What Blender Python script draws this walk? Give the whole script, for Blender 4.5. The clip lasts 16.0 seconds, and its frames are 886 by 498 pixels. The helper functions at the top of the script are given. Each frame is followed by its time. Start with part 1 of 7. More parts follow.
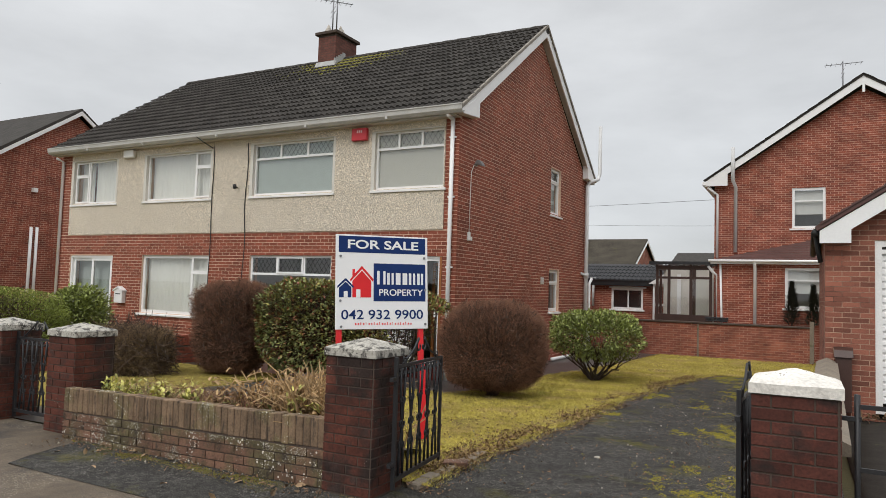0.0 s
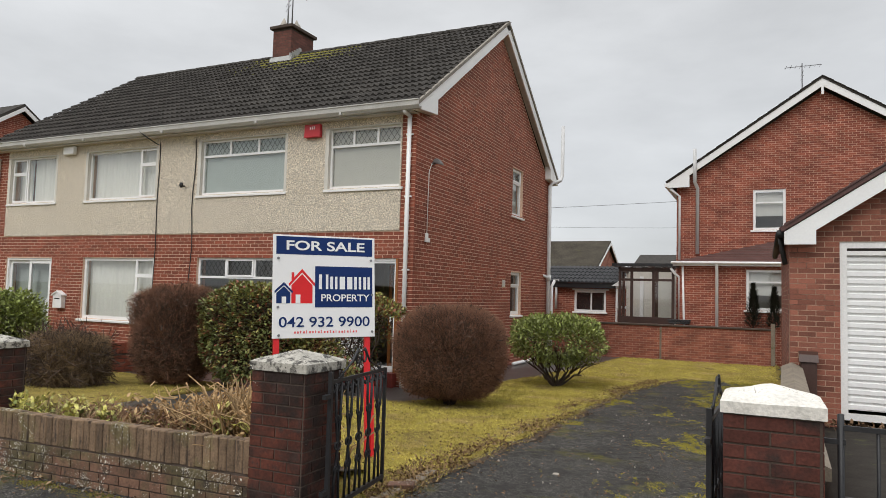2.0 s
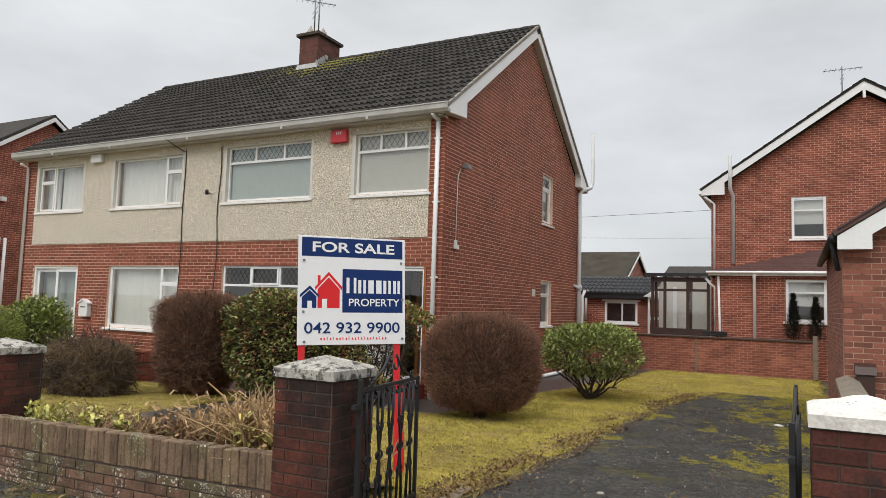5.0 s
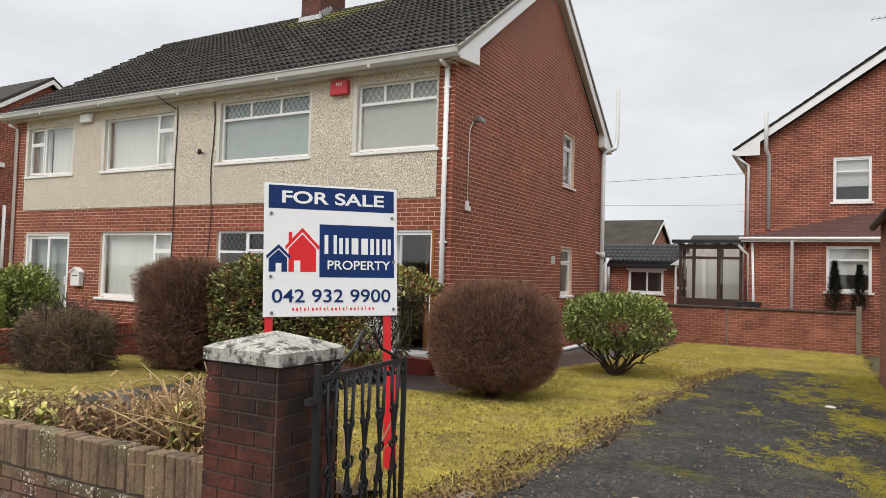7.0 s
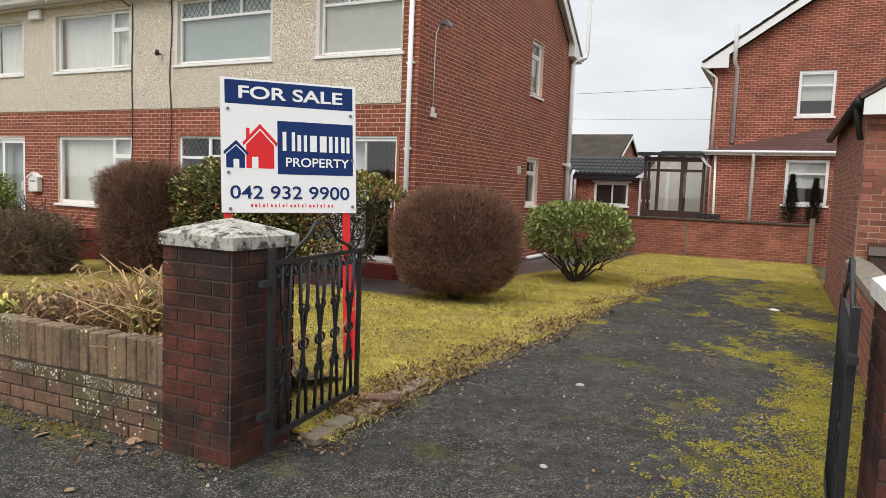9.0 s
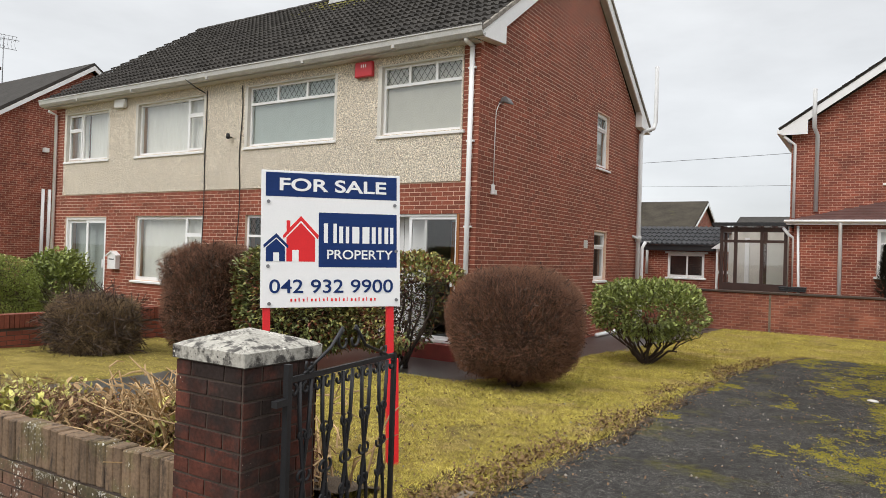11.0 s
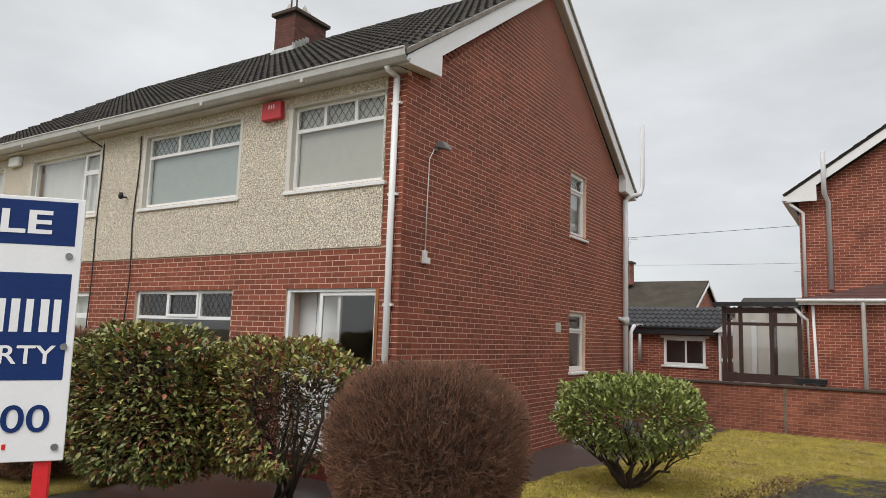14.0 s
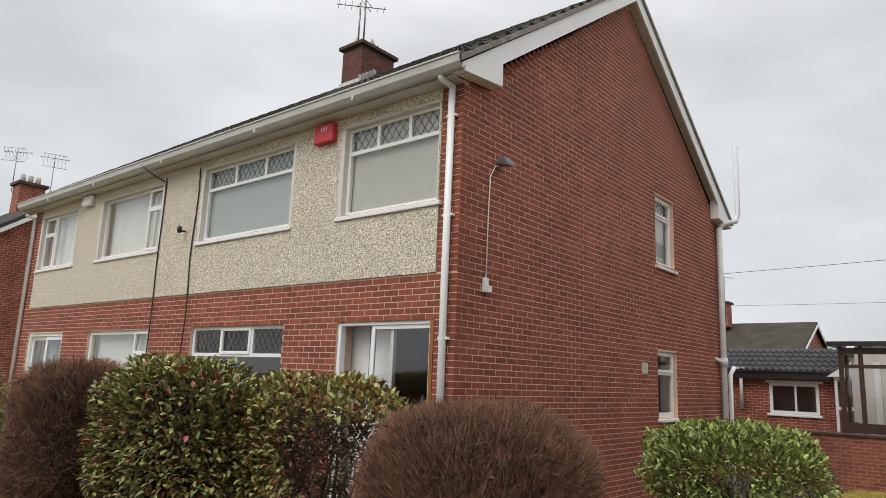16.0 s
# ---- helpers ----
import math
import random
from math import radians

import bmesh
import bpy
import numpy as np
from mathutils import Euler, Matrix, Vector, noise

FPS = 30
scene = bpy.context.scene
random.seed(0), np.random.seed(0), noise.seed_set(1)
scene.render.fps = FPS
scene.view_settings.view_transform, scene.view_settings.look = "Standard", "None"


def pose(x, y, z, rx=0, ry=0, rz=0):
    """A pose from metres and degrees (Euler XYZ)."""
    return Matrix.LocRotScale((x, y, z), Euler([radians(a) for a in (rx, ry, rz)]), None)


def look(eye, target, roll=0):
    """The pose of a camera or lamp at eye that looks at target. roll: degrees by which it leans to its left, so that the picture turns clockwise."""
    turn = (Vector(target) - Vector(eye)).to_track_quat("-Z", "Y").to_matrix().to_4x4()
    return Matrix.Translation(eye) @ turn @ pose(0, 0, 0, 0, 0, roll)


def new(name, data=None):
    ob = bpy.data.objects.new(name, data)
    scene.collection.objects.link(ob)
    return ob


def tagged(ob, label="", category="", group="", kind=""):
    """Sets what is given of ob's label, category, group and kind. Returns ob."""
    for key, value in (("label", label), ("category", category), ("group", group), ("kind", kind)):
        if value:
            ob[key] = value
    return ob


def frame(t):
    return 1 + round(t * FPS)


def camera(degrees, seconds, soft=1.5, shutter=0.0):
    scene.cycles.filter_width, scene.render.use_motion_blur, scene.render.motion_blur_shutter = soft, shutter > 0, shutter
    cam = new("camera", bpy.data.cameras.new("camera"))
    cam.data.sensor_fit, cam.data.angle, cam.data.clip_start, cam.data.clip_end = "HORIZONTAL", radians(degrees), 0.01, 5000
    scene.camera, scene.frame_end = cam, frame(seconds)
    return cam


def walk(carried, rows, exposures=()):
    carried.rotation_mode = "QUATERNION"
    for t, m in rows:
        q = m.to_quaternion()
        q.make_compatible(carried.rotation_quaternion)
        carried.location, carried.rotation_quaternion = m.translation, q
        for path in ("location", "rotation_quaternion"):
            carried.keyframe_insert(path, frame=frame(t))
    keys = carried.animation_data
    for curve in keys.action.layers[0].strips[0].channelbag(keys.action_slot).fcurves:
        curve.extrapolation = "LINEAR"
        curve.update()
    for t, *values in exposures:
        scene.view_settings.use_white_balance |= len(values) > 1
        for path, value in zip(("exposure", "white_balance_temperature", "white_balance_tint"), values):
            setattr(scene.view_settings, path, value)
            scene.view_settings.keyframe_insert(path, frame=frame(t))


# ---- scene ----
cam = camera(65.7, 16.0, soft=0.8)
PATH = [
    (0, (-0.13, -0.015, 1.669), (-1.068, 1.748, 1.787), 1.8),
    (0.5, (-0.209, 0.167, 1.679), (-1.138, 1.934, 1.796), 1.8),
    (1, (-0.256, 0.335, 1.678), (-1.153, 2.118, 1.79), 1.7),
    (1.5, (-0.253, 0.471, 1.69), (-1.119, 2.27, 1.804), 1.7),
    (2, (-0.224, 0.545, 1.701), (-1.073, 2.352, 1.828), 1.6),
    (2.5, (-0.222, 0.537, 1.699), (-1.059, 2.347, 1.846), 1.6),
    (3, (-0.23, 0.539, 1.703), (-1.085, 2.34, 1.863), 1.7),
    (3.5, (-0.217, 0.539, 1.705), (-1.101, 2.325, 1.87), 1.7),
    (4, (-0.253, 0.561, 1.689), (-1.15, 2.34, 1.859), 1.7),
    (4.5, (-0.349, 0.665, 1.649), (-1.251, 2.443, 1.817), 1.7),
    (7, (-0.892, 2.011, 1.568), (-1.853, 3.763, 1.643), 1.7),
    (7.5, (-0.889, 2.146, 1.473), (-1.839, 3.906, 1.501), 1.7),
    (8, (-0.824, 2.093, 1.369), (-1.758, 3.858, 1.267), 1.8),
    (8.2, (-0.8, 2.002, 1.336), (-1.728, 3.766, 1.165), 1.9),
    (10.3, (-0.694, 1.953, 1.676), (-1.505, 3.777, 1.549), 1.5),
    (10.5, (-0.683, 2.064, 1.665), (-1.596, 3.842, 1.615), 1.5),
    (11, (-0.741, 2.344, 1.641), (-1.809, 4.036, 1.658), 1.8),
    (11.5, (-0.83, 2.75, 1.662), (-1.944, 4.408, 1.755), 1.9),
    (12, (-0.877, 3.305, 1.659), (-1.988, 4.96, 1.823), 1.8),
    (12.5, (-1.008, 3.815, 1.627), (-2.107, 5.474, 1.829), 1.8),
    (13, (-1.068, 4.334, 1.625), (-2.149, 6.003, 1.836), 1.9),
    (13.5, (-1.123, 4.788, 1.694), (-2.193, 6.463, 1.919), 1.9),
    (14, (-1.211, 5.163, 1.744), (-2.281, 6.833, 1.997), 1.9),
    (14.5, (-1.276, 5.482, 1.763), (-2.364, 7.132, 2.067), 2.0),
    (15, (-1.241, 5.743, 1.805), (-2.393, 7.342, 2.149), 2.0),
    (15.5, (-1.271, 5.897, 1.773), (-2.504, 7.427, 2.146), 2.1),
    (16, (-1.512, 6.141, 1.663), (-2.775, 7.645, 2.037), 2.3),
]
walk(cam, [(t, look(eye, target, roll)) for t, eye, target, roll in PATH],
     exposures=[(0, -0.12), (4.5, -0.08), (7, 0.08), (8.2, 0.14), (10.5, 0.18), (11.5, 0.05), (12.5, -0.04), (16, -0.06)])

# ---- light ----
world = bpy.data.worlds.new("sky")
scene.world = world
world.use_nodes = True
_n, _l = world.node_tree.nodes, world.node_tree.links
_n.clear()
_out = _n.new("ShaderNodeOutputWorld")
_bg = _n.new("ShaderNodeBackground")
_sky = _n.new("ShaderNodeTexSky")
_sky.sky_type = "NISHITA"
_sky.sun_disc = False
_sky.sun_elevation, _sky.sun_rotation = radians(48), radians(186)
_co = _n.new("ShaderNodeTexCoord")
_sep = _n.new("ShaderNodeSeparateXYZ")
_ramp = _n.new("ShaderNodeValToRGB")
_ramp.color_ramp.elements[0].position, _ramp.color_ramp.elements[0].color = 0.0, (5.6, 5.75, 5.9, 1)
_ramp.color_ramp.elements[1].position, _ramp.color_ramp.elements[1].color = 1.0, (15.5, 15.6, 15.8, 1)
_e = _ramp.color_ramp.elements.new(0.45)
_e.color = (6.4, 6.5, 6.6, 1)
_map = _n.new("ShaderNodeMapping")
_map.inputs["Scale"].default_value = (1.6, 1.6, 4.5)
_cl = _n.new("ShaderNodeTexNoise")
_cl.inputs["Scale"].default_value, _cl.inputs["Detail"].default_value, _cl.inputs["Roughness"].default_value = 1.7, 6, 0.55
_cr = _n.new("ShaderNodeMapRange")
_cr.inputs[1].default_value, _cr.inputs[2].default_value, _cr.inputs[3].default_value, _cr.inputs[4].default_value = 0.3, 0.7, 0.84, 1.1
_mul = _n.new("ShaderNodeMixRGB")
_mul.blend_type, _mul.inputs[0].default_value = "MULTIPLY", 1.0
_mix = _n.new("ShaderNodeMixRGB")
_mix.inputs[0].default_value = 0.93
_l.new(_co.outputs["Generated"], _sep.inputs[0]); _l.new(_sep.outputs["Z"], _ramp.inputs[0])
_l.new(_co.outputs["Generated"], _map.inputs[0]); _l.new(_map.outputs[0], _cl.inputs[0]); _l.new(_cl.outputs[0], _cr.inputs[0])
_l.new(_ramp.outputs[0], _mul.inputs[1]); _l.new(_cr.outputs[0], _mul.inputs[2])
_l.new(_sky.outputs[0], _mix.inputs[1]); _l.new(_mul.outputs[0], _mix.inputs[2])
_l.new(_mix.outputs[0], _bg.inputs[0]); _l.new(_bg.outputs[0], _out.inputs[0])
_bg.inputs[1].default_value = 0.13
_sd = bpy.data.lights.new("sun", "SUN")
_sd.energy, _sd.angle, _sd.color = 1.5, radians(40), (1, 0.97, 0.93)
_sun = new("sun", _sd)
_sun.matrix_world = look((0, 0, 45), (4, 40, 0))


# ---- materials ----
def material(name, colour, rough=0.7, metal=0.0, vary=0.25, scale=6.0, fine=80.0, bump=0.2, depth=0.004, second=None, blotch=0.0, blotch_scale=2.0,
             island=0.0, obj=0.0, spec=0.5, stretch=(1, 1, 1), more=(), specks=()):
    """A surface: base colour with variation at two scales, an optional second colour in blotches, random tint per island or object, and fine relief."""
    m = bpy.data.materials.new(name)
    m.use_nodes = True
    n, l = m.node_tree.nodes, m.node_tree.links
    b = n["Principled BSDF"]
    b.inputs["Roughness"].default_value, b.inputs["Metallic"].default_value = rough, metal
    b.inputs["Specular IOR Level"].default_value = spec
    co = n.new("ShaderNodeNewGeometry")
    mp = n.new("ShaderNodeMapping")
    mp.inputs["Scale"].default_value = stretch
    l.new(co.outputs["Position"], mp.inputs[0])
    a, f = n.new("ShaderNodeTexNoise"), n.new("ShaderNodeTexNoise")
    a.inputs["Scale"].default_value, a.inputs["Detail"].default_value = scale, 5
    f.inputs["Scale"].default_value, f.inputs["Detail"].default_value = fine, 3
    l.new(mp.outputs[0], a.inputs[0]); l.new(mp.outputs[0], f.inputs[0])
    add = n.new("ShaderNodeMath")
    add.operation = "ADD"
    l.new(a.outputs[0], add.inputs[0]); l.new(f.outputs[0], add.inputs[1])
    rng = n.new("ShaderNodeMapRange")
    rng.inputs[1].default_value, rng.inputs[2].default_value = 0.6, 1.4
    rng.inputs[3].default_value, rng.inputs[4].default_value = 1 - vary, 1 + vary
    l.new(add.outputs[0], rng.inputs[0])
    last = rng.outputs[0]
    for amount, out in ((island, "Random Per Island"), (obj, "Random")):
        if amount:
            src = n.new("ShaderNodeNewGeometry") if out == "Random Per Island" else n.new("ShaderNodeObjectInfo")
            r2, mm = n.new("ShaderNodeMapRange"), n.new("ShaderNodeMath")
            mm.operation = "MULTIPLY"
            r2.inputs[3].default_value, r2.inputs[4].default_value = 1 - amount, 1 + amount
            l.new(src.outputs[out], r2.inputs[0]); l.new(r2.outputs[0], mm.inputs[0]); l.new(last, mm.inputs[1])
            last = mm.outputs[0]
    rgb = n.new("ShaderNodeRGB")
    rgb.outputs[0].default_value = (*colour, 1)
    base = rgb.outputs[0]
    if second:
        bl, br, mx = n.new("ShaderNodeTexNoise"), n.new("ShaderNodeMapRange"), n.new("ShaderNodeMixRGB")
        bl.inputs["Scale"].default_value, bl.inputs["Detail"].default_value, bl.inputs["Roughness"].default_value = blotch_scale, 8, 0.65
        br.inputs[1].default_value, br.inputs[2].default_value = 0.62 - blotch, 0.74 - blotch
        mx.inputs[2].default_value = (*second, 1)
        l.new(mp.outputs[0], bl.inputs[0]); l.new(bl.outputs[0], br.inputs[0]); l.new(br.outputs[0], mx.inputs[0]); l.new(base, mx.inputs[1])
        base = mx.outputs[0]
    for tint, size, amount, squash in more:
        ms, bl, br, mx = n.new("ShaderNodeMapping"), n.new("ShaderNodeTexNoise"), n.new("ShaderNodeMapRange"), n.new("ShaderNodeMixRGB")
        ms.inputs["Scale"].default_value, ms.inputs["Location"].default_value = squash, (3.1 * size, 1.7, 5.3)
        bl.inputs["Scale"].default_value, bl.inputs["Detail"].default_value, bl.inputs["Roughness"].default_value = size, 8, 0.7
        br.inputs[1].default_value, br.inputs[2].default_value = 0.6 - amount, 0.72 - amount
        mx.inputs[2].default_value = (*tint, 1)
        l.new(co.outputs["Position"], ms.inputs[0]); l.new(ms.outputs[0], bl.inputs[0]); l.new(bl.outputs[0], br.inputs[0])
        l.new(br.outputs[0], mx.inputs[0]); l.new(base, mx.inputs[1])
        base = mx.outputs[0]
    for tint, size, radius, patch, share in specks:
        vo, pn, pr, sz, lt, mx = (n.new("ShaderNodeTexVoronoi"), n.new("ShaderNodeTexNoise"), n.new("ShaderNodeMapRange"), n.new("ShaderNodeMath"), n.new("ShaderNodeMath"), n.new("ShaderNodeMixRGB"))
        vo.inputs["Scale"].default_value, vo.inputs["Randomness"].default_value = size, 1.0
        pn.inputs["Scale"].default_value, pn.inputs["Detail"].default_value = patch, 4
        pr.inputs[1].default_value, pr.inputs[2].default_value, pr.inputs[3].default_value, pr.inputs[4].default_value = 0.58 - share, 0.72 - share, 0.0, radius
        sz.operation, lt.operation = "MULTIPLY", "LESS_THAN"
        sep = n.new("ShaderNodeSeparateColor")
        l.new(co.outputs["Position"], vo.inputs["Vector"]); l.new(co.outputs["Position"], pn.inputs[0])
        l.new(pn.outputs[0], pr.inputs[0]); l.new(vo.outputs["Color"], sep.inputs[0])
        l.new(pr.outputs[0], sz.inputs[0]); l.new(sep.outputs[0], sz.inputs[1])
        l.new(vo.outputs["Distance"], lt.inputs[0]); l.new(sz.outputs[0], lt.inputs[1])
        mx.inputs[2].default_value = (*tint, 1)
        l.new(lt.outputs[0], mx.inputs[0]); l.new(base, mx.inputs[1])
        base = mx.outputs[0]
    mul = n.new("ShaderNodeVectorMath")
    mul.operation = "SCALE"
    l.new(base, mul.inputs[0]); l.new(last, mul.inputs["Scale"]); l.new(mul.outputs[0], b.inputs["Base Color"])
    bp = n.new("ShaderNodeBump")
    bp.inputs["Strength"].default_value, bp.inputs["Distance"].default_value = bump, depth
    l.new(add.outputs[0], bp.inputs["Height"]); l.new(bp.outputs[0], b.inputs["Normal"])
    return m


def brick_texture(name, colour, colour2, mortar, swap=False):
    """Far brickwork in plain stretcher bond, 225 by 75 mm, on upright walls along x (swap: along y)."""
    m = bpy.data.materials.new(name)
    m.use_nodes = True
    n, l = m.node_tree.nodes, m.node_tree.links
    b = n["Principled BSDF"]
    b.inputs["Roughness"].default_value = 0.85
    co, sep, com = n.new("ShaderNodeTexCoord"), n.new("ShaderNodeSeparateXYZ"), n.new("ShaderNodeCombineXYZ")
    l.new(co.outputs["Object"], sep.inputs[0])
    l.new(sep.outputs["Y" if swap else "X"], com.inputs[0]); l.new(sep.outputs["Z"], com.inputs[1])
    t = n.new("ShaderNodeTexBrick")
    t.inputs["Scale"].default_value, t.inputs["Brick Width"].default_value, t.inputs["Row Height"].default_value = 1, 0.225, 0.075
    t.inputs["Mortar Size"].default_value, t.inputs["Bias"].default_value = 0.006, 0.0
    t.inputs[1].default_value, t.inputs[2].default_value, t.inputs[3].default_value = (*colour, 1), (*colour2, 1), (*mortar, 1)
    l.new(com.outputs[0], t.inputs[0])
    a, rng, mul = n.new("ShaderNodeTexNoise"), n.new("ShaderNodeMapRange"), n.new("ShaderNodeVectorMath")
    a.inputs["Scale"].default_value, a.inputs["Detail"].default_value = 2.2, 6
    rng.inputs[1].default_value, rng.inputs[2].default_value, rng.inputs[3].default_value, rng.inputs[4].default_value = 0.3, 0.7, 0.72, 1.25
    mul.operation = "SCALE"
    l.new(co.outputs["Object"], a.inputs[0]); l.new(a.outputs[0], rng.inputs[0])
    l.new(t.outputs[0], mul.inputs[0]); l.new(rng.outputs[0], mul.inputs["Scale"]); l.new(mul.outputs[0], b.inputs["Base Color"])
    bp = n.new("ShaderNodeBump")
    bp.inputs["Strength"].default_value, bp.inputs["Distance"].default_value, bp.invert = 0.5, 0.006, True
    l.new(t.outputs["Fac"], bp.inputs["Height"]); l.new(bp.outputs[0], b.inputs["Normal"])
    return m


BRICK = material("brick_red", (0.235, 0.062, 0.034), 0.85, vary=0.32, scale=1.1, fine=45, island=0.22, depth=0.004, more=[((0.17, 0.045, 0.028), 1.3, -0.04, (1, 1, 1.6)), ((0.09, 0.03, 0.022), 17, -0.05, (1, 1, 3))])
BRICK_ONE = material("brick_red_single", (0.235, 0.062, 0.034), 0.85, vary=0.32, scale=1.1, fine=45, obj=0.22, depth=0.004, more=[((0.17, 0.045, 0.028), 1.3, -0.04, (1, 1, 1.6)), ((0.09, 0.03, 0.022), 17, -0.05, (1, 1, 3))])
BRICK_OLD = material("brick_dark_weathered", (0.1, 0.033, 0.022), 0.9, spec=0.25, vary=0.45, scale=6, fine=60, obj=0.16, depth=0.007, second=(0.03, 0.02, 0.017), blotch=0.16, blotch_scale=1.9,
                     more=[((0.045, 0.03, 0.026), 8, 0.07, (1, 1, 1.4)), ((0.24, 0.065, 0.035), 7, -0.08, (1, 1, 1))], specks=[((0.5, 0.46, 0.4), 60, 0.35, 5, -0.02)])
BRICK_WET = material("brick_dark_damp", (0.075, 0.025, 0.018), 0.85, spec=0.3, vary=0.5, scale=6, fine=60, obj=0.3, depth=0.007, second=(0.024, 0.017, 0.015), blotch=0.12, blotch_scale=2.4, more=[((0.16, 0.05, 0.032), 6, -0.03, (1, 1, 1))], specks=[((0.45, 0.42, 0.37), 60, 0.35, 5, -0.03)])
BRICK_STACK = material("brick_chimney", (0.14, 0.052, 0.038), 0.88, vary=0.35, scale=4, fine=50, island=0.25, depth=0.004, second=(0.07, 0.035, 0.03), blotch=0.03, blotch_scale=3)
BRICK_LOW = material("brick_low_wall_mossy", (0.155, 0.082, 0.052), 0.9, vary=0.5, scale=9, fine=70, obj=0.22, depth=0.005, second=(0.1, 0.08, 0.038), blotch=0.18, blotch_scale=2.0,
                     more=[((0.045, 0.032, 0.022), 8, 0.06, (1, 1, 1))], specks=[((0.5, 0.47, 0.4), 60, 0.55, 2.6, 0.1), ((0.58, 0.54, 0.47), 34, 0.42, 3.2, 0.1), ((0.5, 0.46, 0.4), 110, 0.6, 4.0, 0.1)])
BRICK_COPE = material("brick_soldier_stained", (0.17, 0.112, 0.068), 0.92, vary=0.5, scale=7, fine=60, obj=0.24, depth=0.008, second=(0.15, 0.118, 0.055), blotch=0.1, blotch_scale=3,
                      more=[((0.042, 0.03, 0.022), 13, 0.08, (1, 1, 0.25)), ((0.3, 0.26, 0.19), 16, -0.04, (1, 1, 0.4))], specks=[((0.55, 0.52, 0.45), 60, 0.5, 3.0, 0.05)])
BRICK_GAR = material("brick_garage", (0.25, 0.09, 0.058), 0.85, vary=0.3, scale=2, fine=50, island=0.35, depth=0.004, more=[((0.1, 0.04, 0.03), 6, 0.0, (1, 1, 2))])
MORTAR_GAR = material("mortar_garage_brown", (0.42, 0.28, 0.2), 0.95, vary=0.35, scale=2.5, fine=90, second=(0.14, 0.07, 0.05), blotch=0.1, blotch_scale=2)
MORTAR = material("mortar_pink", (0.64, 0.45, 0.34), 0.95, vary=0.3, scale=2.5, fine=90, second=(0.34, 0.2, 0.14), blotch=0.0, blotch_scale=1.8)
MORTAR_OLD = material("mortar_dark", (0.075, 0.054, 0.042), 0.95, vary=0.3, scale=5, fine=120)
FARBRICK = brick_texture("brick_far", (0.3, 0.08, 0.046), (0.19, 0.047, 0.03), (0.52, 0.32, 0.23))
FARBRICK_Y = brick_texture("brick_far_side", (0.3, 0.08, 0.046), (0.19, 0.047, 0.03), (0.52, 0.32, 0.23), True)
GARDENBRICK = brick_texture("brick_back_wall", (0.33, 0.11, 0.065), (0.2, 0.062, 0.042), (0.36, 0.2, 0.14))
DASH = material("pebble_dash", (0.7, 0.62, 0.5), 0.95, vary=0.7, scale=40, fine=80, bump=1.0, depth=0.014, more=[((0.44, 0.36, 0.26), 36, 0.03, (1, 1, 1)), ((0.5, 0.45, 0.37), 1.3, 0.0, (1, 1, 0.6))], specks=[((0.28, 0.22, 0.15), 56, 0.42, 6.0, 0.3), ((0.84, 0.79, 0.7), 50, 0.4, 5.0, 0.3)])
SMOOTH = material("render_smooth", (0.66, 0.63, 0.57), 0.9, vary=0.15, scale=3, fine=60)
WHITE = material("white_upvc", (0.86, 0.86, 0.85), 0.35, vary=0.05, scale=2, fine=30, bump=0.03)
PAINT = material("white_paint_worn", (0.8, 0.79, 0.77), 0.5, vary=0.12, scale=3, fine=40, bump=0.1, second=(0.4, 0.38, 0.36), blotch=-0.08, blotch_scale=6)
# Soffit boards greyed below the white paint to hold the shade under the eaves.
SOFFIT = material("soffit_board_shaded", (0.58, 0.54, 0.5), 0.7, vary=0.15, scale=3)
GREYPIPE = material("grey_pipe", (0.62, 0.62, 0.61), 0.5, vary=0.1)
TILE = material("roof_tile_dark", (0.056, 0.051, 0.046), 0.92, spec=0.2, vary=0.4, scale=3.5, fine=40, island=0.2, bump=0.4, depth=0.006)
TILE_ONE = material("roof_tile_dark_single", (0.056, 0.051, 0.046), 0.92, spec=0.2, vary=0.4, scale=3.5, fine=40, obj=0.2, bump=0.4, depth=0.006)
MOSS = material("moss_green", (0.14, 0.12, 0.02), 0.95, vary=0.5, scale=8, fine=60, bump=0.8, depth=0.02)
REDTILE = material("tile_reddish", (0.1, 0.045, 0.038), 0.5, vary=0.3, scale=2, fine=30, island=0.25)
VERGE = material("verge_mortar_grey", (0.26, 0.235, 0.2), 0.95, vary=0.45, scale=8, fine=50, bump=0.8, depth=0.01)
LEAD = material("lead_flashing", (0.42, 0.42, 0.41), 0.6)
TARMAC = material("tarmac_worn", (0.043, 0.041, 0.038), 0.95, spec=0.12, vary=0.6, scale=14, fine=60, bump=1.0, depth=0.018, second=(0.1, 0.092, 0.02), blotch=0.06, blotch_scale=1.4,
                  more=[((0.028, 0.026, 0.022), 1.1, 0.06, (1, 1, 1))], specks=[((0.17, 0.16, 0.145), 75, 0.5, 1.5, 0.2), ((0.1, 0.095, 0.085), 120, 0.6, 2.0, 0.3)])
PATHMAT = material("wet_concrete_path", (0.06, 0.058, 0.055), 0.28, vary=0.3, scale=2.5, fine=60, bump=0.3)
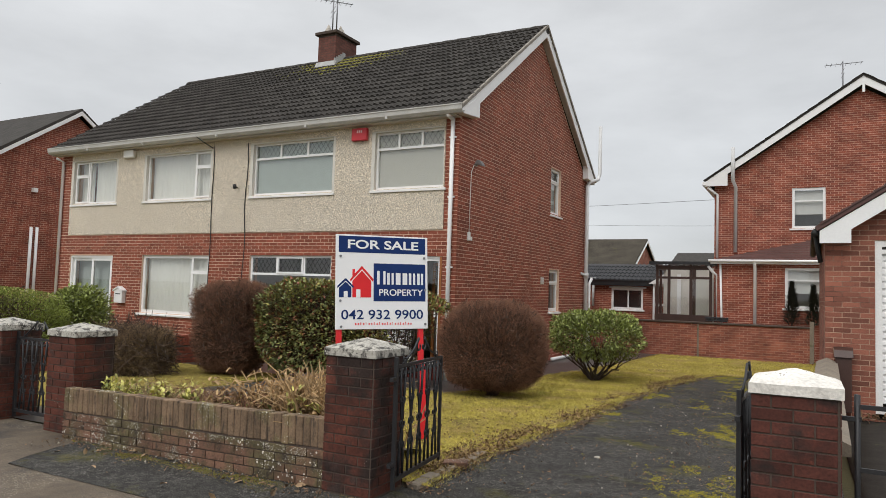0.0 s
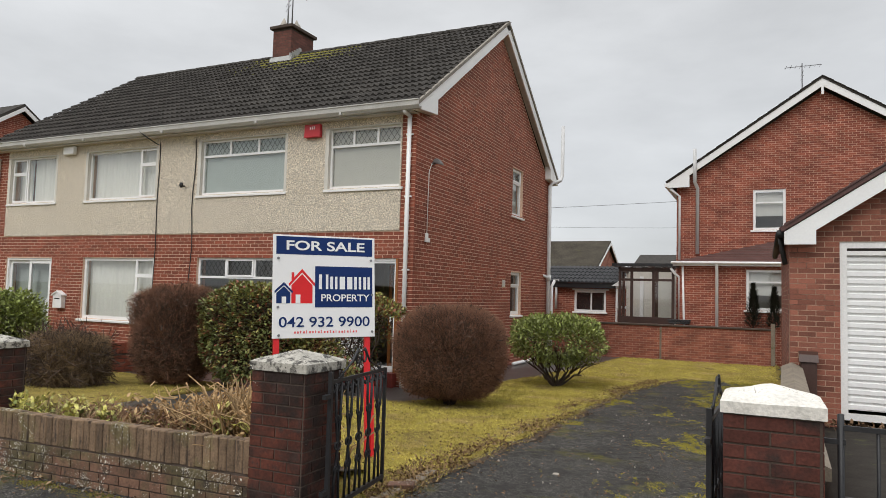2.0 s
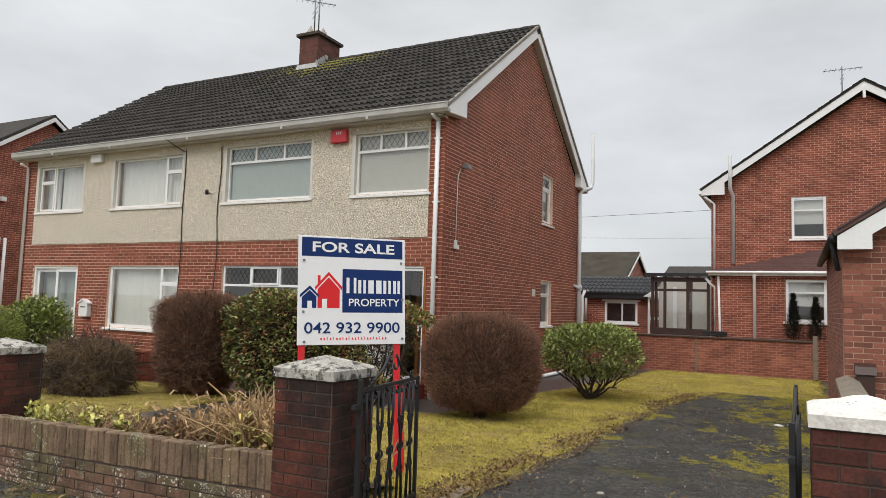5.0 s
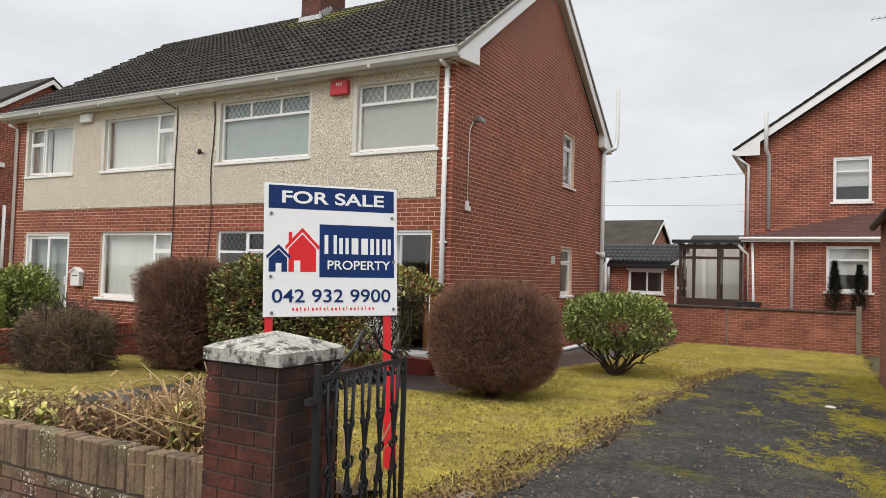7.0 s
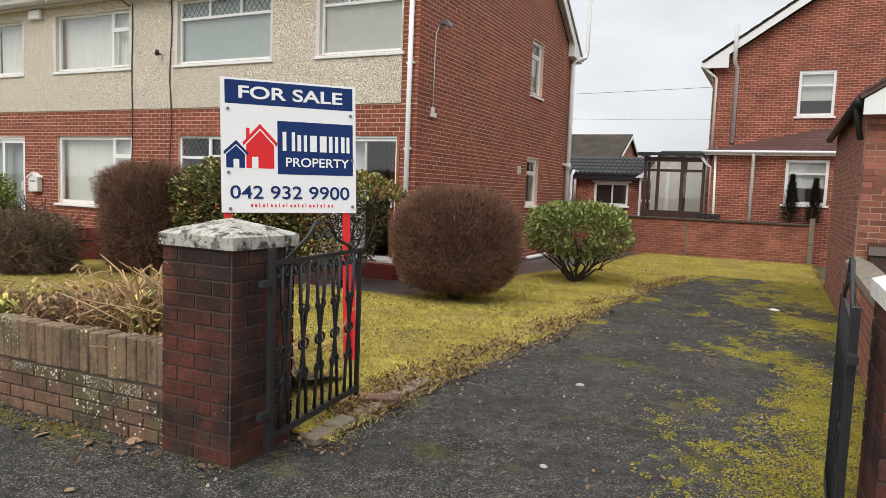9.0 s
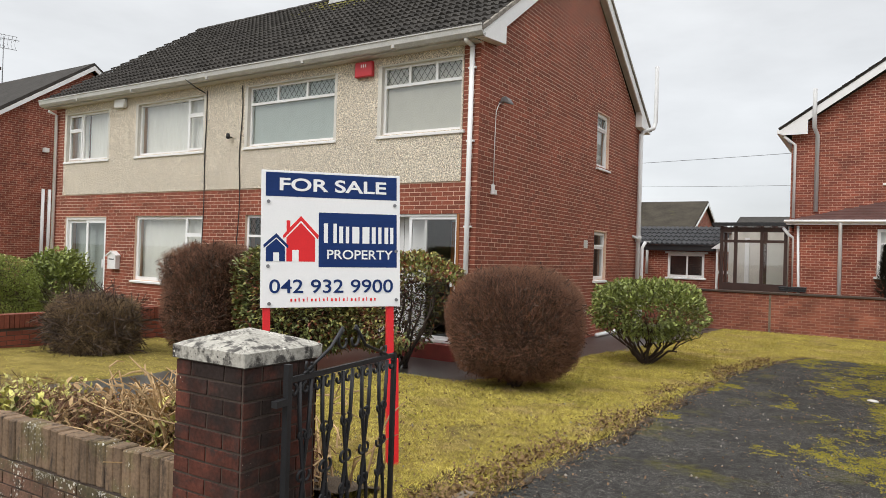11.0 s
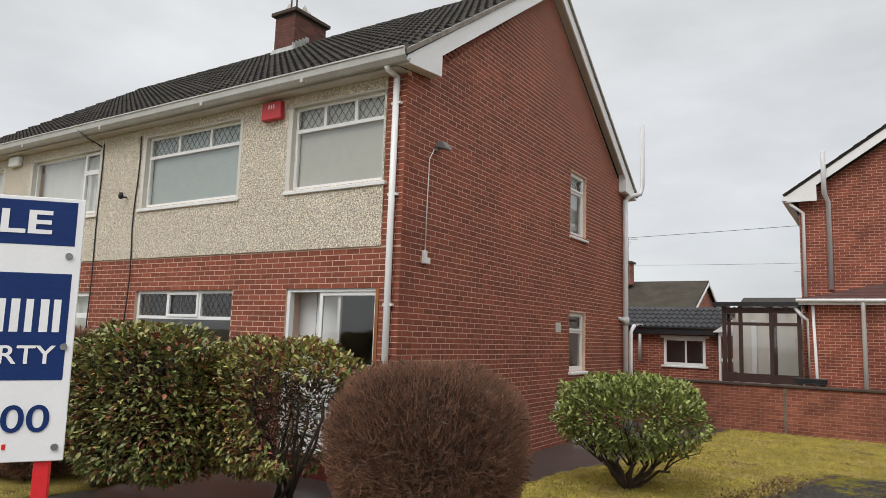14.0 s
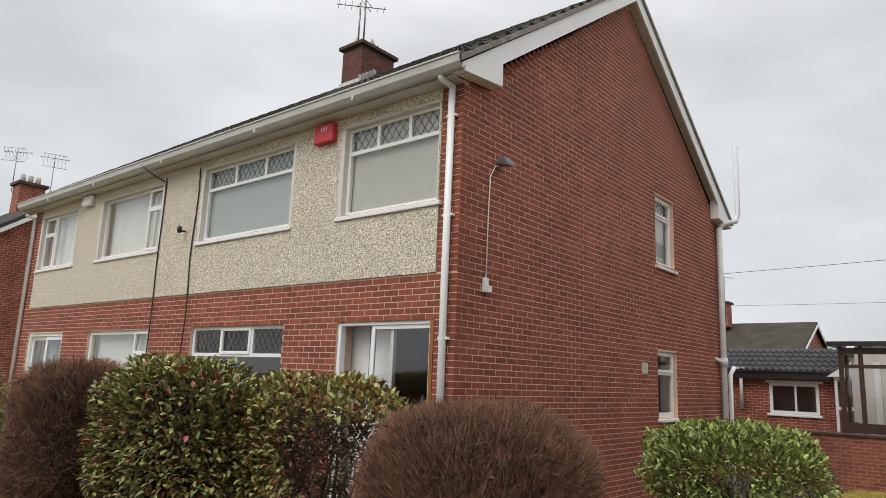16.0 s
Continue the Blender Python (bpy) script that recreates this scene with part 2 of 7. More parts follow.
FOOTWAY = material("footpath_stained", (0.105, 0.08, 0.055), 0.85, vary=0.5, scale=4, fine=80, bump=0.9, depth=0.01, second=(0.04, 0.034, 0.028), blotch=0.1, blotch_scale=1.1,
                   more=[((0.14, 0.11, 0.08), 2.6, 0.03, (1, 1, 1)), ((0.05, 0.04, 0.03), 7, 0.0, (1, 1, 1))], specks=[((0.24, 0.21, 0.17), 70, 0.5, 1.5, 0.15), ((0.05, 0.04, 0.03), 50, 0.5, 2.0, 0.15)])
GUTTER = material("gutter_plastic_grimy", (0.5, 0.49, 0.465), 0.45, vary=0.2, scale=3, fine=40, second=(0.36, 0.34, 0.31), blotch=-0.04, blotch_scale=5)
KERB = material("concrete_old", (0.2, 0.165, 0.125), 0.9, vary=0.35, scale=5, fine=80, second=(0.1, 0.1, 0.04), blotch=0.02, blotch_scale=3)
PAVERS = material("grey_block_paving", (0.045, 0.041, 0.036), 0.95, spec=0.08, vary=0.35, scale=4, fine=60, second=(0.08, 0.085, 0.04), blotch=0.03, blotch_scale=3)
GRASSBASE = material("lawn_soil_moss", (0.27, 0.21, 0.06), 0.95, spec=0.1, vary=0.55, scale=3.5, fine=55, bump=1.0, depth=0.03, second=(0.11, 0.08, 0.035), blotch=0.06, blotch_scale=1.3, more=[((0.2, 0.19, 0.04), 1.1, 0.02, (1, 1, 1)), ((0.3, 0.22, 0.1), 4, -0.02, (1, 1, 1))])
EARTH = material("ground_earth_grass", (0.09, 0.08, 0.035), 0.95, vary=0.4, scale=0.6, fine=30, bump=0.5, depth=0.02)
SOIL = material("bed_soil", (0.085, 0.06, 0.038), 0.95, vary=0.5, scale=6, fine=70, bump=1.0, depth=0.03)
CAPSTONE = material("cap_concrete_lichen", (0.42, 0.4, 0.35), 0.9, vary=0.4, scale=7, fine=60, bump=0.7, depth=0.006, second=(0.055, 0.05, 0.045), blotch=0.14, blotch_scale=14, specks=[((0.62, 0.6, 0.53), 60, 0.5, 5, 0.1), ((0.05, 0.045, 0.04), 70, 0.5, 6, 0.1)])
CAPWHITE = material("cap_white_flaking", (0.72, 0.69, 0.63), 0.85, vary=0.28, scale=6, fine=50, bump=0.5, depth=0.01, second=(0.34, 0.28, 0.22), blotch=-0.02, blotch_scale=12, specks=[((0.15, 0.12, 0.09), 60, 0.5, 6, 0.06)])
IRON = material("wrought_iron_black", (0.016, 0.016, 0.018), 0.5, vary=0.3, scale=8, fine=90, bump=0.3)
CURTAIN = material("net_curtain_pale", (0.86, 0.87, 0.82), 0.9, vary=0.06, scale=1.5, fine=40, stretch=(6, 1, 0.5))
ROOM = material("room_inside_pale", (0.4, 0.39, 0.36), 0.9, vary=0.1)
# Darkened copy of the room colour: unlit interiors seen through glass; seams share it.
ROOMDIM = material("room_inside_dim", (0.07, 0.06, 0.055), 0.9, vary=0.3)
LEADLINE = material("lead_came", (0.1, 0.1, 0.1), 0.5, metal=0.5)
BROWNWOOD = material("brown_stained_timber", (0.055, 0.027, 0.02), 0.5, vary=0.3, scale=4, fine=60)
DARKFASCIA = material("black_fascia", (0.02, 0.02, 0.022), 0.4)
TERRACOTTA = material("buff_pot", (0.42, 0.38, 0.33), 0.8)
STEEL = material("steel_aerial", (0.25, 0.25, 0.26), 0.4, metal=0.8)
SIGNWHITE = material("sign_white_board", (0.88, 0.88, 0.88), 0.45, spec=0.3, vary=0.03, bump=0.03)
SIGNBLUE = material("sign_navy_print", (0.012, 0.035, 0.14), 0.5, spec=0.15, vary=0.14, scale=3, fine=14, bump=0.03, stretch=(1, 1, 6))
SIGNRED = material("sign_red_print", (0.74, 0.03, 0.035), 0.5, spec=0.2, vary=0.06, bump=0.03)
REDPOST = material("red_painted_timber", (0.72, 0.018, 0.025), 0.5, vary=0.12, scale=4)
ALARM = material("red_plastic_box", (0.55, 0.03, 0.04), 0.4, vary=0.05)
CABLE = material("black_cable", (0.02, 0.02, 0.02), 0.6)
OAK = material("varnished_door_frame", (0.3, 0.11, 0.03), 0.4, vary=0.25, scale=3, fine=40)


def glass_pane(name, tint, rough=0.02):
    m = bpy.data.materials.new(name)
    m.use_nodes = True
    n, l = m.node_tree.nodes, m.node_tree.links
    out = n["Material Output"]
    n.remove(n["Principled BSDF"])
    tr, gl, mx, fr = n.new("ShaderNodeBsdfTransparent"), n.new("ShaderNodeBsdfGlossy"), n.new("ShaderNodeMixShader"), n.new("ShaderNodeFresnel")
    tr.inputs[0].default_value = (*tint, 1)
    gl.inputs["Roughness"].default_value = rough
    fr.inputs[0].default_value = 1.55
    mm = n.new("ShaderNodeMath")
    mm.operation = "MULTIPLY_ADD"
    mm.inputs[1].default_value, mm.inputs[2].default_value = 1.5, 0.06
    l.new(fr.outputs[0], mm.inputs[0]); l.new(mm.outputs[0], mx.inputs[0]); l.new(tr.outputs[0], mx.inputs[1]); l.new(gl.outputs[0], mx.inputs[2])
    l.new(mx.outputs[0], out.inputs[0])
    return m


GLASS = glass_pane("window_glass", (0.985, 0.99, 0.985))


# ---- building helpers ----
def box(bm, x0, y0, z0, x1, y1, z1):
    vs = [bm.verts.new((x, y, z)) for x in (x0, x1) for y in (y0, y1) for z in (z0, z1)]
    for f in ((0, 1, 3, 2), (4, 6, 7, 5), (0, 4, 5, 1), (2, 3, 7, 6), (0, 2, 6, 4), (1, 5, 7, 3)):
        bm.faces.new([vs[i] for i in f])
    return vs


def prism(bm, pts, axis, a, b):
    """Extrude a polygon of (u, v) along an axis from a to b."""
    def at(u, v, w):
        return {"x": (w, u, v), "y": (u, w, v), "z": (u, v, w)}[axis]
    lo, hi = [bm.verts.new(at(u, v, a)) for u, v in pts], [bm.verts.new(at(u, v, b)) for u, v in pts]
    k = len(pts)
    bm.faces.new(lo); bm.faces.new(hi[::-1])
    for i in range(k):
        bm.faces.new((lo[i], hi[i], hi[(i + 1) % k], lo[(i + 1) % k]))


def tube(bm, pts, r, sides=8):
    """A round bar through points; r a number or one for each point."""
    pts = [Vector(p) for p in pts]
    rs = r if isinstance(r, (list, tuple)) else [r] * len(pts)
    rings = []
    for i, p in enumerate(pts):
        d = (pts[min(i + 1, len(pts) - 1)] - pts[max(i - 1, 0)]).normalized()
        u = d.orthogonal().normalized() if not rings else (prev - d * prev.dot(d)).normalized()
        prev = u
        v = d.cross(u)
        rings.append([bm.verts.new(p + (u * math.cos(6.28319 * k / sides) + v * math.sin(6.28319 * k / sides)) * rs[i]) for k in range(sides)])
    for a, b in zip(rings, rings[1:]):
        for k in range(sides):
            bm.faces.new((a[k], a[(k + 1) % sides], b[(k + 1) % sides], b[k]))
    bm.faces.new(rings[0][::-1]); bm.faces.new(rings[-1])


def mesh_of(name, bm, mat, smooth=False):
    bmesh.ops.recalc_face_normals(bm, faces=bm.faces)
    me = bpy.data.meshes.new(name)
    bm.to_mesh(me)
    bm.free()
    if mat:
        me.materials.append(mat)
    if smooth:
        me.polygons.foreach_set("use_smooth", [True] * len(me.polygons))
    return me


def part(name, bm, mat, parent=None, label="", smooth=False, bevel=0.0):
    """One mesh object from a bmesh, under a thing or a part."""
    if bevel:
        bmesh.ops.bevel(bm, geom=bm.edges[:], offset=bevel, segments=1, affect="EDGES")
    ob = new(name, mesh_of(name, bm, mat, smooth))
    ob.parent = parent
    if label:
        ob["label"] = label
    return ob


def boxpart(name, b, mat, parent=None, label="", bevel=0.0):
    bm = bmesh.new()
    box(bm, *b)
    return part(name, bm, mat, parent, label, bevel=bevel)


def tubepart(name, pts, r, mat, parent=None, label="", sides=8):
    bm = bmesh.new()
    tube(bm, pts, r, sides)
    return part(name, bm, mat, parent, label, smooth=True)


def thing(name, label, category, at=(0, 0, 0), group="", kind=""):
    ob = new(name)
    ob.location = at
    return tagged(ob, label, category, group, kind)


def raw(name, verts, faces, mat, parent=None, label="", smooth=False):
    me = bpy.data.meshes.new(name)
    me.from_pydata(verts, [], faces)
    me.materials.append(mat)
    if smooth:
        me.polygons.foreach_set("use_smooth", [True] * len(me.polygons))
    ob = new(name, me)
    ob.parent = parent
    if label:
        ob["label"] = label
    return ob


# ---- ground ----
def level(x, y):
    """Height of the ground."""
    if y < 4.9:
        return 0.05
    if y < 13.5:
        return 0.05 - 0.2 * (y - 4.9) / 8.6
    return -0.15


def sheet(name, outline_x, y0, y1, mat, lift, step=0.25, jitter=0.0, parent=None, label=""):
    """A strip of ground between y0 and y1; outline_x(y) gives its left and right edge."""
    rows = int((y1 - y0) / step) + 1
    verts, faces, cols = [], [], 14
    for r in range(rows + 1):
        y = y0 + (y1 - y0) * r / rows
        a, b = outline_x(y)
        for c in range(cols + 1):
            x = a + (b - a) * ((c - 1) / (cols - 2) if 0 < c < cols else (0 if c == 0 else 1)) + (-0.035 if c == 0 else 0.035 if c == cols else 0)
            j = jitter * (noise.noise((y * 2.1, 0.5, c // 7)) + 0.6 * noise.noise((y * 6.3, 2.5, c // 7)))
            verts.append((x + (j if c in (0, 1, cols - 1, cols) else 0), y, level(x, y) + (-0.03 if c in (0, cols) else lift) + 0.012 * noise.noise((x * 1.3, y * 1.3, 4))))
    for r in range(rows):
        for c in range(cols):
            i = r * (cols + 1) + c
            faces.append((i, i + 1, i + cols + 2, i + cols + 1))
    return raw(name, verts, faces, mat, parent, label, True)


def lerp(y, pts):
    return float(np.interp(y, [p[0] for p in pts], [p[1] for p in pts]))


_xs = [-3000, -200, -60, -30] + [-28 + 2 * i for i in range(24)] + [24, 60, 200, 3000]
_ys = [-3000, -200, -60, -20, -8, -4, 0, 2, 4, 4.9, 6, 8, 10, 12, 13.5, 16, 20, 24, 28, 40, 80, 200, 3000]
_v = [(x, y, level(x, y) - 0.05 - (0.6 if y > 100 else 0)) for y in _ys for x in _xs]
_f = [(j * len(_xs) + i, j * len(_xs) + i + 1, (j + 1) * len(_xs) + i + 1, (j + 1) * len(_xs) + i) for j in range(len(_ys) - 1) for i in range(len(_xs) - 1)]
tagged(raw("ground", _v, _f, EARTH), "dull brown-green earth and grass beyond the gardens", "ground", kind="structure")
tagged(sheet("pavement", lambda y: (-26, 14), -1.2, 4.72, FOOTWAY, 0.0, 0.3), "damp dark concrete footpath with stains", "pavement", kind="structure")
tagged(sheet("road", lambda y: (-26, 14), -8.5, -1.35, TARMAC, -0.1, 0.5), "grey tarmac residential road", "road", kind="structure")
tagged(sheet("pavement_strip", lambda y: (-6.25 - 0.3 * (y - 3.6), 0.3), 3.58, 4.74, TARMAC, 0.006, 0.1, 0.03), "dark worn tarmac strip along the garden wall", "pavement", kind="structure")
bm = bmesh.new()
box(bm, -26, -1.35, -0.2, 14, -1.2, 0.055)
tagged(part("kerb", bm, KERB), "worn concrete kerb along the footpath", "kerb", kind="structure")
EDGE = [(4.7, -2.95), (5.6, -3.0), (6.4, -3.02), (8.9, -2.93), (12, -2.9), (14.4, -2.75), (16.5, -2.3), (17.6, -1.9)]
tagged(sheet("driveway", lambda y: (lerp(y, EDGE) - 0.1, 0.12), 4.72, 17.6, TARMAC, 0.0, 0.2), "old tarmac driveway patched with bright moss", "driveway", kind="structure")
PATHEDGE = [(9.9, -5.6), (10.6, -5.3), (11.8, -5.15), (14.1, -5.2), (18.4, -4.5), (23.4, -4.1)]
tagged(sheet("lawn", lambda y: (-7.3 if y < 10.3 else lerp(y, PATHEDGE), lerp(y, EDGE) if y < 17.6 else 0.1), 5.0, 23.7, GRASSBASE, 0.02, 0.1, 0.12), "yellowed mossy winter lawn", "lawn", kind="structure")
tagged(sheet("lawn_edge_soil", lambda y: (lerp(y, EDGE) - 0.16, lerp(y, EDGE) + 0.13), 4.9, 17.6, SOIL, 0.006, 0.1, 0.16), "brown trodden soil along the lawn edge", "soil", kind="structure")
tagged(sheet("side_lawn", lambda y: (-11.9, -8.65), 5.0, 10.3, GRASSBASE, 0.03, 0.2, 0.1), "mossy yellowed lawn beside the garden path", "lawn", kind="structure")
tagged(sheet("garden_path", lambda y: (-8.75, -7.2), 4.72, 10.4, PATHMAT, 0.012, 0.3), "wet dark concrete path from the garden gate", "path", kind="structure")
tagged(sheet("path", lambda y: (-12.0 if y < 12.1 else -6.3, lerp(y, PATHEDGE) + 0.1), 10.2, 23.7, PATHMAT, 0.012, 0.3), "wet dark concrete path beside the house", "path", kind="structure")
tagged(sheet("lawn_neighbour", lambda y: (-26, -12.1), 5.0, 11.9, GRASSBASE, 0.0, 0.3), "mossy front lawn of the adjoining house", "lawn", kind="structure")
tagged(sheet("driveway_neighbour", lambda y: (0.3, 9), 4.72, 12.2, PAVERS, 0.1, 0.4), "dark block-paved driveway before the garage", "driveway", kind="structure")


# ---- brickwork ----
BRICK_L, BRICK_H, PITCH_U, PITCH_Z = 0.215, 0.065, 0.225, 0.075


def brick_mesh(name, mat, lu, lz, d, ch=0.004):
    """A single brick: u along x, depth outwards along -y from the mortar face, z up; softened front edges."""
    x, z = lu / 2, lz / 2
    v = [(-x, 0, -z), (x, 0, -z), (x, 0, z), (-x, 0, z), (-x, -d + ch, -z), (x, -d + ch, -z), (x, -d + ch, z), (-x, -d + ch, z),
         (-x + ch, -d, -z + ch), (x - ch, -d, -z + ch), (x - ch, -d, z - ch), (-x + ch, -d, z - ch)]
    f = [(8, 9, 10, 11)]
    for a, b in ((4, 8), (0, 4)):
        f += [(a + i, a + (i + 1) % 4, b + (i + 1) % 4, b + i) for i in range(4)]
    me = bpy.data.meshes.new(name)
    me.from_pydata(v, [], f)
    me.materials.append(mat)
    return me


def courses(length, z0, z1, keep, offset=0.0):
    """Brick places in stretcher bond: (u0, u1, z) that fit between 0 and length and pass keep(u0, u1, z); cut bricks at the ends."""
    out = []
    for k in range(int((z1 - z0) / PITCH_Z + 0.01)):
        z = z0 + k * PITCH_Z
        u = -PITCH_U * (0.5 if k % 2 else 1.0) + offset
        while u < length:
            a, b = max(u, 0), min(u + BRICK_L, length)
            if b - a > 0.04:
                out += [(p, q, z) for p, q in keep(a, b, z)]
            u += PITCH_U
    return out


def clip_openings(openings, top=None):
    def keep(a, b, z):
        segs = [(a, b)]
        for o0, o1, oz0, oz1 in openings:
            if z + BRICK_H > oz0 + 0.02 and z < oz1 - 0.02:
                nxt = []
                for p, q in segs:
                    if q <= o0 or p >= o1:
                        nxt.append((p, q))
                    else:
                        if o0 - p > 0.03:
                            nxt.append((p, o0))
                        if q - o1 > 0.03:
                            nxt.append((o1, q))
                segs = nxt
        if top:
            lo, hi = top(z + BRICK_H)
            segs = [(max(p, lo), min(q, hi)) for p, q in segs if min(q, hi) - max(p, lo) > 0.03]
        return segs
    return keep


def lay(list_of, origin, udir, ndir, mat_many, mat_one, parent, near=None, depth=0.0022, limit=300):
    """Lay bricks on a mortar face. Those that near() picks become bricks of their own, up to a limit; the rest is one joined piece."""
    o, u, n = Vector(origin), Vector(udir), Vector(ndir)
    rot = Matrix((Vector((0, 0, 1)).cross(n), -n, Vector((0, 0, 1)))).transposed().to_4x4()
    verts, faces, shared, count = [], [], {}, 0
    ch = min(0.002, depth * 0.5)
    for a, b, z in list_of:
        c = o + u * ((a + b) / 2) + Vector((0, 0, z + BRICK_H / 2))
        dd = depth + random.uniform(-0.16, 0.16) * depth
        if near and near(c) and count < limit:
            key = round(b - a, 2)
            if key not in shared:
                shared[key] = brick_mesh("brick", mat_one, b - a, BRICK_H, depth, ch)
            ob = new("brick", shared[key])
            ob.parent = parent
            ob.matrix_local = Matrix.Translation(c + n * random.uniform(-0.15, 0.15) * depth) @ rot
            count += 1
            continue
        x, zz = (b - a) / 2, BRICK_H / 2
        i = len(verts)
        for px, pd, pz in ((-x, 0, -zz), (x, 0, -zz), (x, 0, zz), (-x, 0, zz), (-x, dd - ch, -zz), (x, dd - ch, -zz), (x, dd - ch, zz), (-x, dd - ch, zz),
                           (-x + ch, dd, -zz + ch), (x - ch, dd, -zz + ch), (x - ch, dd, zz - ch), (-x + ch, dd, zz - ch)):
            verts.append(tuple(c + u * px + n * pd + Vector((0, 0, pz))))
        faces.append((i + 8, i + 9, i + 10, i + 11))
        for s, e in ((4, 8), (0, 4)):
            faces += [(i + s + k, i + s + (k + 1) % 4, i + e + (k + 1) % 4, i + e + k) for k in range(4)]
    if verts:
        rest = raw("brickwork", verts, faces, mat_many, parent)
        rest["kind"] = "stuff"


def wall_with_holes(name, length, z0, z1, openings, thick, mat, parent, origin, along, gable=None, label=""):
    """A wall slab with real openings. along 'x': runs in x with its outer face at origin y, thickness to +y; 'y': runs in y with outer face at origin x, thickness to -x."""
    us = sorted({0, length, *[o for op in openings for o in op[:2]]})
    zs = sorted({z0, z1, *[o for op in openings for o in op[2:]]})
    bm = bmesh.new()
    ox, oy = origin
    for a, b in zip(us, us[1:]):
        run = None
        for c, d in zip(zs, zs[1:]):
            if any(o[0] <= a + 1e-4 and b - 1e-4 <= o[1] and o[2] <= c + 1e-4 and d - 1e-4 <= o[3] for o in openings):
                continue
            if along == "x":
                box(bm, ox + a, oy, c, ox + b, oy + thick, d)
            else:
                box(bm, ox - thick, oy + a, c, ox, oy + b, d)
    if gable:
        apex_u, apex_z = gable
        prism(bm, [(oy, z1), (oy + length, z1), (oy + apex_u, apex_z)], "x", ox - thick, ox) if along == "y" else prism(bm, [(ox, z1), (ox + length, z1), (ox + apex_u, apex_z)], "y", oy, oy + thick)
    bmesh.ops.remove_doubles(bm, verts=bm.verts, dist=0.0005)
    return part(name, bm, mat, parent, label)


# ---- windows and doors ----
def bars(spec, depth0, depth1, face, along):
    """Boxes given as (u0, u1, z0, z1) on a face, from depth0 to depth1 behind it."""
    bm = bmesh.new()
    for u0, u1, z0, z1 in spec:
        if along == "x":
            box(bm, u0, face + depth0, z0, u1, face + depth1, z1)
        else:
            box(bm, face - depth1, u0, z0, face - depth0, u1, z1)
    return bm


def pane_face(u0, u1, z0, z1, depth, face, along):
    """One thin sheet of glass that faces outwards."""
    bm = bmesh.new()
    if along == "x":
        pts = [(u0, face + depth, z0), (u1, face + depth, z0), (u1, face + depth, z1), (u0, face + depth, z1)]
    else:
        pts = [(face - depth, u0, z0), (face - depth, u1, z0), (face - depth, u1, z1), (face - depth, u0, z1)]
    bm.faces.new([bm.verts.new(p) for p in pts])
    me = bpy.data.meshes.new("pane")
    bm.to_mesh(me)
    bm.free()
    me.materials.append(GLASS)
    ob = new("pane", me)
    ob.visible_shadow = False
    return ob


def ring(u0, u1, z0, z1, w):
    return [(u0, u1, z0, z0 + w), (u0, u1, z1 - w, z1), (u0, u0 + w, z0 + w, z1 - w), (u1 - w, u1, z0 + w, z1 - w)]


def lattice(name, u0, u1, z0, z1, depth, face, along, parent):
    """Diamond leading on a small pane."""
    bm = bmesh.new()
    h = z1 - z0
    def at(u, z):
        return (u, face + depth, z) if along == "x" else (face - depth, u, z)
    run, step = h * 0.72, 0.125
    k = -int(run / step) - 1
    while u0 + k * step < u1 + run:
        for s in (1, -1):
            p0, p1 = (u0 + k * step, z0), (u0 + k * step + s * run, z1)
            t0 = max(0, min(1, (u0 - p0[0]) / (p1[0] - p0[0]))), max(0, min(1, (u1 - p0[0]) / (p1[0] - p0[0])))
            lo, hi = min(t0), max(t0)
            if hi - lo > 0.03:
                q0, q1 = [(p0[0] + (p1[0] - p0[0]) * t, p0[1] + (p1[1] - p0[1]) * t) for t in (lo, hi)]
                tube(bm, [at(*q0), at(*q1)], 0.0038, 4)
        k += 1
    ob = part(name, bm, LEADLINE, parent)
    ob["kind"] = "stuff"
    return ob


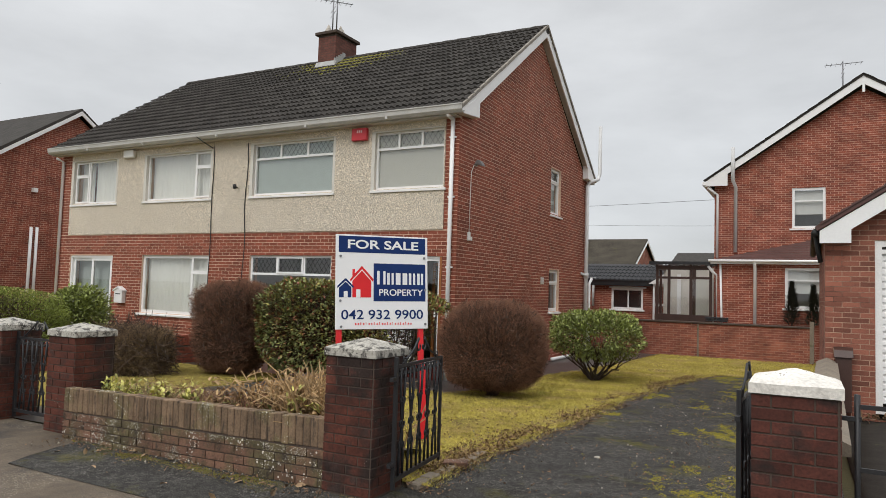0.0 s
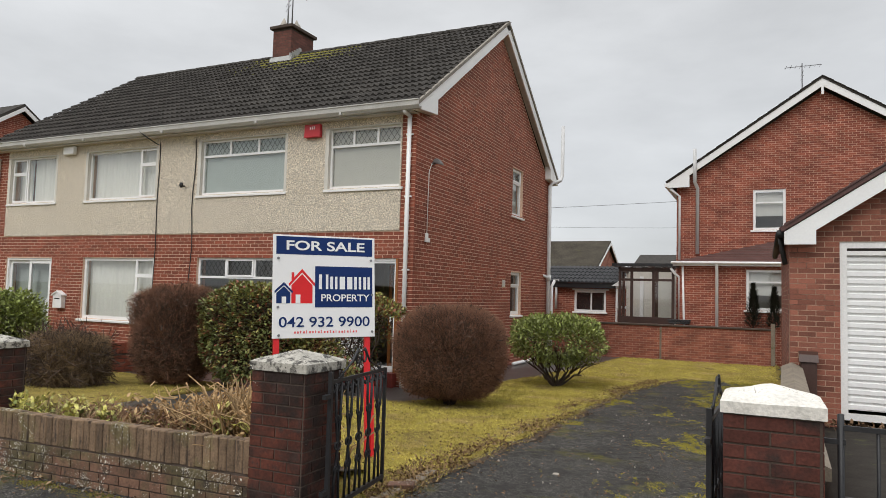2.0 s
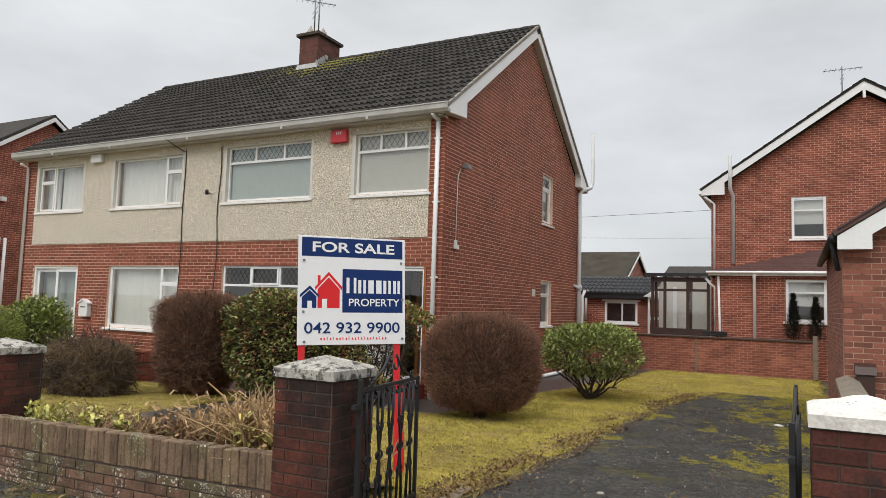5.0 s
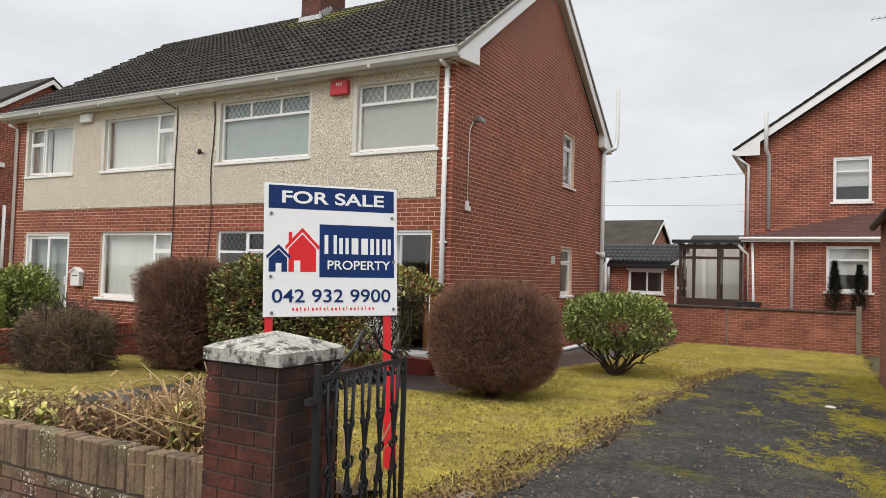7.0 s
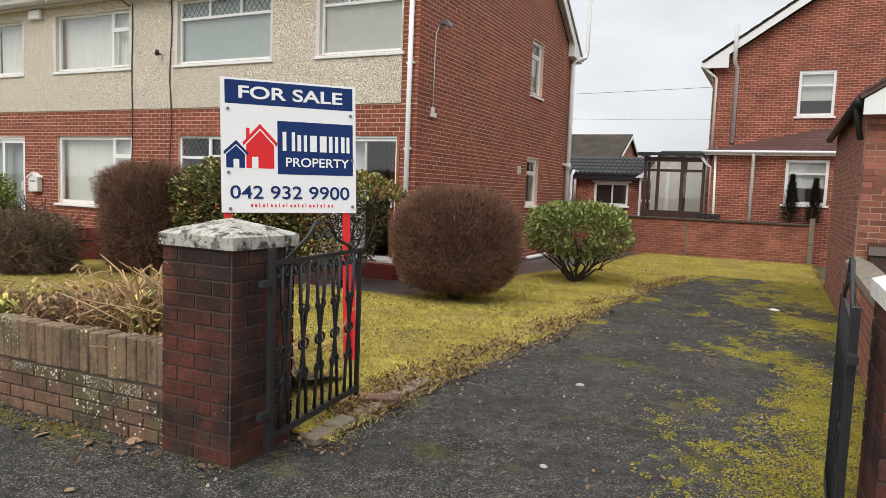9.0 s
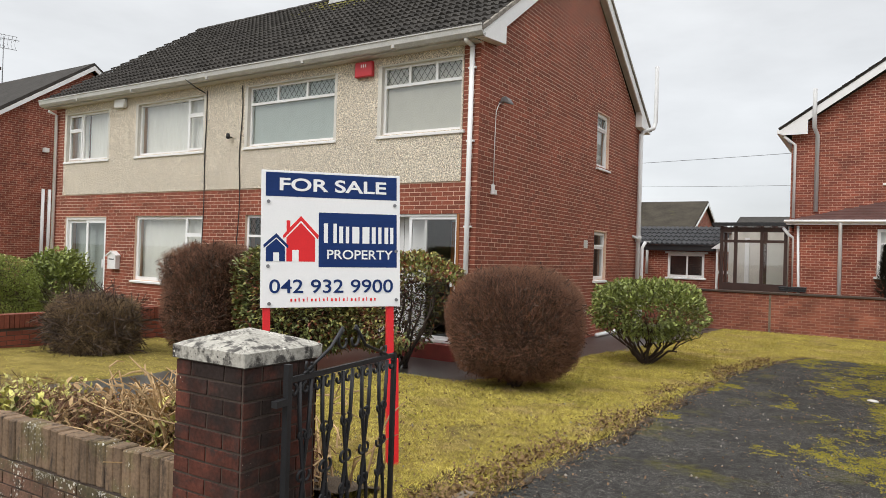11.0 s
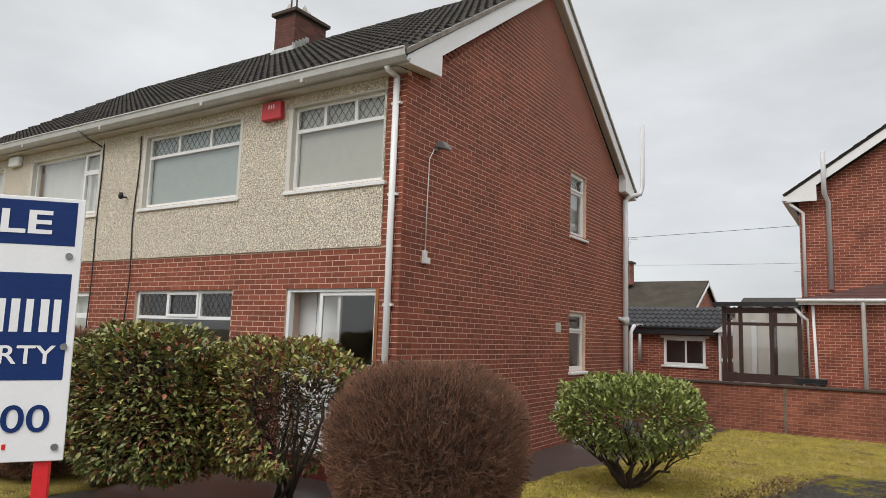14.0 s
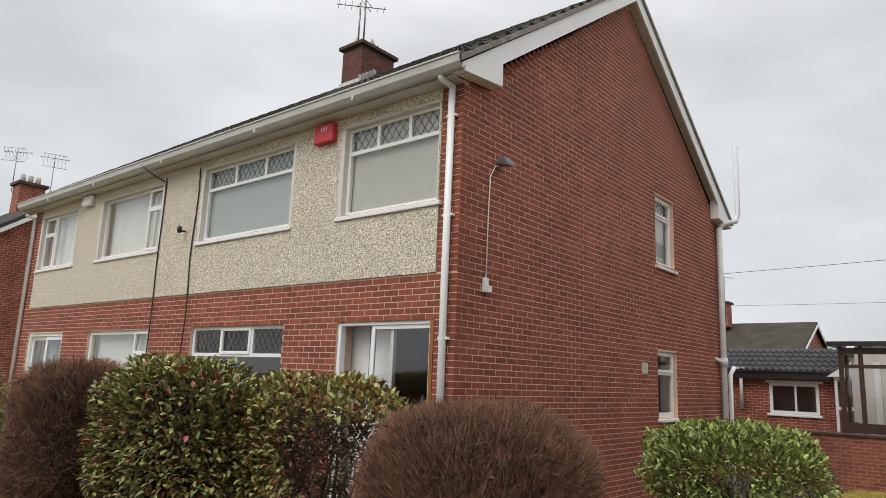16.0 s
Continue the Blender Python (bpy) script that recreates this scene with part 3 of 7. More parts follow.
def window(house, name, along, face, u0, u1, z0, z1, splits, mullions=(), recess=0.06, sill=True, leaded=False, blind=None, opener=(), frame_w=0.055, label=""):
    """A framed window. splits: transom height from the top (0: none); mullions: (u, from z, to z)."""
    w = new(name)
    w.parent = house
    if label:
        w["label"] = label
    spec = ring(u0, u1, z0, z1, frame_w)
    panes = []
    zt = z1 - splits if splits else None
    if zt:
        spec.append((u0 + frame_w, u1 - frame_w, zt - 0.025, zt + 0.025))
    part("frame", bars(spec, recess, recess + 0.06, face, along), WHITE, w)
    for u, a, b in mullions:
        part("mullion", bars([(u - 0.025, u + 0.025, a + 0.02, b - 0.03)], recess + 0.003, recess + 0.056, face, along), WHITE, w)
    for a, b, c, d in opener:
        part("sash", bars(ring(a, b, c, d, 0.045), recess - 0.018, recess + 0.02, face, along), WHITE, w, bevel=0.004)
    cells = []
    us_top = sorted({u0, u1, *[u for u, a, b in mullions if b > z1 - 0.1]})
    us_low = sorted({u0, u1, *[u for u, a, b in mullions if a < z0 + 0.1]})
    if zt:
        cells += [(a, b, zt, z1) for a, b in zip(us_top, us_top[1:])]
        cells += [(a, b, z0, zt) for a, b in zip(us_low, us_low[1:])]
    else:
        cells += [(a, b, z0, z1) for a, b in zip(us_low, us_low[1:])]
    for a, b, c, d in cells:
        p = pane_face(a + 0.02, b - 0.02, c + 0.02, d - 0.02, recess + 0.03, face, along)
        p.parent = w
        if leaded and zt and c >= zt - 0.01:
            lattice("leading", a + 0.04, b - 0.04, c + 0.03, d - 0.04, recess + 0.02, face, along, w)
    if sill:
        bm = bmesh.new()
        if along == "x":
            prism(bm, [(face - 0.05, z0 - 0.07), (face + recess + 0.03, z0 - 0.07), (face + recess + 0.03, z0 + 0.005), (face - 0.05, z0 - 0.02)], "x", u0 - 0.08, u1 + 0.06)
        else:
            prism(bm, [(face + 0.05, z0 - 0.07), (face - recess - 0.03, z0 - 0.07), (face - recess - 0.03, z0 + 0.005), (face + 0.05, z0 - 0.02)], "y", u0 - 0.04, u1 + 0.05)
        part("sill", bm, PAINT, w, bevel=0.006)
    for kind_of, mat, a, b, c, d, dep in blind or ():
        if kind_of == "net_curtain":
            verts, faces, k = [], [], max(8, int((b - a) / 0.035))
            for i in range(k + 1):
                u = a + (b - a) * i / k
                dd = dep + 0.02 * math.sin(i * 1.9) + 0.008 * math.sin(i * 0.7)
                for z in (c, d):
                    verts.append((u, face + dd, z) if along == "x" else (face - dd, u, z))
            faces = [(2 * i, 2 * i + 2, 2 * i + 3, 2 * i + 1) for i in range(k)]
            raw(kind_of, verts, faces, mat, w, smooth=True)
        else:
            part(kind_of, bars([(a, b, c, d)], dep, dep + 0.01, face, along), mat, w)
    return w


XR, YF, XL, YB, ZB, ZE = -6.25, 12.05, -18.95, 21.05, -0.22, 5.16
RIDGE_Y, RIDGE_Z, EAVE_Y, EAVE_Z = 16.55, 8.52, 11.74, 5.24
house = thing("semi_detached_house", "two-storey red brick and pebble-dash semi-detached house with dark tiled roof", "house", (0, 0, 0))
OPEN_F = [(-8.2, -6.56, 0.16, 2.345), (-11.68, -9.3, 0.82, 2.335), (-15.4, -13.0, 0.84, 2.32), (-18.36, -16.56, 0.12, 2.3),
          (-8.26, -6.58, 3.73, 4.96), (-11.7, -9.34, 3.73, 4.96), (-15.4, -13.05, 3.73, 4.93), (-18.4, -16.56, 3.73, 4.93)]
LEN_F = XR - XL - 0.007
openf = [(a - XL, b - XL, c, d) for a, b, c, d in OPEN_F]
wf = wall_with_holes("front_wall", LEN_F, ZB, ZE, openf, 0.28, MORTAR, house, (XL, YF + 0.005), "x")
OPEN_G = [(17.6, 18.45, 1.17, 2.3), (17.6, 18.45, 3.8, 5.08)]
LEN_G = YB - YF
openg = [(a - YF, b - YF, c, d) for a, b, c, d in OPEN_G]
GY = YF + 0.29
wg = wall_with_holes("gable_wall", YB - GY, ZB, 5.1, [(p - GY, q - GY, r, s) for p, q, r, s in OPEN_G], 0.28, MORTAR, house, (XR - 0.005, GY), "y", gable=(RIDGE_Y - GY, RIDGE_Z - 0.25))
bm = bmesh.new()
box(bm, XL, YB - 0.28, ZB, XR - 0.3, YB, ZE)
part("rear_wall", bm, FARBRICK, house)
bm = bmesh.new()
prism(bm, [(YF + 0.3, ZB), (YB - 0.3, ZB), (YB - 0.3, ZE), (RIDGE_Y, RIDGE_Z - 0.3), (YF + 0.3, ZE)], "x", XL, XL + 0.25)
part("far_gable_wall", bm, FARBRICK_Y, house)
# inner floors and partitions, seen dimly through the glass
for b, m in (((XL + 0.3, YF + 0.3, 0.02, XR - 0.3, YB - 0.3, 0.1), ROOMDIM), ((XL + 0.3, YF + 0.3, 2.55, XR - 0.3, YB - 0.3, 2.75), ROOM), ((XL + 0.3, YF + 0.3, 4.98, XR - 0.3, YB - 0.3, 5.05), ROOM)):
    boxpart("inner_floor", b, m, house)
for b in ((-8.9, YF + 0.3, 0.1, -8.8, YB - 0.3, 5.0), (-12.65, YF + 0.3, 0.1, -12.5, YB - 0.3, 5.0), (-16.3, YF + 0.3, 0.1, -16.2, YB - 0.3, 5.0), (XL + 0.3, 15.4, 0.1, XR - 1.6, 15.5, 5.0), (XR - 2.4, 17.0, 0.1, XR - 0.3, 17.1, 5.0), (XR - 2.4, 19.0, 0.1, XR - 0.3, 19.1, 5.0), (XR - 2.5, 17.1, 0.1, XR - 2.4, 19.0, 5.0)):
    boxpart("inner_wall", b, ROOM, house)

# pebble-dash panel over the upper storey
cuts = [o for o in OPEN_F if o[2] > 3]
us = sorted({-18.5, -6.56, *[v for o in cuts for v in o[:2]]})
zs = sorted({2.87, 5.12, 3.73, 4.96, 4.93})
bm = bmesh.new()
for a, b in zip(us, us[1:]):
    for c, d in zip(zs, zs[1:]):
        if not any(o[0] <= a + 1e-4 and b - 1e-4 <= o[1] and o[2] <= c + 1e-4 and d - 1e-4 <= o[3] for o in cuts):
            box(bm, a, YF - 0.018, c, b, YF + 0.004, d)
bmesh.ops.remove_doubles(bm, verts=bm.verts, dist=0.0005)
part("pebble_dash_panel", bm, DASH, house, "cream pebble-dash render with coarse grit")
# smooth painted reveals round the upper windows
for o in cuts:
    part("window_surround", bars([(o[0] - 0.07, o[0] + 0.012, o[2] - 0.02, o[3]), (o[1] - 0.012, o[1] + (0.004 if o[1] > -7 else 0.05), o[2] - 0.02, o[3]), (o[0] - 0.07, o[1], o[3] - 0.012, o[3] + 0.012)], -0.023, 0.13, YF, "x"), SMOOTH, house)

# windows of the front
def three(u0, u1, z0, z1, t):
    k = (u1 - u0) / 3
    return [(u0 + k, z1 - t, z1), (u0 + 2 * k, z1 - t, z1)]


BLIND = material("roller_blind_grey", (0.72, 0.73, 0.7), 0.8, vary=0.05)
BACKING_GREEN = material("pane_backing_green_grey", (0.46, 0.52, 0.49), 0.8, vary=0.08)
BACKING_WARM = material("pane_backing_stone", (0.57, 0.57, 0.51), 0.8, vary=0.08)
# No blinds in these two: panels behind the glass carry the sky's reflection as colour.
for (a, b, c, d), bl in ((OPEN_F[4], BACKING_WARM), (OPEN_F[5], BACKING_GREEN)):
    window(house, "bedroom_window", "x", YF, a, b, c, d, 0.36, three(a, b, c, d, 0.36), leaded=True, blind=[("roller_blind", bl, a + 0.05, b - 0.05, c + 0.03, d - 0.04, 0.13)], label="white window with leaded top lights")
a, b, c, d = OPEN_F[1]
window(house, "living_room_window", "x", YF, a, b, c, d, 0.43, three(a, b, c, d, 0.43), leaded=True, opener=[((2 * a + b) / 3 + 0.02, (a + 2 * b) / 3 - 0.02, d - 0.42, d - 0.03)], label="white window with leaded top lights over a dark room")
a, b, c, d = OPEN_F[2]
window(house, "living_room_window", "x", YF, a, b, c, d, 0, [(b - 0.62, c, d)], opener=[(b - 0.6, b - 0.03, d - 0.42, d - 0.03), (b - 0.6, b - 0.03, c + 0.03, d - 0.42)], frame_w=0.075,
       blind=[("net_curtain", CURTAIN, a + 0.03, b - 0.03, c + 0.03, d - 0.03, 0.22)], label="white plastic window with a pale net curtain")
a, b, c, d = OPEN_F[6]
window(house, "bedroom_window", "x", YF, a, b, c, d, 0, [(b - 0.6, c, d)], opener=[(b - 0.58, b - 0.03, d - 0.4, d - 0.03), (b - 0.58, b - 0.03, c + 0.03, d - 0.4)],
       blind=[("net_curtain", CURTAIN, a + 0.03, b - 0.03, c + 0.03, d - 0.03, 0.22)], label="white plastic window with a pale net curtain")
a, b, c, d = OPEN_F[7]
window(house, "bedroom_window", "x", YF, a, b, c, d, 0, [(a + 0.62, c, d)], opener=[(a + 0.04, a + 0.6, d - 0.42, d - 0.03), (a + 0.04, a + 0.6, c + 0.03, d - 0.42)],
       blind=[("net_curtain", CURTAIN, a + 0.7, b - 0.03, c + 0.03, d - 0.03, 0.22), ("net_curtain", CURTAIN, a + 0.03, a + 0.55, c + 0.03, d - 0.03, 0.26)], label="white plastic window with vertical blinds")
for o in OPEN_G:
    a, b, c, d = o
    window(house, "gable_window", "y", XR, a, b, c, d, 0.38, recess=0.075, frame_w=0.085, leaded=o[2] > 3, opener=[(a + 0.03, b - 0.03, d - 0.36, d - 0.03)],
           blind=[("net_curtain", CURTAIN, a + 0.03, b - 0.03 if o[2] > 3 else a + 0.3, c + 0.03, d - 0.03, 0.2)], label="narrow white window with a top light")


def sliding_door(a, b, c, d, porch):
    w = new("sliding_door")
    w.parent = house
    w["label"] = "white aluminium sliding porch door"
    part("frame", bars(ring(a, b, c, d, 0.06), 0.03, 0.12, YF, "x"), WHITE, w, bevel=0.004)
    m = a + 0.61 if porch else (a + b) / 2
    for p, q, dep in ((a + 0.05, m + 0.05, 0.09), (m - 0.02, b - 0.05, 0.05)):
        if porch and dep > 0.08:
            continue
        part("leaf", bars(ring(p, q, c + 0.05, d - 0.05, 0.06 if porch else 0.09), dep, dep + 0.035, YF, "x"), WHITE, w, bevel=0.004)
        g = pane_face(p + 0.05, q - 0.05, c + 0.1, d - 0.1, dep + 0.015, YF, "x")
        g.parent = w
    if porch:
        part("rail", bars([(m + 0.28, m + 0.33, c + 0.1, d - 0.1)], 0.085, 0.12, YF, "x"), WHITE, w)
    part("step", bars([(a - 0.02, b + 0.02, ZB, c)], -0.16, 0.1, YF, "x"), material("red_tiled_step", (0.22, 0.04, 0.03), 0.5), w, "red painted tiled step")
    if porch:
        part("cupboard_panel", bars([(a - 0.5, m + 0.12, c, c + 1.35), (a - 0.5, m + 0.12, c + 1.36, d + 0.1)], 0.32, 0.36, YF, "x"), WHITE, w, "white panelling inside the open leaf")
        part("cupboard_seam", bars([(a - 0.5, m + 0.12, c + 1.35, c + 1.36), (a + 0.3, a + 0.308, c + 1.36, d + 0.1)], 0.318, 0.33, YF, "x"), ROOMDIM, w)
        part("inner_door_frame", bars(ring(m + 0.33, b - 0.04, c, d - 0.1, 0.07), 0.9, 0.96, YF, "x"), OAK, w, "varnished inner door frame")
        part("inner_door_glass", bars([(m + 0.4, b - 0.11, c + 0.1, d - 0.17)], 0.92, 0.94, YF, "x"), ROOMDIM, w, "obscured glass, the dim hall put into its colour")
        part("jamb_strip", bars([(b - 0.055, b - 0.004, c, d - 0.02)], -0.004, 0.028, YF, "x"), OAK, w, "varnished timber strip beside the door")
    else:
        part("inner_door_glass", bars([(a, b, c, d + 0.1)], 0.3, 0.34, YF, "x"), BACKING_GREEN, w)
    bm = bmesh.new()
    box(bm, b - 0.17, YF + 0.02, c + 0.95, b - 0.14, YF + 0.05, c + 1.15)
    part("handle", bm, WHITE, w, bevel=0.004)


sliding_door(*OPEN_F[0], True)
sliding_door(*OPEN_F[3], False)

# roof
slope = math.atan2(RIDGE_Z - EAVE_Z, RIDGE_Y - EAVE_Y)
cs, sn = math.cos(slope), math.sin(slope)
roof = new("roof")
roof.parent = house
roof["label"] = "dark grey concrete tile roof with moss below the chimney"
bm = bmesh.new()
X0, X1 = XL - 0.2, XR + 0.19
prism(bm, [(EAVE_Y + 0.05, EAVE_Z - 0.09), (EAVE_Y + 0.05, EAVE_Z - 0.02), (RIDGE_Y, RIDGE_Z - 0.02), (2 * RIDGE_Y - EAVE_Y, EAVE_Z - 0.02), (2 * RIDGE_Y - EAVE_Y, EAVE_Z - 0.09), (RIDGE_Y, RIDGE_Z - 0.11)], "x", X0 + 0.02, X1 - 0.07)
part("roof_deck", bm, TILE, roof)
TW, GAUGE, ROWS_N = 0.3, 0.335, 18


def tile_shape():
    prof = [(0.0, 0.0), (0.025, 0.036), (0.07, 0.04), (0.105, 0.006), (0.15, 0.0), (0.175, 0.036), (0.22, 0.04), (0.255, 0.006), (0.3, 0.0)]
    v = []
    for s, lift in ((0.0, 0.048), (GAUGE + 0.04, 0.002)):
        v += [(u, s, h + lift) for u, h in prof]
    v += [(u, 0.0, h + 0.012) for u, h in prof]
    k = len(prof)
    f = [(i, i + 1, k + i + 1, k + i) for i in range(k - 1)] + [(2 * k + i, 2 * k + i + 1, i + 1, i) for i in range(k - 1)]
    return v, f


tv, tf = tile_shape()
tile_me = bpy.data.meshes.new("tile")
tile_me.from_pydata(tv, [], tf)
tile_me.materials.append(TILE_ONE)
rv, rf, cnt = [], [], 0
ncol = int((X1 - X0) / TW)
tw = (X1 - X0) / ncol
tilt = Matrix(((1, 0, 0), (0, cs, -sn), (0, sn, cs))).to_4x4()
for r in range(ROWS_N):
    for c in range(ncol):
        x = X0 + c * tw
        s = r * GAUGE - 0.03
        m = Matrix.Translation((x, EAVE_Y + s * cs, EAVE_Z + s * sn)) @ tilt @ pose(0, 0, random.uniform(-0.003, 0.003), random.uniform(-0.4, 0.4), 0, random.uniform(-0.3, 0.3)) @ Matrix.Diagonal((tw / TW, 1, 1, 1))
        if x > X1 - 17 * tw and cnt < 300:
            ob = new("tile", tile_me)
            ob.parent = roof
            ob.matrix_local = m
            cnt += 1
        else:
            i = len(rv)
            rv += [tuple(m @ Vector(p)) for p in tv]
            rf += [tuple(i + q for q in f) for f in tf]
raw("tiling", rv, rf, TILE, roof)["kind"] = "stuff"
# ridge tiles
for i in range(30):
    x = X0 + (X1 - X0) * i / 30
    bm = bmesh.new()
    w = (X1 - X0) / 30
    tube(bm, [(x, RIDGE_Y, RIDGE_Z - 0.03), (x + w * 0.985, RIDGE_Y, RIDGE_Z - 0.035)], [0.125, 0.118], 12)
    part("ridge_tile", bm, TILE_ONE, roof, smooth=False)
# moss patches below the chimney
mv, mf = [], []
for k in range(3600):
    x, s = random.gauss(-12.2, 0.8), 5.7 - abs(random.gauss(0, 0.5))
    if s < 3.5 or x > -10 or x < -14.6:
        continue
    p = Vector((x, EAVE_Y + s * cs, EAVE_Z + s * sn)) + Vector((0, -sn, cs)) * 0.035
    r = random.uniform(0.015, 0.05)
    i = len(mv)
    for q in range(5):
        mv.append(tuple(p + Vector((math.cos(q * 1.257) * r, math.sin(q * 1.257) * r * cs, math.sin(q * 1.257) * r * sn))))
    mv.append(tuple(p + Vector((0, -sn, cs)) * r * 0.6))
    mf += [(i + q, i + (q + 1) % 5, i + 5) for q in range(5)]
raw("moss", mv, mf, material("roof_moss_yellow_green", (0.24, 0.22, 0.03), 0.95, vary=0.5, scale=8, fine=60), roof, "yellow-green moss")["kind"] = "stuff"
# bargeboards, boxed eave, soffit, fascia, gutter
for side in (1, -1):
    bm = bmesh.new()
    y_e = RIDGE_Y - side * (RIDGE_Y - EAVE_Y - 0.05)
    prism(bm, [(y_e, EAVE_Z - 0.02), (RIDGE_Y, RIDGE_Z + 0.02), (RIDGE_Y, RIDGE_Z - 0.24), (y_e + side * 0.33, EAVE_Z - 0.06)], "x", X1 - 0.05, X1 - 0.02)
    part("bargeboard", bm, WHITE, roof, "white bargeboard")
    bm = bmesh.new()
    prism(bm, [(y_e + side * 0.1, EAVE_Z - 0.09), (RIDGE_Y, RIDGE_Z - 0.22), (RIDGE_Y, RIDGE_Z - 0.235), (y_e + side * 0.1, EAVE_Z - 0.105)], "x", XR - 0.004, X1 - 0.05)
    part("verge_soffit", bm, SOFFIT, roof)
    bm = bmesh.new()
    prism(bm, [(y_e - side * 0.05, EAVE_Z - 0.03), (RIDGE_Y, RIDGE_Z + 0.01), (RIDGE_Y, RIDGE_Z + 0.085), (y_e - side * 0.05, EAVE_Z + 0.045)], "x", X1 - 0.045, X1 + 0.012)
    part("verge_mortar", bm, VERGE, roof, "grey weathered verge mortar")
    bm = bmesh.new()
    prism(bm, [(y_e + side * 0.0, EAVE_Z - 0.03), (y_e + side * 0.66, EAVE_Z + 0.36), (y_e + side * 0.8, EAVE_Z + 0.4), (y_e + side * 0.8, EAVE_Z - 0.03), (y_e, EAVE_Z - 0.11)], "x", XR + 0.0, X1 - 0.015)
    part("boxed_eave", bm, WHITE, roof, "white boxed eave end", bevel=0.004)
boxpart("fascia", (X0, EAVE_Y + 0.08, EAVE_Z - 0.13, XR, EAVE_Y + 0.11, EAVE_Z - 0.03), GUTTER, roof)
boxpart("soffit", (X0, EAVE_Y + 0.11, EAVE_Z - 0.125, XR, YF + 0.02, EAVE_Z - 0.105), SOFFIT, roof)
bm = bmesh.new()
gut = [(EAVE_Y - 0.085, EAVE_Z + 0.055), (EAVE_Y - 0.085, EAVE_Z + 0.035), (EAVE_Y - 0.07, EAVE_Z + 0.03), (EAVE_Y - 0.06, EAVE_Z - 0.055), (EAVE_Y - 0.01, EAVE_Z - 0.11), (EAVE_Y + 0.06, EAVE_Z - 0.11), (EAVE_Y + 0.075, EAVE_Z - 0.06), (EAVE_Y + 0.065, EAVE_Z - 0.06), (EAVE_Y + 0.05, EAVE_Z - 0.1), (EAVE_Y - 0.005, EAVE_Z - 0.1), (EAVE_Y - 0.05, EAVE_Z - 0.05), (EAVE_Y - 0.062, EAVE_Z + 0.055)]
prism(bm, gut, "x", X0 + 0.03, X1 + 0.02)
part("gutter", bm, GUTTER, house, "white plastic gutter")
for gx in (-7.8, -9.9, -12.6, -15.2, -17.4):
    boxpart("gutter_bracket", (gx, EAVE_Y - 0.067, EAVE_Z - 0.1105, gx + 0.05, EAVE_Y + 0.08, EAVE_Z - 0.05), GUTTER, house)
dp = -6.385
tubepart("downpipe", [(dp, YF - 0.05, 5.08), (dp, YF - 0.06, 3), (dp, YF - 0.05, ZB + 0.06)], 0.043, WHITE, house, "white downpipe")
tubepart("downpipe_outlet", [(dp, EAVE_Y + 0.03, EAVE_Z - 0.1), (dp, EAVE_Y + 0.06, 5.1), (dp, YF - 0.06, 5.07)], 0.04, WHITE, house)
for z in (0.9, 2.1, 3.5, 4.7):
    boxpart("pipe_clip", (dp - 0.07, YF - 0.06, z, dp + 0.07, YF - 0.005, z + 0.03), WHITE, house)
tubepart("downpipe", [(XL + 0.1, EAVE_Y + 0.05, 5.02), (XL + 0.1, YF - 0.05, 4.95), (XL + 0.1, YF - 0.05, ZB)], 0.04, WHITE, house, "white downpipe")
# rear pipes on the gable
tubepart("soil_pipe", [(XR + 0.09, 20.75, ZB), (XR + 0.09, 20.75, 3.0), (XR + 0.09, 20.75, 5.05)], 0.06, GREYPIPE, house, "grey soil pipe")
tubepart("soil_pipe_vent", [(XR + 0.09, 20.75, 5.0), (XR + 0.12, 20.85, 5.15), (XR + 0.25, 21.35, 5.3), (XR + 0.26, 21.5, 5.5), (XR + 0.26, 21.52, 7.05)], 0.058, GREYPIPE, house, "grey vent pipe rising past the eave")
tubepart("pipe_collar", [(XR + 0.09, 20.75, 2.15), (XR + 0.09, 20.75, 2.32)], 0.085, GREYPIPE, house)
tubepart("waste_pipe", [(XR + 0.0, 20.5, 2.3), (XR + 0.09, 20.75, 2.22)], 0.04, GREYPIPE, house)
tubepart("rain_pipe", [(XR + 0.1, 21.1, ZB), (XR + 0.1, 21.1, 2.0), (XR + 0.12, 21.3, 2.15)], 0.045, WHITE, house, "white rainwater pipe")
# chimney
ch = new("chimney")
ch.parent = house
CX0, CX1, CY0, CY1, CZ0, CZ1 = -13.15, -12.5, 16.05, 17.1, 7.7, 9.18
boxpart("stack_core", (CX0 + 0.005, CY0 + 0.005, CZ0, CX1 - 0.005, CY1, CZ1), MORTAR_OLD, ch)
lay(courses(CX1 - CX0, CZ0, CZ1, lambda a, b, z: [(a, b)]), (CX0, CY0 + 0.005, 0), (1, 0, 0), (0, -1, 0), BRICK_STACK, BRICK_STACK, ch)
lay(courses(CY1 - CY0, CZ0, CZ1, lambda a, b, z: [(a, b)], 0.1), (CX1 - 0.005, CY0, 0), (0, 1, 0), (1, 0, 0), BRICK_STACK, BRICK_STACK, ch)
boxpart("chimney_cap", (CX0 - 0.08, CY0 - 0.08, CZ1, CX1 + 0.08, CY1 + 0.08, CZ1 + 0.09), MORTAR_OLD, ch, "dark concrete slab", bevel=0.01)
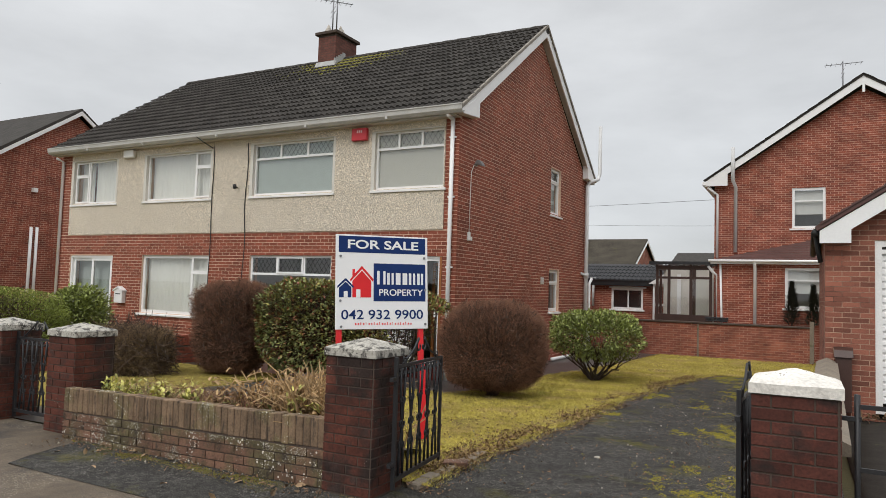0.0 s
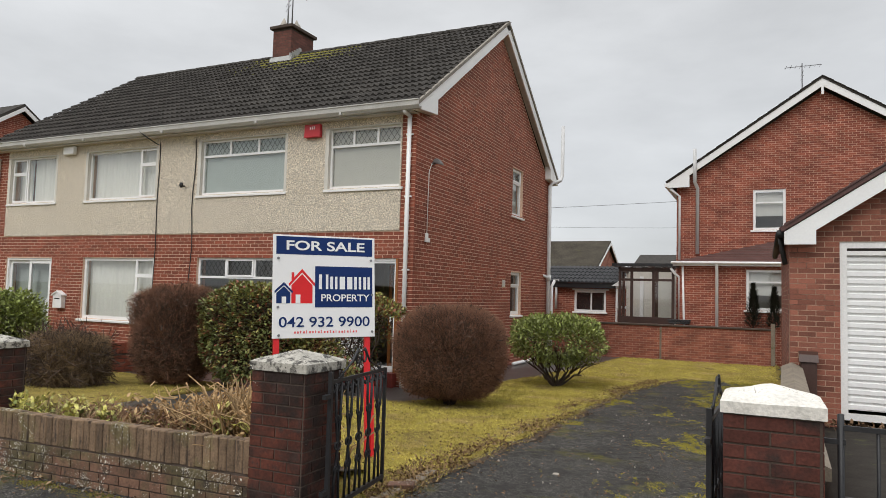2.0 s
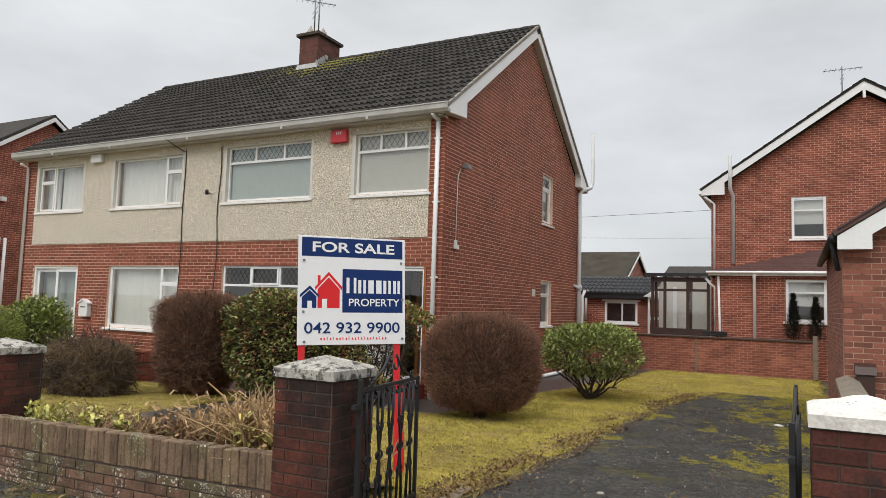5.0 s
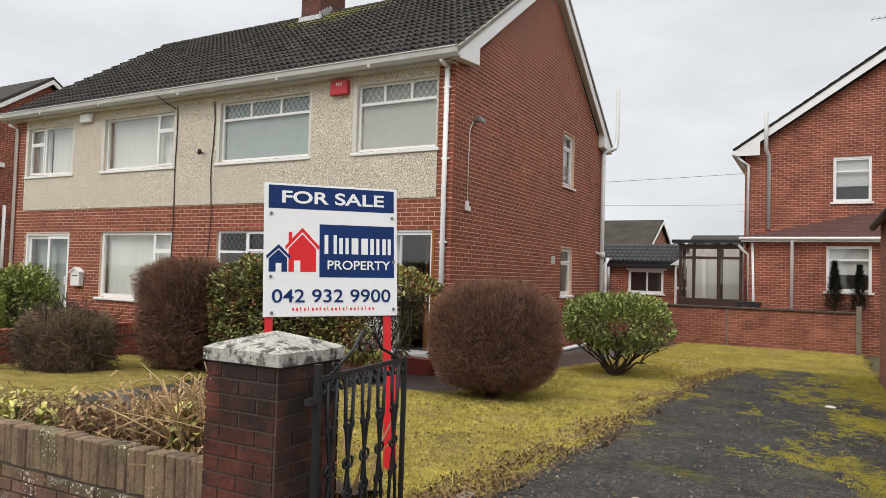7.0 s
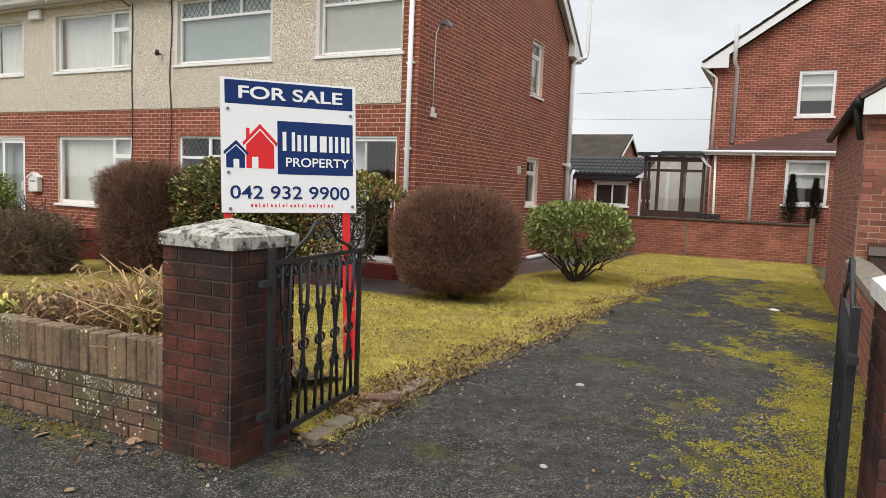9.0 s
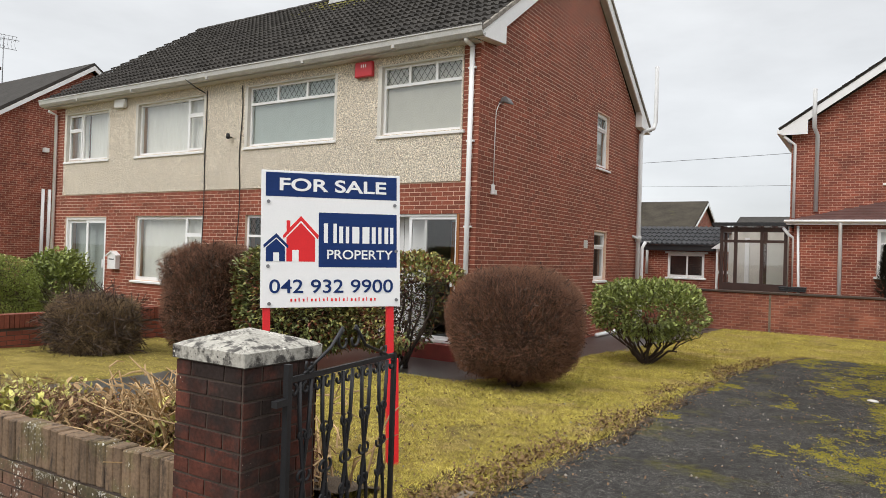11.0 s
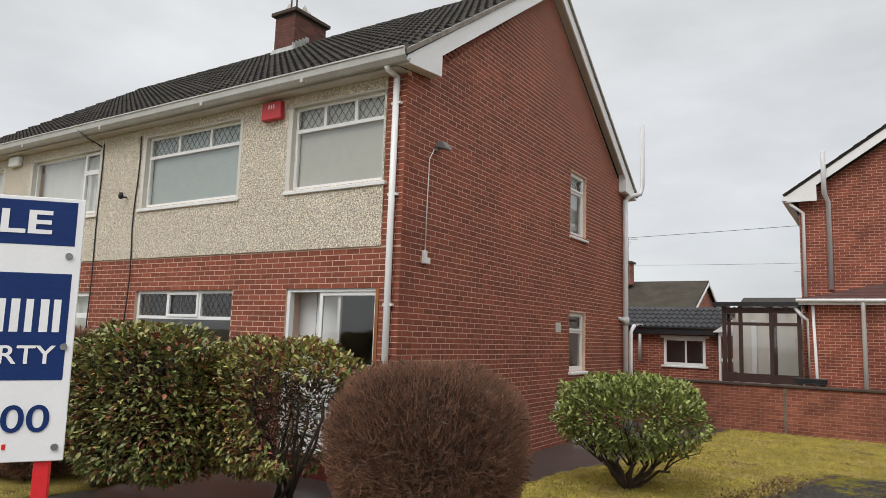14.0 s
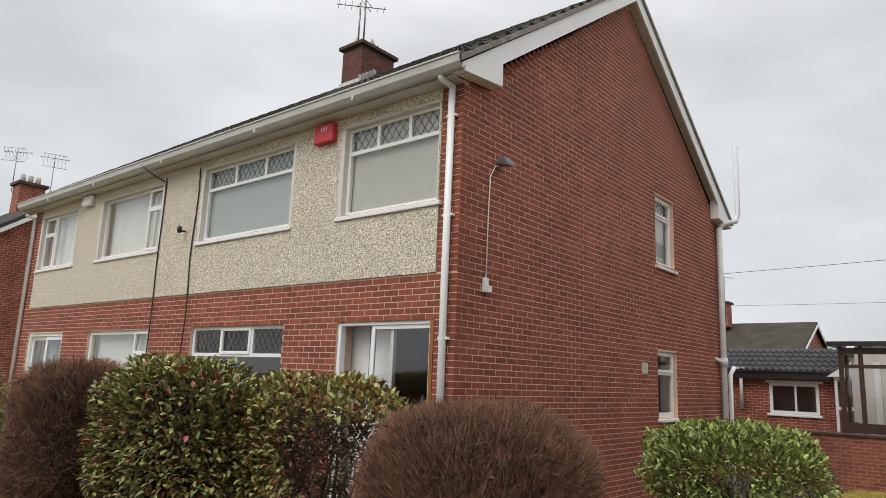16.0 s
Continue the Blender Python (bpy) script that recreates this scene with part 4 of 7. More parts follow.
for x, y in ((-12.98, 16.3), (-12.72, 16.55), (-12.85, 16.85)):
    bm = bmesh.new()
    tube(bm, [(x, y, CZ1 + 0.08), (x, y, CZ1 + 0.2), (x, y, CZ1 + 0.32), (x, y, CZ1 + 0.42)], [0.13, 0.12, 0.06, 0.015], 10)
    part("chimney_pot", bm, TERRACOTTA, ch, "buff conical pot", smooth=True)
bm = bmesh.new()
prism(bm, [(CY0 - 0.1, 8.1), (CY0 - 0.08, 8.18), (CY0 - 0.012, 8.36), (CY0 + 0.02, 8.36), (CY0 + 0.02, 8.1)], "x", CX0 - 0.05, CX1 + 0.05)
part("front_flashing", bm, LEAD, ch)
for i in range(5):
    boxpart("step_flashing", (CX1 - 0.005, CY0 - 0.05 + i * 0.1, 8.1 + i * 0.07, CX1 + 0.02, CY0 + 0.07 + i * 0.1, 8.42 + i * 0.07), LEAD, ch)


def aerial(name, at, h, label, turn, parent=None):
    """A roof aerial: mast, boom and cross rods."""
    ob = thing(name, label, "aerial", at)
    tubepart("mast", [(0, 0, 0), (0, 0, h)], 0.02, STEEL, ob, sides=6)
    c, s = math.cos(turn), math.sin(turn)
    tubepart("boom", [(-0.55 * c, -0.55 * s, h - 0.12), (0.6 * c, 0.6 * s, h - 0.08)], 0.012, STEEL, ob, sides=5)
    for i in range(8):
        d, w = -0.5 + i * 0.15, 0.22 - 0.01 * i
        tubepart("rod", [(d * c - w * s, d * s + w * c, h - 0.11), (d * c + w * s, d * s - w * c, h - 0.11)], 0.006, STEEL, ob, sides=4)
    if name == "grid_aerial":
        for k in range(7):
            u = -0.42 + 0.14 * k
            tubepart("reflector_rod", [(u * c + 0.35 * s, u * s - 0.35 * c, h - 0.02), (u * c, u * s, h - 0.3), (u * c + 0.35 * s, u * s - 0.35 * c, h - 0.6)], 0.007, STEEL, ob, sides=4)
        tubepart("reflector_rail", [(-0.45 * c + 0.35 * s, -0.45 * s - 0.35 * c, h - 0.02), (0.45 * c + 0.35 * s, 0.45 * s - 0.35 * c, h - 0.02)], 0.012, STEEL, ob, sides=4)
        tubepart("reflector_rail", [(-0.45 * c + 0.35 * s, -0.45 * s - 0.35 * c, h - 0.6), (0.45 * c + 0.35 * s, 0.45 * s - 0.35 * c, h - 0.6)], 0.012, STEEL, ob, sides=4)
    for z in (0.35, 0.5):
        tubepart("dipole", [(-0.3 * s, 0.3 * c, h - z), (0.3 * s, -0.3 * c, h - z)], 0.008, STEEL, ob, sides=4)
    return ob


aerial("roof_aerial", (-12.55, 16.12, 9.2), 1.5, "grey metal television aerial on the chimney", 0.4)
aerial("roof_aerial", (-12.62, 16.02, 9.2), 1.05, "shorter grey metal aerial on the chimney", 0.9)

# small fittings on the house
al = thing("alarm_box", "red plastic burglar alarm box on the pebble-dash", "alarm", (-8.62, YF - 0.02, 4.94))
bm = bmesh.new()
prism(bm, [(-0.2, -0.14), (0.2, -0.14), (0.19, 0.13), (-0.19, 0.13)], "y", -0.09, 0.0)
part("case", bm, ALARM, al, bevel=0.012)
for k in (-0.05, 0.0, 0.05):
    boxpart("mark", (k, -0.094, 0.02, k + 0.018, -0.089, 0.08), WHITE, al)
bx = thing("junction_box", "small white box below the eave", "box", (-16.02, YF - 0.02, 5.0))
boxpart("case", (-0.2, -0.1, -0.11, 0.2, 0, 0.1), WHITE, bx, bevel=0.02)
fl = thing("floodlight", "grey weathered floodlight on the brick gable", "lamp", (XR, 12.75, 4.3))
boxpart("bracket", (0.0, -0.03, -0.05, 0.1, 0.03, 0.0), STEEL, fl)
bm = bmesh.new()
prism(bm, [(0.06, -0.02), (0.3, -0.09), (0.3, -0.05), (0.2, 0.08), (0.1, 0.07)], "y", -0.11, 0.11)
part("housing", bm, material("grey_lamp_metal", (0.2, 0.2, 0.2), 0.5, metal=0.4), fl, bevel=0.008)
fl.scale = (0.75, 0.7, 0.75)
jb = thing("cable_box", "small white electrical junction box on the gable", "box", (XR, 12.55, 2.74))
jb.scale = (0.8, 0.7, 0.75)
boxpart("upper_case", (0, -0.05, 0.03, 0.06, 0.05, 0.15), PAINT, jb, bevel=0.008)
boxpart("lower_case", (0, -0.06, -0.08, 0.08, 0.12, 0.03), PAINT, jb, bevel=0.008)
tagged(tubepart("cable", [(XR + 0.015, 12.57, 2.85), (XR + 0.015, 12.58, 3.6), (XR + 0.015, 12.6, 4.1), (XR + 0.03, 12.68, 4.25), (XR + 0.05, 12.8, 4.25)], 0.008, PAINT, sides=6), "pale cable running up the gable", "cable")
vt = thing("air_vent", "pale louvred air vent in the gable brickwork", "vent", (XR, 17.04, 1.98))
boxpart("surround", (-0.01, -0.1, -0.09, 0.012, 0.1, 0.09), SMOOTH, vt)
for k in range(4):
    boxpart("slat", (0.008, -0.09, -0.075 + k * 0.04, 0.022, 0.09, -0.05 + k * 0.04), GREYPIPE, vt)
for cx, wob in ((-11.85, 0.03), (-12.95, 0.012)):
    pts = [(cx + wob * math.sin(k * 1.3), YF - 0.035, 5.0 - k * 0.4) for k in range(11)]
    tagged(tubepart("wall_cable", pts, 0.011, CABLE, sides=5), "thin black cable hanging down the front wall", "cable")
tagged(tubepart("eave_cable", [(-13.0, YF - 0.04, 4.95), (-13.05, EAVE_Y + 0.02, 5.05), (-13.25, EAVE_Y - 0.06, 5.2), (-13.3, EAVE_Y + 0.3, 5.45)], 0.013, CABLE, sides=5), "black cable looped over the gutter", "cable")
kb = thing("cable_bracket", "black insulator bracket on the pebble-dash", "bracket", (-12.14, YF - 0.02, 3.95))
tubepart("arm", [(0, 0, 0), (0.02, -0.12, -0.02)], 0.015, CABLE, kb)
tubepart("knob", [(0.02, -0.12, -0.05), (0.02, -0.12, 0.0), (0.02, -0.12, 0.06)], [0.03, 0.045, 0.03], CABLE, kb)
lb = thing("letter_box", "white metal letter box with a small pitched top", "letter box", (-16.1, YF, 1.26))
bm = bmesh.new()
prism(bm, [(-0.16, -0.2), (0.16, -0.2), (0.16, 0.12), (0, 0.2), (-0.16, 0.12)], "y", -0.12, 0)
part("body", bm, PAINT, lb, bevel=0.006)
bm = bmesh.new()
prism(bm, [(-0.19, 0.1), (0, 0.2), (0.19, 0.1), (0.19, 0.13), (0, 0.23), (-0.19, 0.13)], "y", -0.15, 0)
part("lid", bm, WHITE, lb)
boxpart("slot", (-0.1, -0.125, 0.02, 0.1, -0.119, 0.045), CABLE, lb)

# ---- adjoining boundary, pillars and low wall ----
def pillar(name, x0, y0, z1, capmat, label, brick=BRICK_OLD, w=0.46, peak=0.11):
    p = thing(name, label, "gate pillar", (x0, y0, 0.0), "brick gate pillars")
    z0 = z1 - 14 * PITCH_Z
    boxpart("mortar_core", (0.006, 0.006, z0 - 0.15, w - 0.006, w - 0.006, z1), MORTAR_OLD, p)
    for k in range(14):
        z = z0 + k * PITCH_Z
        for ux, org, n in (((1, 0, 0), (0, 0.006, 0), (0, -1, 0)), ((0, 1, 0), (w - 0.006, 0, 0), (1, 0, 0)), ((-1, 0, 0), (w, w - 0.006, 0), (0, 1, 0)), ((0, -1, 0), (0.006, w, 0), (-1, 0, 0))):
            odd = k % 2
            cut = (0.0, 0.225, 0.45) if not odd else (0.0, 0.11, 0.335, 0.45)
            for a, b in zip(cut, cut[1:]):
                lay([(a, min(b - 0.01, w), z)], org, ux, n, brick, brick, p, near=lambda c: True, depth=0.006)
    bm = bmesh.new()
    o = 0.014
    lo = [(-o, -o), (w + o, -o), (w + o, w + o), (-o, w + o)]
    a = [bm.verts.new((x, y, z1)) for x, y in lo]
    b = [bm.verts.new((x, y, z1 + 0.06)) for x, y in lo]
    i = 0.03
    c = [bm.verts.new((x + (i if x < 0.2 else -i), y + (i if y < 0.2 else -i), z1 + 0.075)) for x, y in lo]
    t = bm.verts.new((w / 2, w / 2, z1 + 0.075 + peak * 0.6))
    bm.faces.new(a[::-1])
    for k in range(4):
        bm.faces.new((a[k], a[(k + 1) % 4], b[(k + 1) % 4], b[k]))
        bm.faces.new((b[k], b[(k + 1) % 4], c[(k + 1) % 4], c[k]))
        bm.faces.new((c[k], c[(k + 1) % 4], t))
    bmesh.ops.subdivide_edges(bm, edges=bm.edges[:], cuts=3, use_grid_fill=True)
    for v in bm.verts:
        v.co += Vector((0, 0, 1)) * 0.006 * noise.noise(v.co * 9 + Vector((x0, 0, 0))) if v.co.z > z1 + 0.01 else Vector((0, 0, 0))
    part("cap", bm, capmat, p, "pyramid-topped stone cap")
    return p


pillar("gate_pillar", -3.5, 4.41, 1.125, CAPSTONE, "red-brown brick gate pillar with lichened stone cap")
pillar("gate_pillar", -0.42, 4.43, 1.125, CAPWHITE, "dark brick gate pillar with flaking white-painted cap", BRICK_WET)
pillar("gate_pillar", -7.3, 4.55, 1.05, CAPSTONE, "dark brick gate pillar with lichened pale stone cap")
pillar("gate_pillar", -8.62, 4.55, 1.05, CAPSTONE, "dark brick gate pillar with lichened pale stone cap")

fw = thing("garden_wall", "low weathered brick garden wall with soldier-course top and lichen spots", "wall", (0, 0, 0), kind="structure")
WX0, WX1, WY, WT = -6.84, -3.5, 4.45, 0.61
boxpart("mortar_core", (WX0, WY + 0.01, -0.08, WX1, WY + 0.105, WT - 0.008), MORTAR_OLD, fw)
lay(courses(WX1 - WX0, WT - 0.24 - 7 * PITCH_Z, WT - 0.24, lambda a, b, z: [(a, b)]), (WX0, WY + 0.01, 0), (1, 0, 0), (0, -1, 0), BRICK_LOW, BRICK_LOW, fw, near=lambda c: True, depth=0.009)
sold = bpy.data.meshes.new("soldier_brick")
bm = bmesh.new()
box(bm, -0.0355, -0.053, -0.118, 0.0355, 0.053, 0.118)
bmesh.ops.bevel(bm, geom=bm.edges[:], offset=0.007, segments=1, affect="EDGES")
bm.to_mesh(sold)
bm.free()
sold.materials.append(BRICK_COPE)
k = WX0 + 0.04
while k < WX1 - 0.03:
    ob = new("soldier_brick", sold)
    ob.parent = fw
    ob.matrix_local = pose(k, WY + 0.055 + random.uniform(-0.003, 0.003), WT - 0.118 + random.uniform(-0.006, 0.004), 0, random.uniform(-1.5, 1.5), random.uniform(-1, 1))
    k += 0.0755
fw.matrix_basis = Matrix.Translation((WX1, 0, WT)) @ pose(0, 0, 0, 0, -1.0, 0) @ Matrix.Translation((-WX1, 0, -WT))


# ---- gates ----
def scroll(c, r, turn, flip=1, n=12, plane=(1, 0)):
    """A small spiral in a plane of (direction along the gate, up)."""
    out = []
    for i in range(n):
        a = turn + flip * i / (n - 1) * 5.2
        rr = r * (1 - 0.62 * i / (n - 1))
        out.append((c[0] + rr * math.cos(a), 0.0, c[1] + rr * math.sin(a)))
    return out


def iron_gate(name, label, length, height, at, turn, swan=True):
    """A wrought-iron leaf in its own x-z plane, hinge at x = 0."""
    g = thing(name, label, "gate", at, "wrought iron gates")
    g.rotation_euler[2] = turn
    boxpart("hinge_stile", (-0.014, -0.014, 0, 0.016, 0.014, height + 0.06), IRON, g)
    boxpart("end_stile", (length - 0.024, -0.012, 0.02, length, 0.012, height), IRON, g)
    boxpart("top_rail", (0, -0.008, height - 0.025, length, 0.008, height), IRON, g)
    boxpart("bottom_rail", (0, -0.012, 0.05, length, 0.012, 0.085), IRON, g)
    n = max(3, int(length / 0.088))
    for i in range(1, n):
        x = length * i / n
        s = 0.05 * (1 if i % 2 else -1)
        tubepart("bar", [(x, 0, 0.08), (x + s * 0.2, 0, height * 0.25), (x + s, 0, height * 0.5), (x + s * 0.2, 0, height * 0.75), (x, 0, height - 0.03)], 0.011, IRON, g, sides=5)
        for hz in (0.33, 0.5, 0.7):
            tubepart("scroll", scroll((x + s * 0.5, height * hz), 0.033, 0.3 * i, 1 if i % 2 else -1), 0.0075, IRON, g, sides=4)
    for i in range(n):
        x = length * (i + 0.5) / n
        tubepart("scroll", scroll((x, height - 0.065), 0.03, 1.5, 1 if i % 2 else -1), 0.008, IRON, g, sides=4)
    if swan:
        m = length * 0.5
        tubepart("crest", [(length * 0.12, 0, height), (m - 0.16, 0, height + 0.1), (m - 0.06, 0, height + 0.19)], 0.009, IRON, g, sides=5)
        tubepart("crest", [(length * 0.9, 0, height), (m + 0.16, 0, height + 0.08), (m + 0.06, 0, height + 0.19)], 0.009, IRON, g, sides=5)
        for sx, fl_ in ((-0.05, 1), (0.05, -1)):
            tubepart("scroll", scroll((m + sx, height + 0.12), 0.055, 1.6, fl_, 16), 0.008, IRON, g, sides=5)
        tubepart("scroll", scroll((length * 0.17, height + 0.03), 0.04, 2.4, 1, 14), 0.007, IRON, g, sides=5)
        tubepart("scroll", scroll((length * 0.85, height + 0.03), 0.04, 0.6, -1, 14), 0.007, IRON, g, sides=5)
    for z in (0.18, height - 0.12):
        boxpart("hinge", (-0.09, -0.015, z, 0.0, 0.015, z + 0.03), IRON, g)
    return g


iron_gate("driveway_gate", "open black wrought-iron gate with scrolls", 0.98, 0.95, (-2.95, 4.58, 0.12), radians(97))
iron_gate("driveway_gate", "open black wrought-iron gate with scrolls", 0.95, 0.93, (-0.5, 4.62, 0.12), radians(88))
iron_gate("garden_gate", "closed black wrought-iron garden gate with scrolls", 0.8, 0.9, (-8.13, 4.72, 0.08), 0.0)
ng = thing("neighbour_gate", "plain black iron gate on the next driveway", "gate", (0.12, 4.55, 0.1), "wrought iron gates")
tubepart("hinge_post", [(0, 0, -0.05), (0, 0, 1.05)], 0.016, IRON, ng, sides=6)
for z in (0.1, 0.62, 0.97):
    boxpart("rail", (0, -0.01, z, 1.3, 0.01, z + 0.025), IRON, ng)
for i in range(1, 9):
    tubepart("bar", [(0.16 * i, 0, 0.1), (0.16 * i, 0, 0.98)], 0.009, IRON, ng, sides=5)
boxpart("hinge", (-0.08, -0.012, 0.9, 0.02, 0.012, 0.925), IRON, ng)

# ---- sale board ----
sb = thing("sale_board", "white and navy estate agent's sale board on two red posts", "sign", (0, 0, 0))
A, B = Vector((-4.494, 5.839, 0)), Vector((-3.842, 6.658, 0))
wid = (B - A).length
sb.location = (A.x, A.y, 1.215)
ang = math.atan2(B.y - A.y, B.x - A.x)
sb.rotation_euler = (radians(-3.4), radians(-1.0), ang)
SH = 1.01
boxpart("panel", (0, -0.006, 0, wid, 0.006, SH), SIGNWHITE, sb, bevel=0.002)


def flat(name, poly, mat, d, parent):
    bm = bmesh.new()
    prism(bm, [(x * wid, z * SH) for x, z in poly], "y", -0.006 - d, -0.0055)
    return part(name, bm, mat, parent)


def rect(x0, x1, z0, z1):
    return [(x0, z0), (x1, z0), (x1, z1), (x0, z1)]


flat("heading_band", rect(0.03, 0.975, 0.81, 0.985), SIGNBLUE, 0.001, sb)
flat("name_band", rect(0.4, 0.975, 0.295, 0.7), SIGNBLUE, 0.001, sb)
flat("house_large", [(0.175, 0.335), (0.375, 0.335), (0.375, 0.51), (0.275, 0.62), (0.175, 0.51)], SIGNRED, 0.001, sb)
flat("house_large_roof", [(0.155, 0.5), (0.275, 0.635), (0.395, 0.5), (0.4, 0.53), (0.275, 0.67), (0.2, 0.585), (0.2, 0.635), (0.175, 0.635), (0.175, 0.555), (0.15, 0.525)], SIGNRED, 0.001, sb)
flat("house_small", [(0.035, 0.335), (0.165, 0.335), (0.165, 0.44), (0.105, 0.5), (0.035, 0.435)], SIGNBLUE, 0.0015, sb)
flat("house_small_roof", [(0.02, 0.43), (0.105, 0.51), (0.185, 0.43), (0.19, 0.45), (0.105, 0.54), (0.018, 0.455)], SIGNBLUE, 0.0015, sb)
flat("house_door", rect(0.215, 0.26, 0.335, 0.42), SIGNWHITE, 0.002, sb)
flat("house_door", rect(0.085, 0.125, 0.335, 0.4), SIGNWHITE, 0.0025, sb)


def lettering(text, x0, x1, z, high, mat, bold, name):
    """A line of text, fitted between x0 and x1, standing on z, its capitals so high."""
    cu = bpy.data.curves.new(name, "FONT")
    cu.body = text
    cu.size = 0.1
    cu.offset = bold
    cu.extrude = 0.0006
    tmp = bpy.data.objects.new(name, cu)
    scene.collection.objects.link(tmp)
    bpy.context.view_layer.update()
    me = bpy.data.meshes.new_from_object(tmp.evaluated_get(bpy.context.evaluated_depsgraph_get()))
    bpy.data.objects.remove(tmp)
    co = np.zeros(len(me.vertices) * 3)
    me.vertices.foreach_get("co", co)
    co = co.reshape(-1, 3)
    s = (x1 - x0) * wid / (co[:, 0].max() - co[:, 0].min())
    out = np.stack([x0 * wid + (co[:, 0] - co[:, 0].min()) * s, -0.0095 + co[:, 2] * 0.3, z * SH + (co[:, 1] - co[:, 1].min()) * high * SH / (co[:, 1].max() - co[:, 1].min())], 1)
    me.vertices.foreach_set("co", out.ravel())
    me.materials.clear()
    me.materials.append(mat)
    ob = new(name, me)
    ob.parent = sb
    return ob


lettering("FOR SALE", 0.125, 0.895, 0.852, 0.095, SIGNWHITE, 0.0022, "heading_text")
lettering("042 932 9900", 0.06, 0.945, 0.105, 0.1, SIGNBLUE, 0.0009, "phone_text")
for a_, b_ in ((0.435, 0.535), (0.545, 0.625), (0.64, 0.7), (0.715, 0.775), (0.785, 0.865), (0.88, 0.955)):
    flat("name_mark", rect(a_ + 0.002, a_ + 0.03, 0.475, 0.62 if a_ < 0.44 else 0.6), SIGNWHITE, 0.002, sb)
    flat("name_mark", rect(b_ - 0.03, b_ - 0.006, 0.475, 0.62 if a_ < 0.44 else 0.6), SIGNWHITE, 0.002, sb)
lettering("PROPERTY", 0.46, 0.945, 0.355, 0.07, SIGNWHITE, 0.0012, "name_text")
for i_ in range(22):
    wide, tall = (0.013, 0.012, 0.007, 0.012, 0.005)[i_ % 5], (0.02, 0.02, 0.027, 0.02, 0.03)[i_ % 5]
    flat("web_mark", rect(0.205 + i_ * 0.0285, 0.205 + i_ * 0.0285 + wide, 0.045, 0.045 + tall), SIGNRED, 0.002, sb)
for x, z in ((0.05, 0.77), (0.96, 0.77), (0.06, 0.03), (0.97, 0.05), (0.05, 0.3), (0.97, 0.42)):
    bm = bmesh.new()
    tube(bm, [(x * wid, -0.014, z * SH), (x * wid, -0.005, z * SH)], 0.013, 10)
    part("screw", bm, STEEL, sb)
for x in (0.045, 0.93):
    boxpart("post", (x * wid - 0.026, 0.007, -1.2, x * wid + 0.026, 0.055, SH - 0.02), REDPOST, sb, "red painted timber post")
    boxpart("stake", (x * wid + 0.028 - (0.0 if x > 0.5 else 0.095), 0.01, -1.25, x * wid + 0.067 - (0.0 if x > 0.5 else 0.095), 0.06, -0.4), REDPOST, sb, "red ground stake", bevel=0.004)

# ---- dividing wall between the two front gardens, back wall, side wall ----
dw = thing("dividing_wall", "low red brick wall between the front gardens", "wall", (0, 0, 0), kind="structure")
boxpart("mortar_core", (-12.1, 5.2, -0.2, -11.92, 11.95, 0.5), MORTAR_OLD, dw)
lay(courses(6.75, -0.1, 0.31, lambda a, b, z: [(a, b)]), (-11.92, 5.2, 0), (0, 1, 0), (1, 0, 0), BRICK, BRICK_ONE, dw)
for i in range(89):
    boxpart("soldier_brick", (-12.12, 5.21 + i * 0.0755, 0.31, -11.9, 5.275 + i * 0.0755, 0.52), BRICK_ONE, dw)
bw = thing("back_wall", "red brick back garden wall with dark coping", "wall", (0, 0, 0), kind="structure")
boxpart("wall_body", (-9.0, 23.8, -0.4, 0.05, 24.02, 0.82), GARDENBRICK, bw)
boxpart("coping", (-9.0, 23.76, 0.82, 0.05, 24.06, 0.88), MORTAR_OLD, bw, "dark stone coping", bevel=0.01)
boxpart("joint_strip", (-3.31, 23.78, -0.3, -3.25, 23.8, 0.8), KERB, bw)
fp = thing("fence_post", "weathered grey timber post by the back wall", "post", (0.0, 23.4, -0.2))
boxpart("post", (-0.06, 0, 0, 0.06, 0.1, 1.25), KERB, fp)
sw = thing("side_wall", "low boundary wall with concrete coping between driveways", "wall", (0, 0, 0), kind="structure")
def lean(bm):
    for v in bm.verts:
        v.co.x -= 0.09 + 0.15 * (11.58 - v.co.y) / 6.63


bm = bmesh.new()
box(bm, 0.13, 5.0, -0.1, 0.3, 11.55, 0.72)
lean(bm)
part("wall_body", bm, GARDENBRICK, sw)
bm = bmesh.new()
prism(bm, [(0.08, 0.72), (0.35, 0.72), (0.35, 0.79), (0.215, 0.85), (0.08, 0.79)], "y", 4.95, 11.58)
lean(bm)
part("coping", bm, KERB, sw, "worn concrete coping")

# ---- garage on the right ----
ga = thing("garage", "red brick garage with white panelled door and low pitched roof", "garage", (0, 0, 0))
GX0, GX1, GY0, GY1 = 0.1, 3.72, 11.6, 17.0
gopen = [(0.73 - GX0, 2.95 - GX0, 0.0, 2.57)]
gwall = wall_with_holes("garage_front", GX1 - GX0, -0.2, 2.74, gopen, 0.22, MORTAR_GAR, ga, (GX0, GY0 + 0.005), "x", gable=((GX1 - GX0) / 2, 3.89))
gs = boxpart("garage_side", (GX0 + 0.005, GY0 + 0.03, -0.2, GX0 + 0.2, GY1, 2.74), MORTAR_GAR, ga)
boxpart("garage_back", (GX0 + 0.2, GY1 - 0.2, -0.2, GX1, GY1, 2.74), FARBRICK, ga)
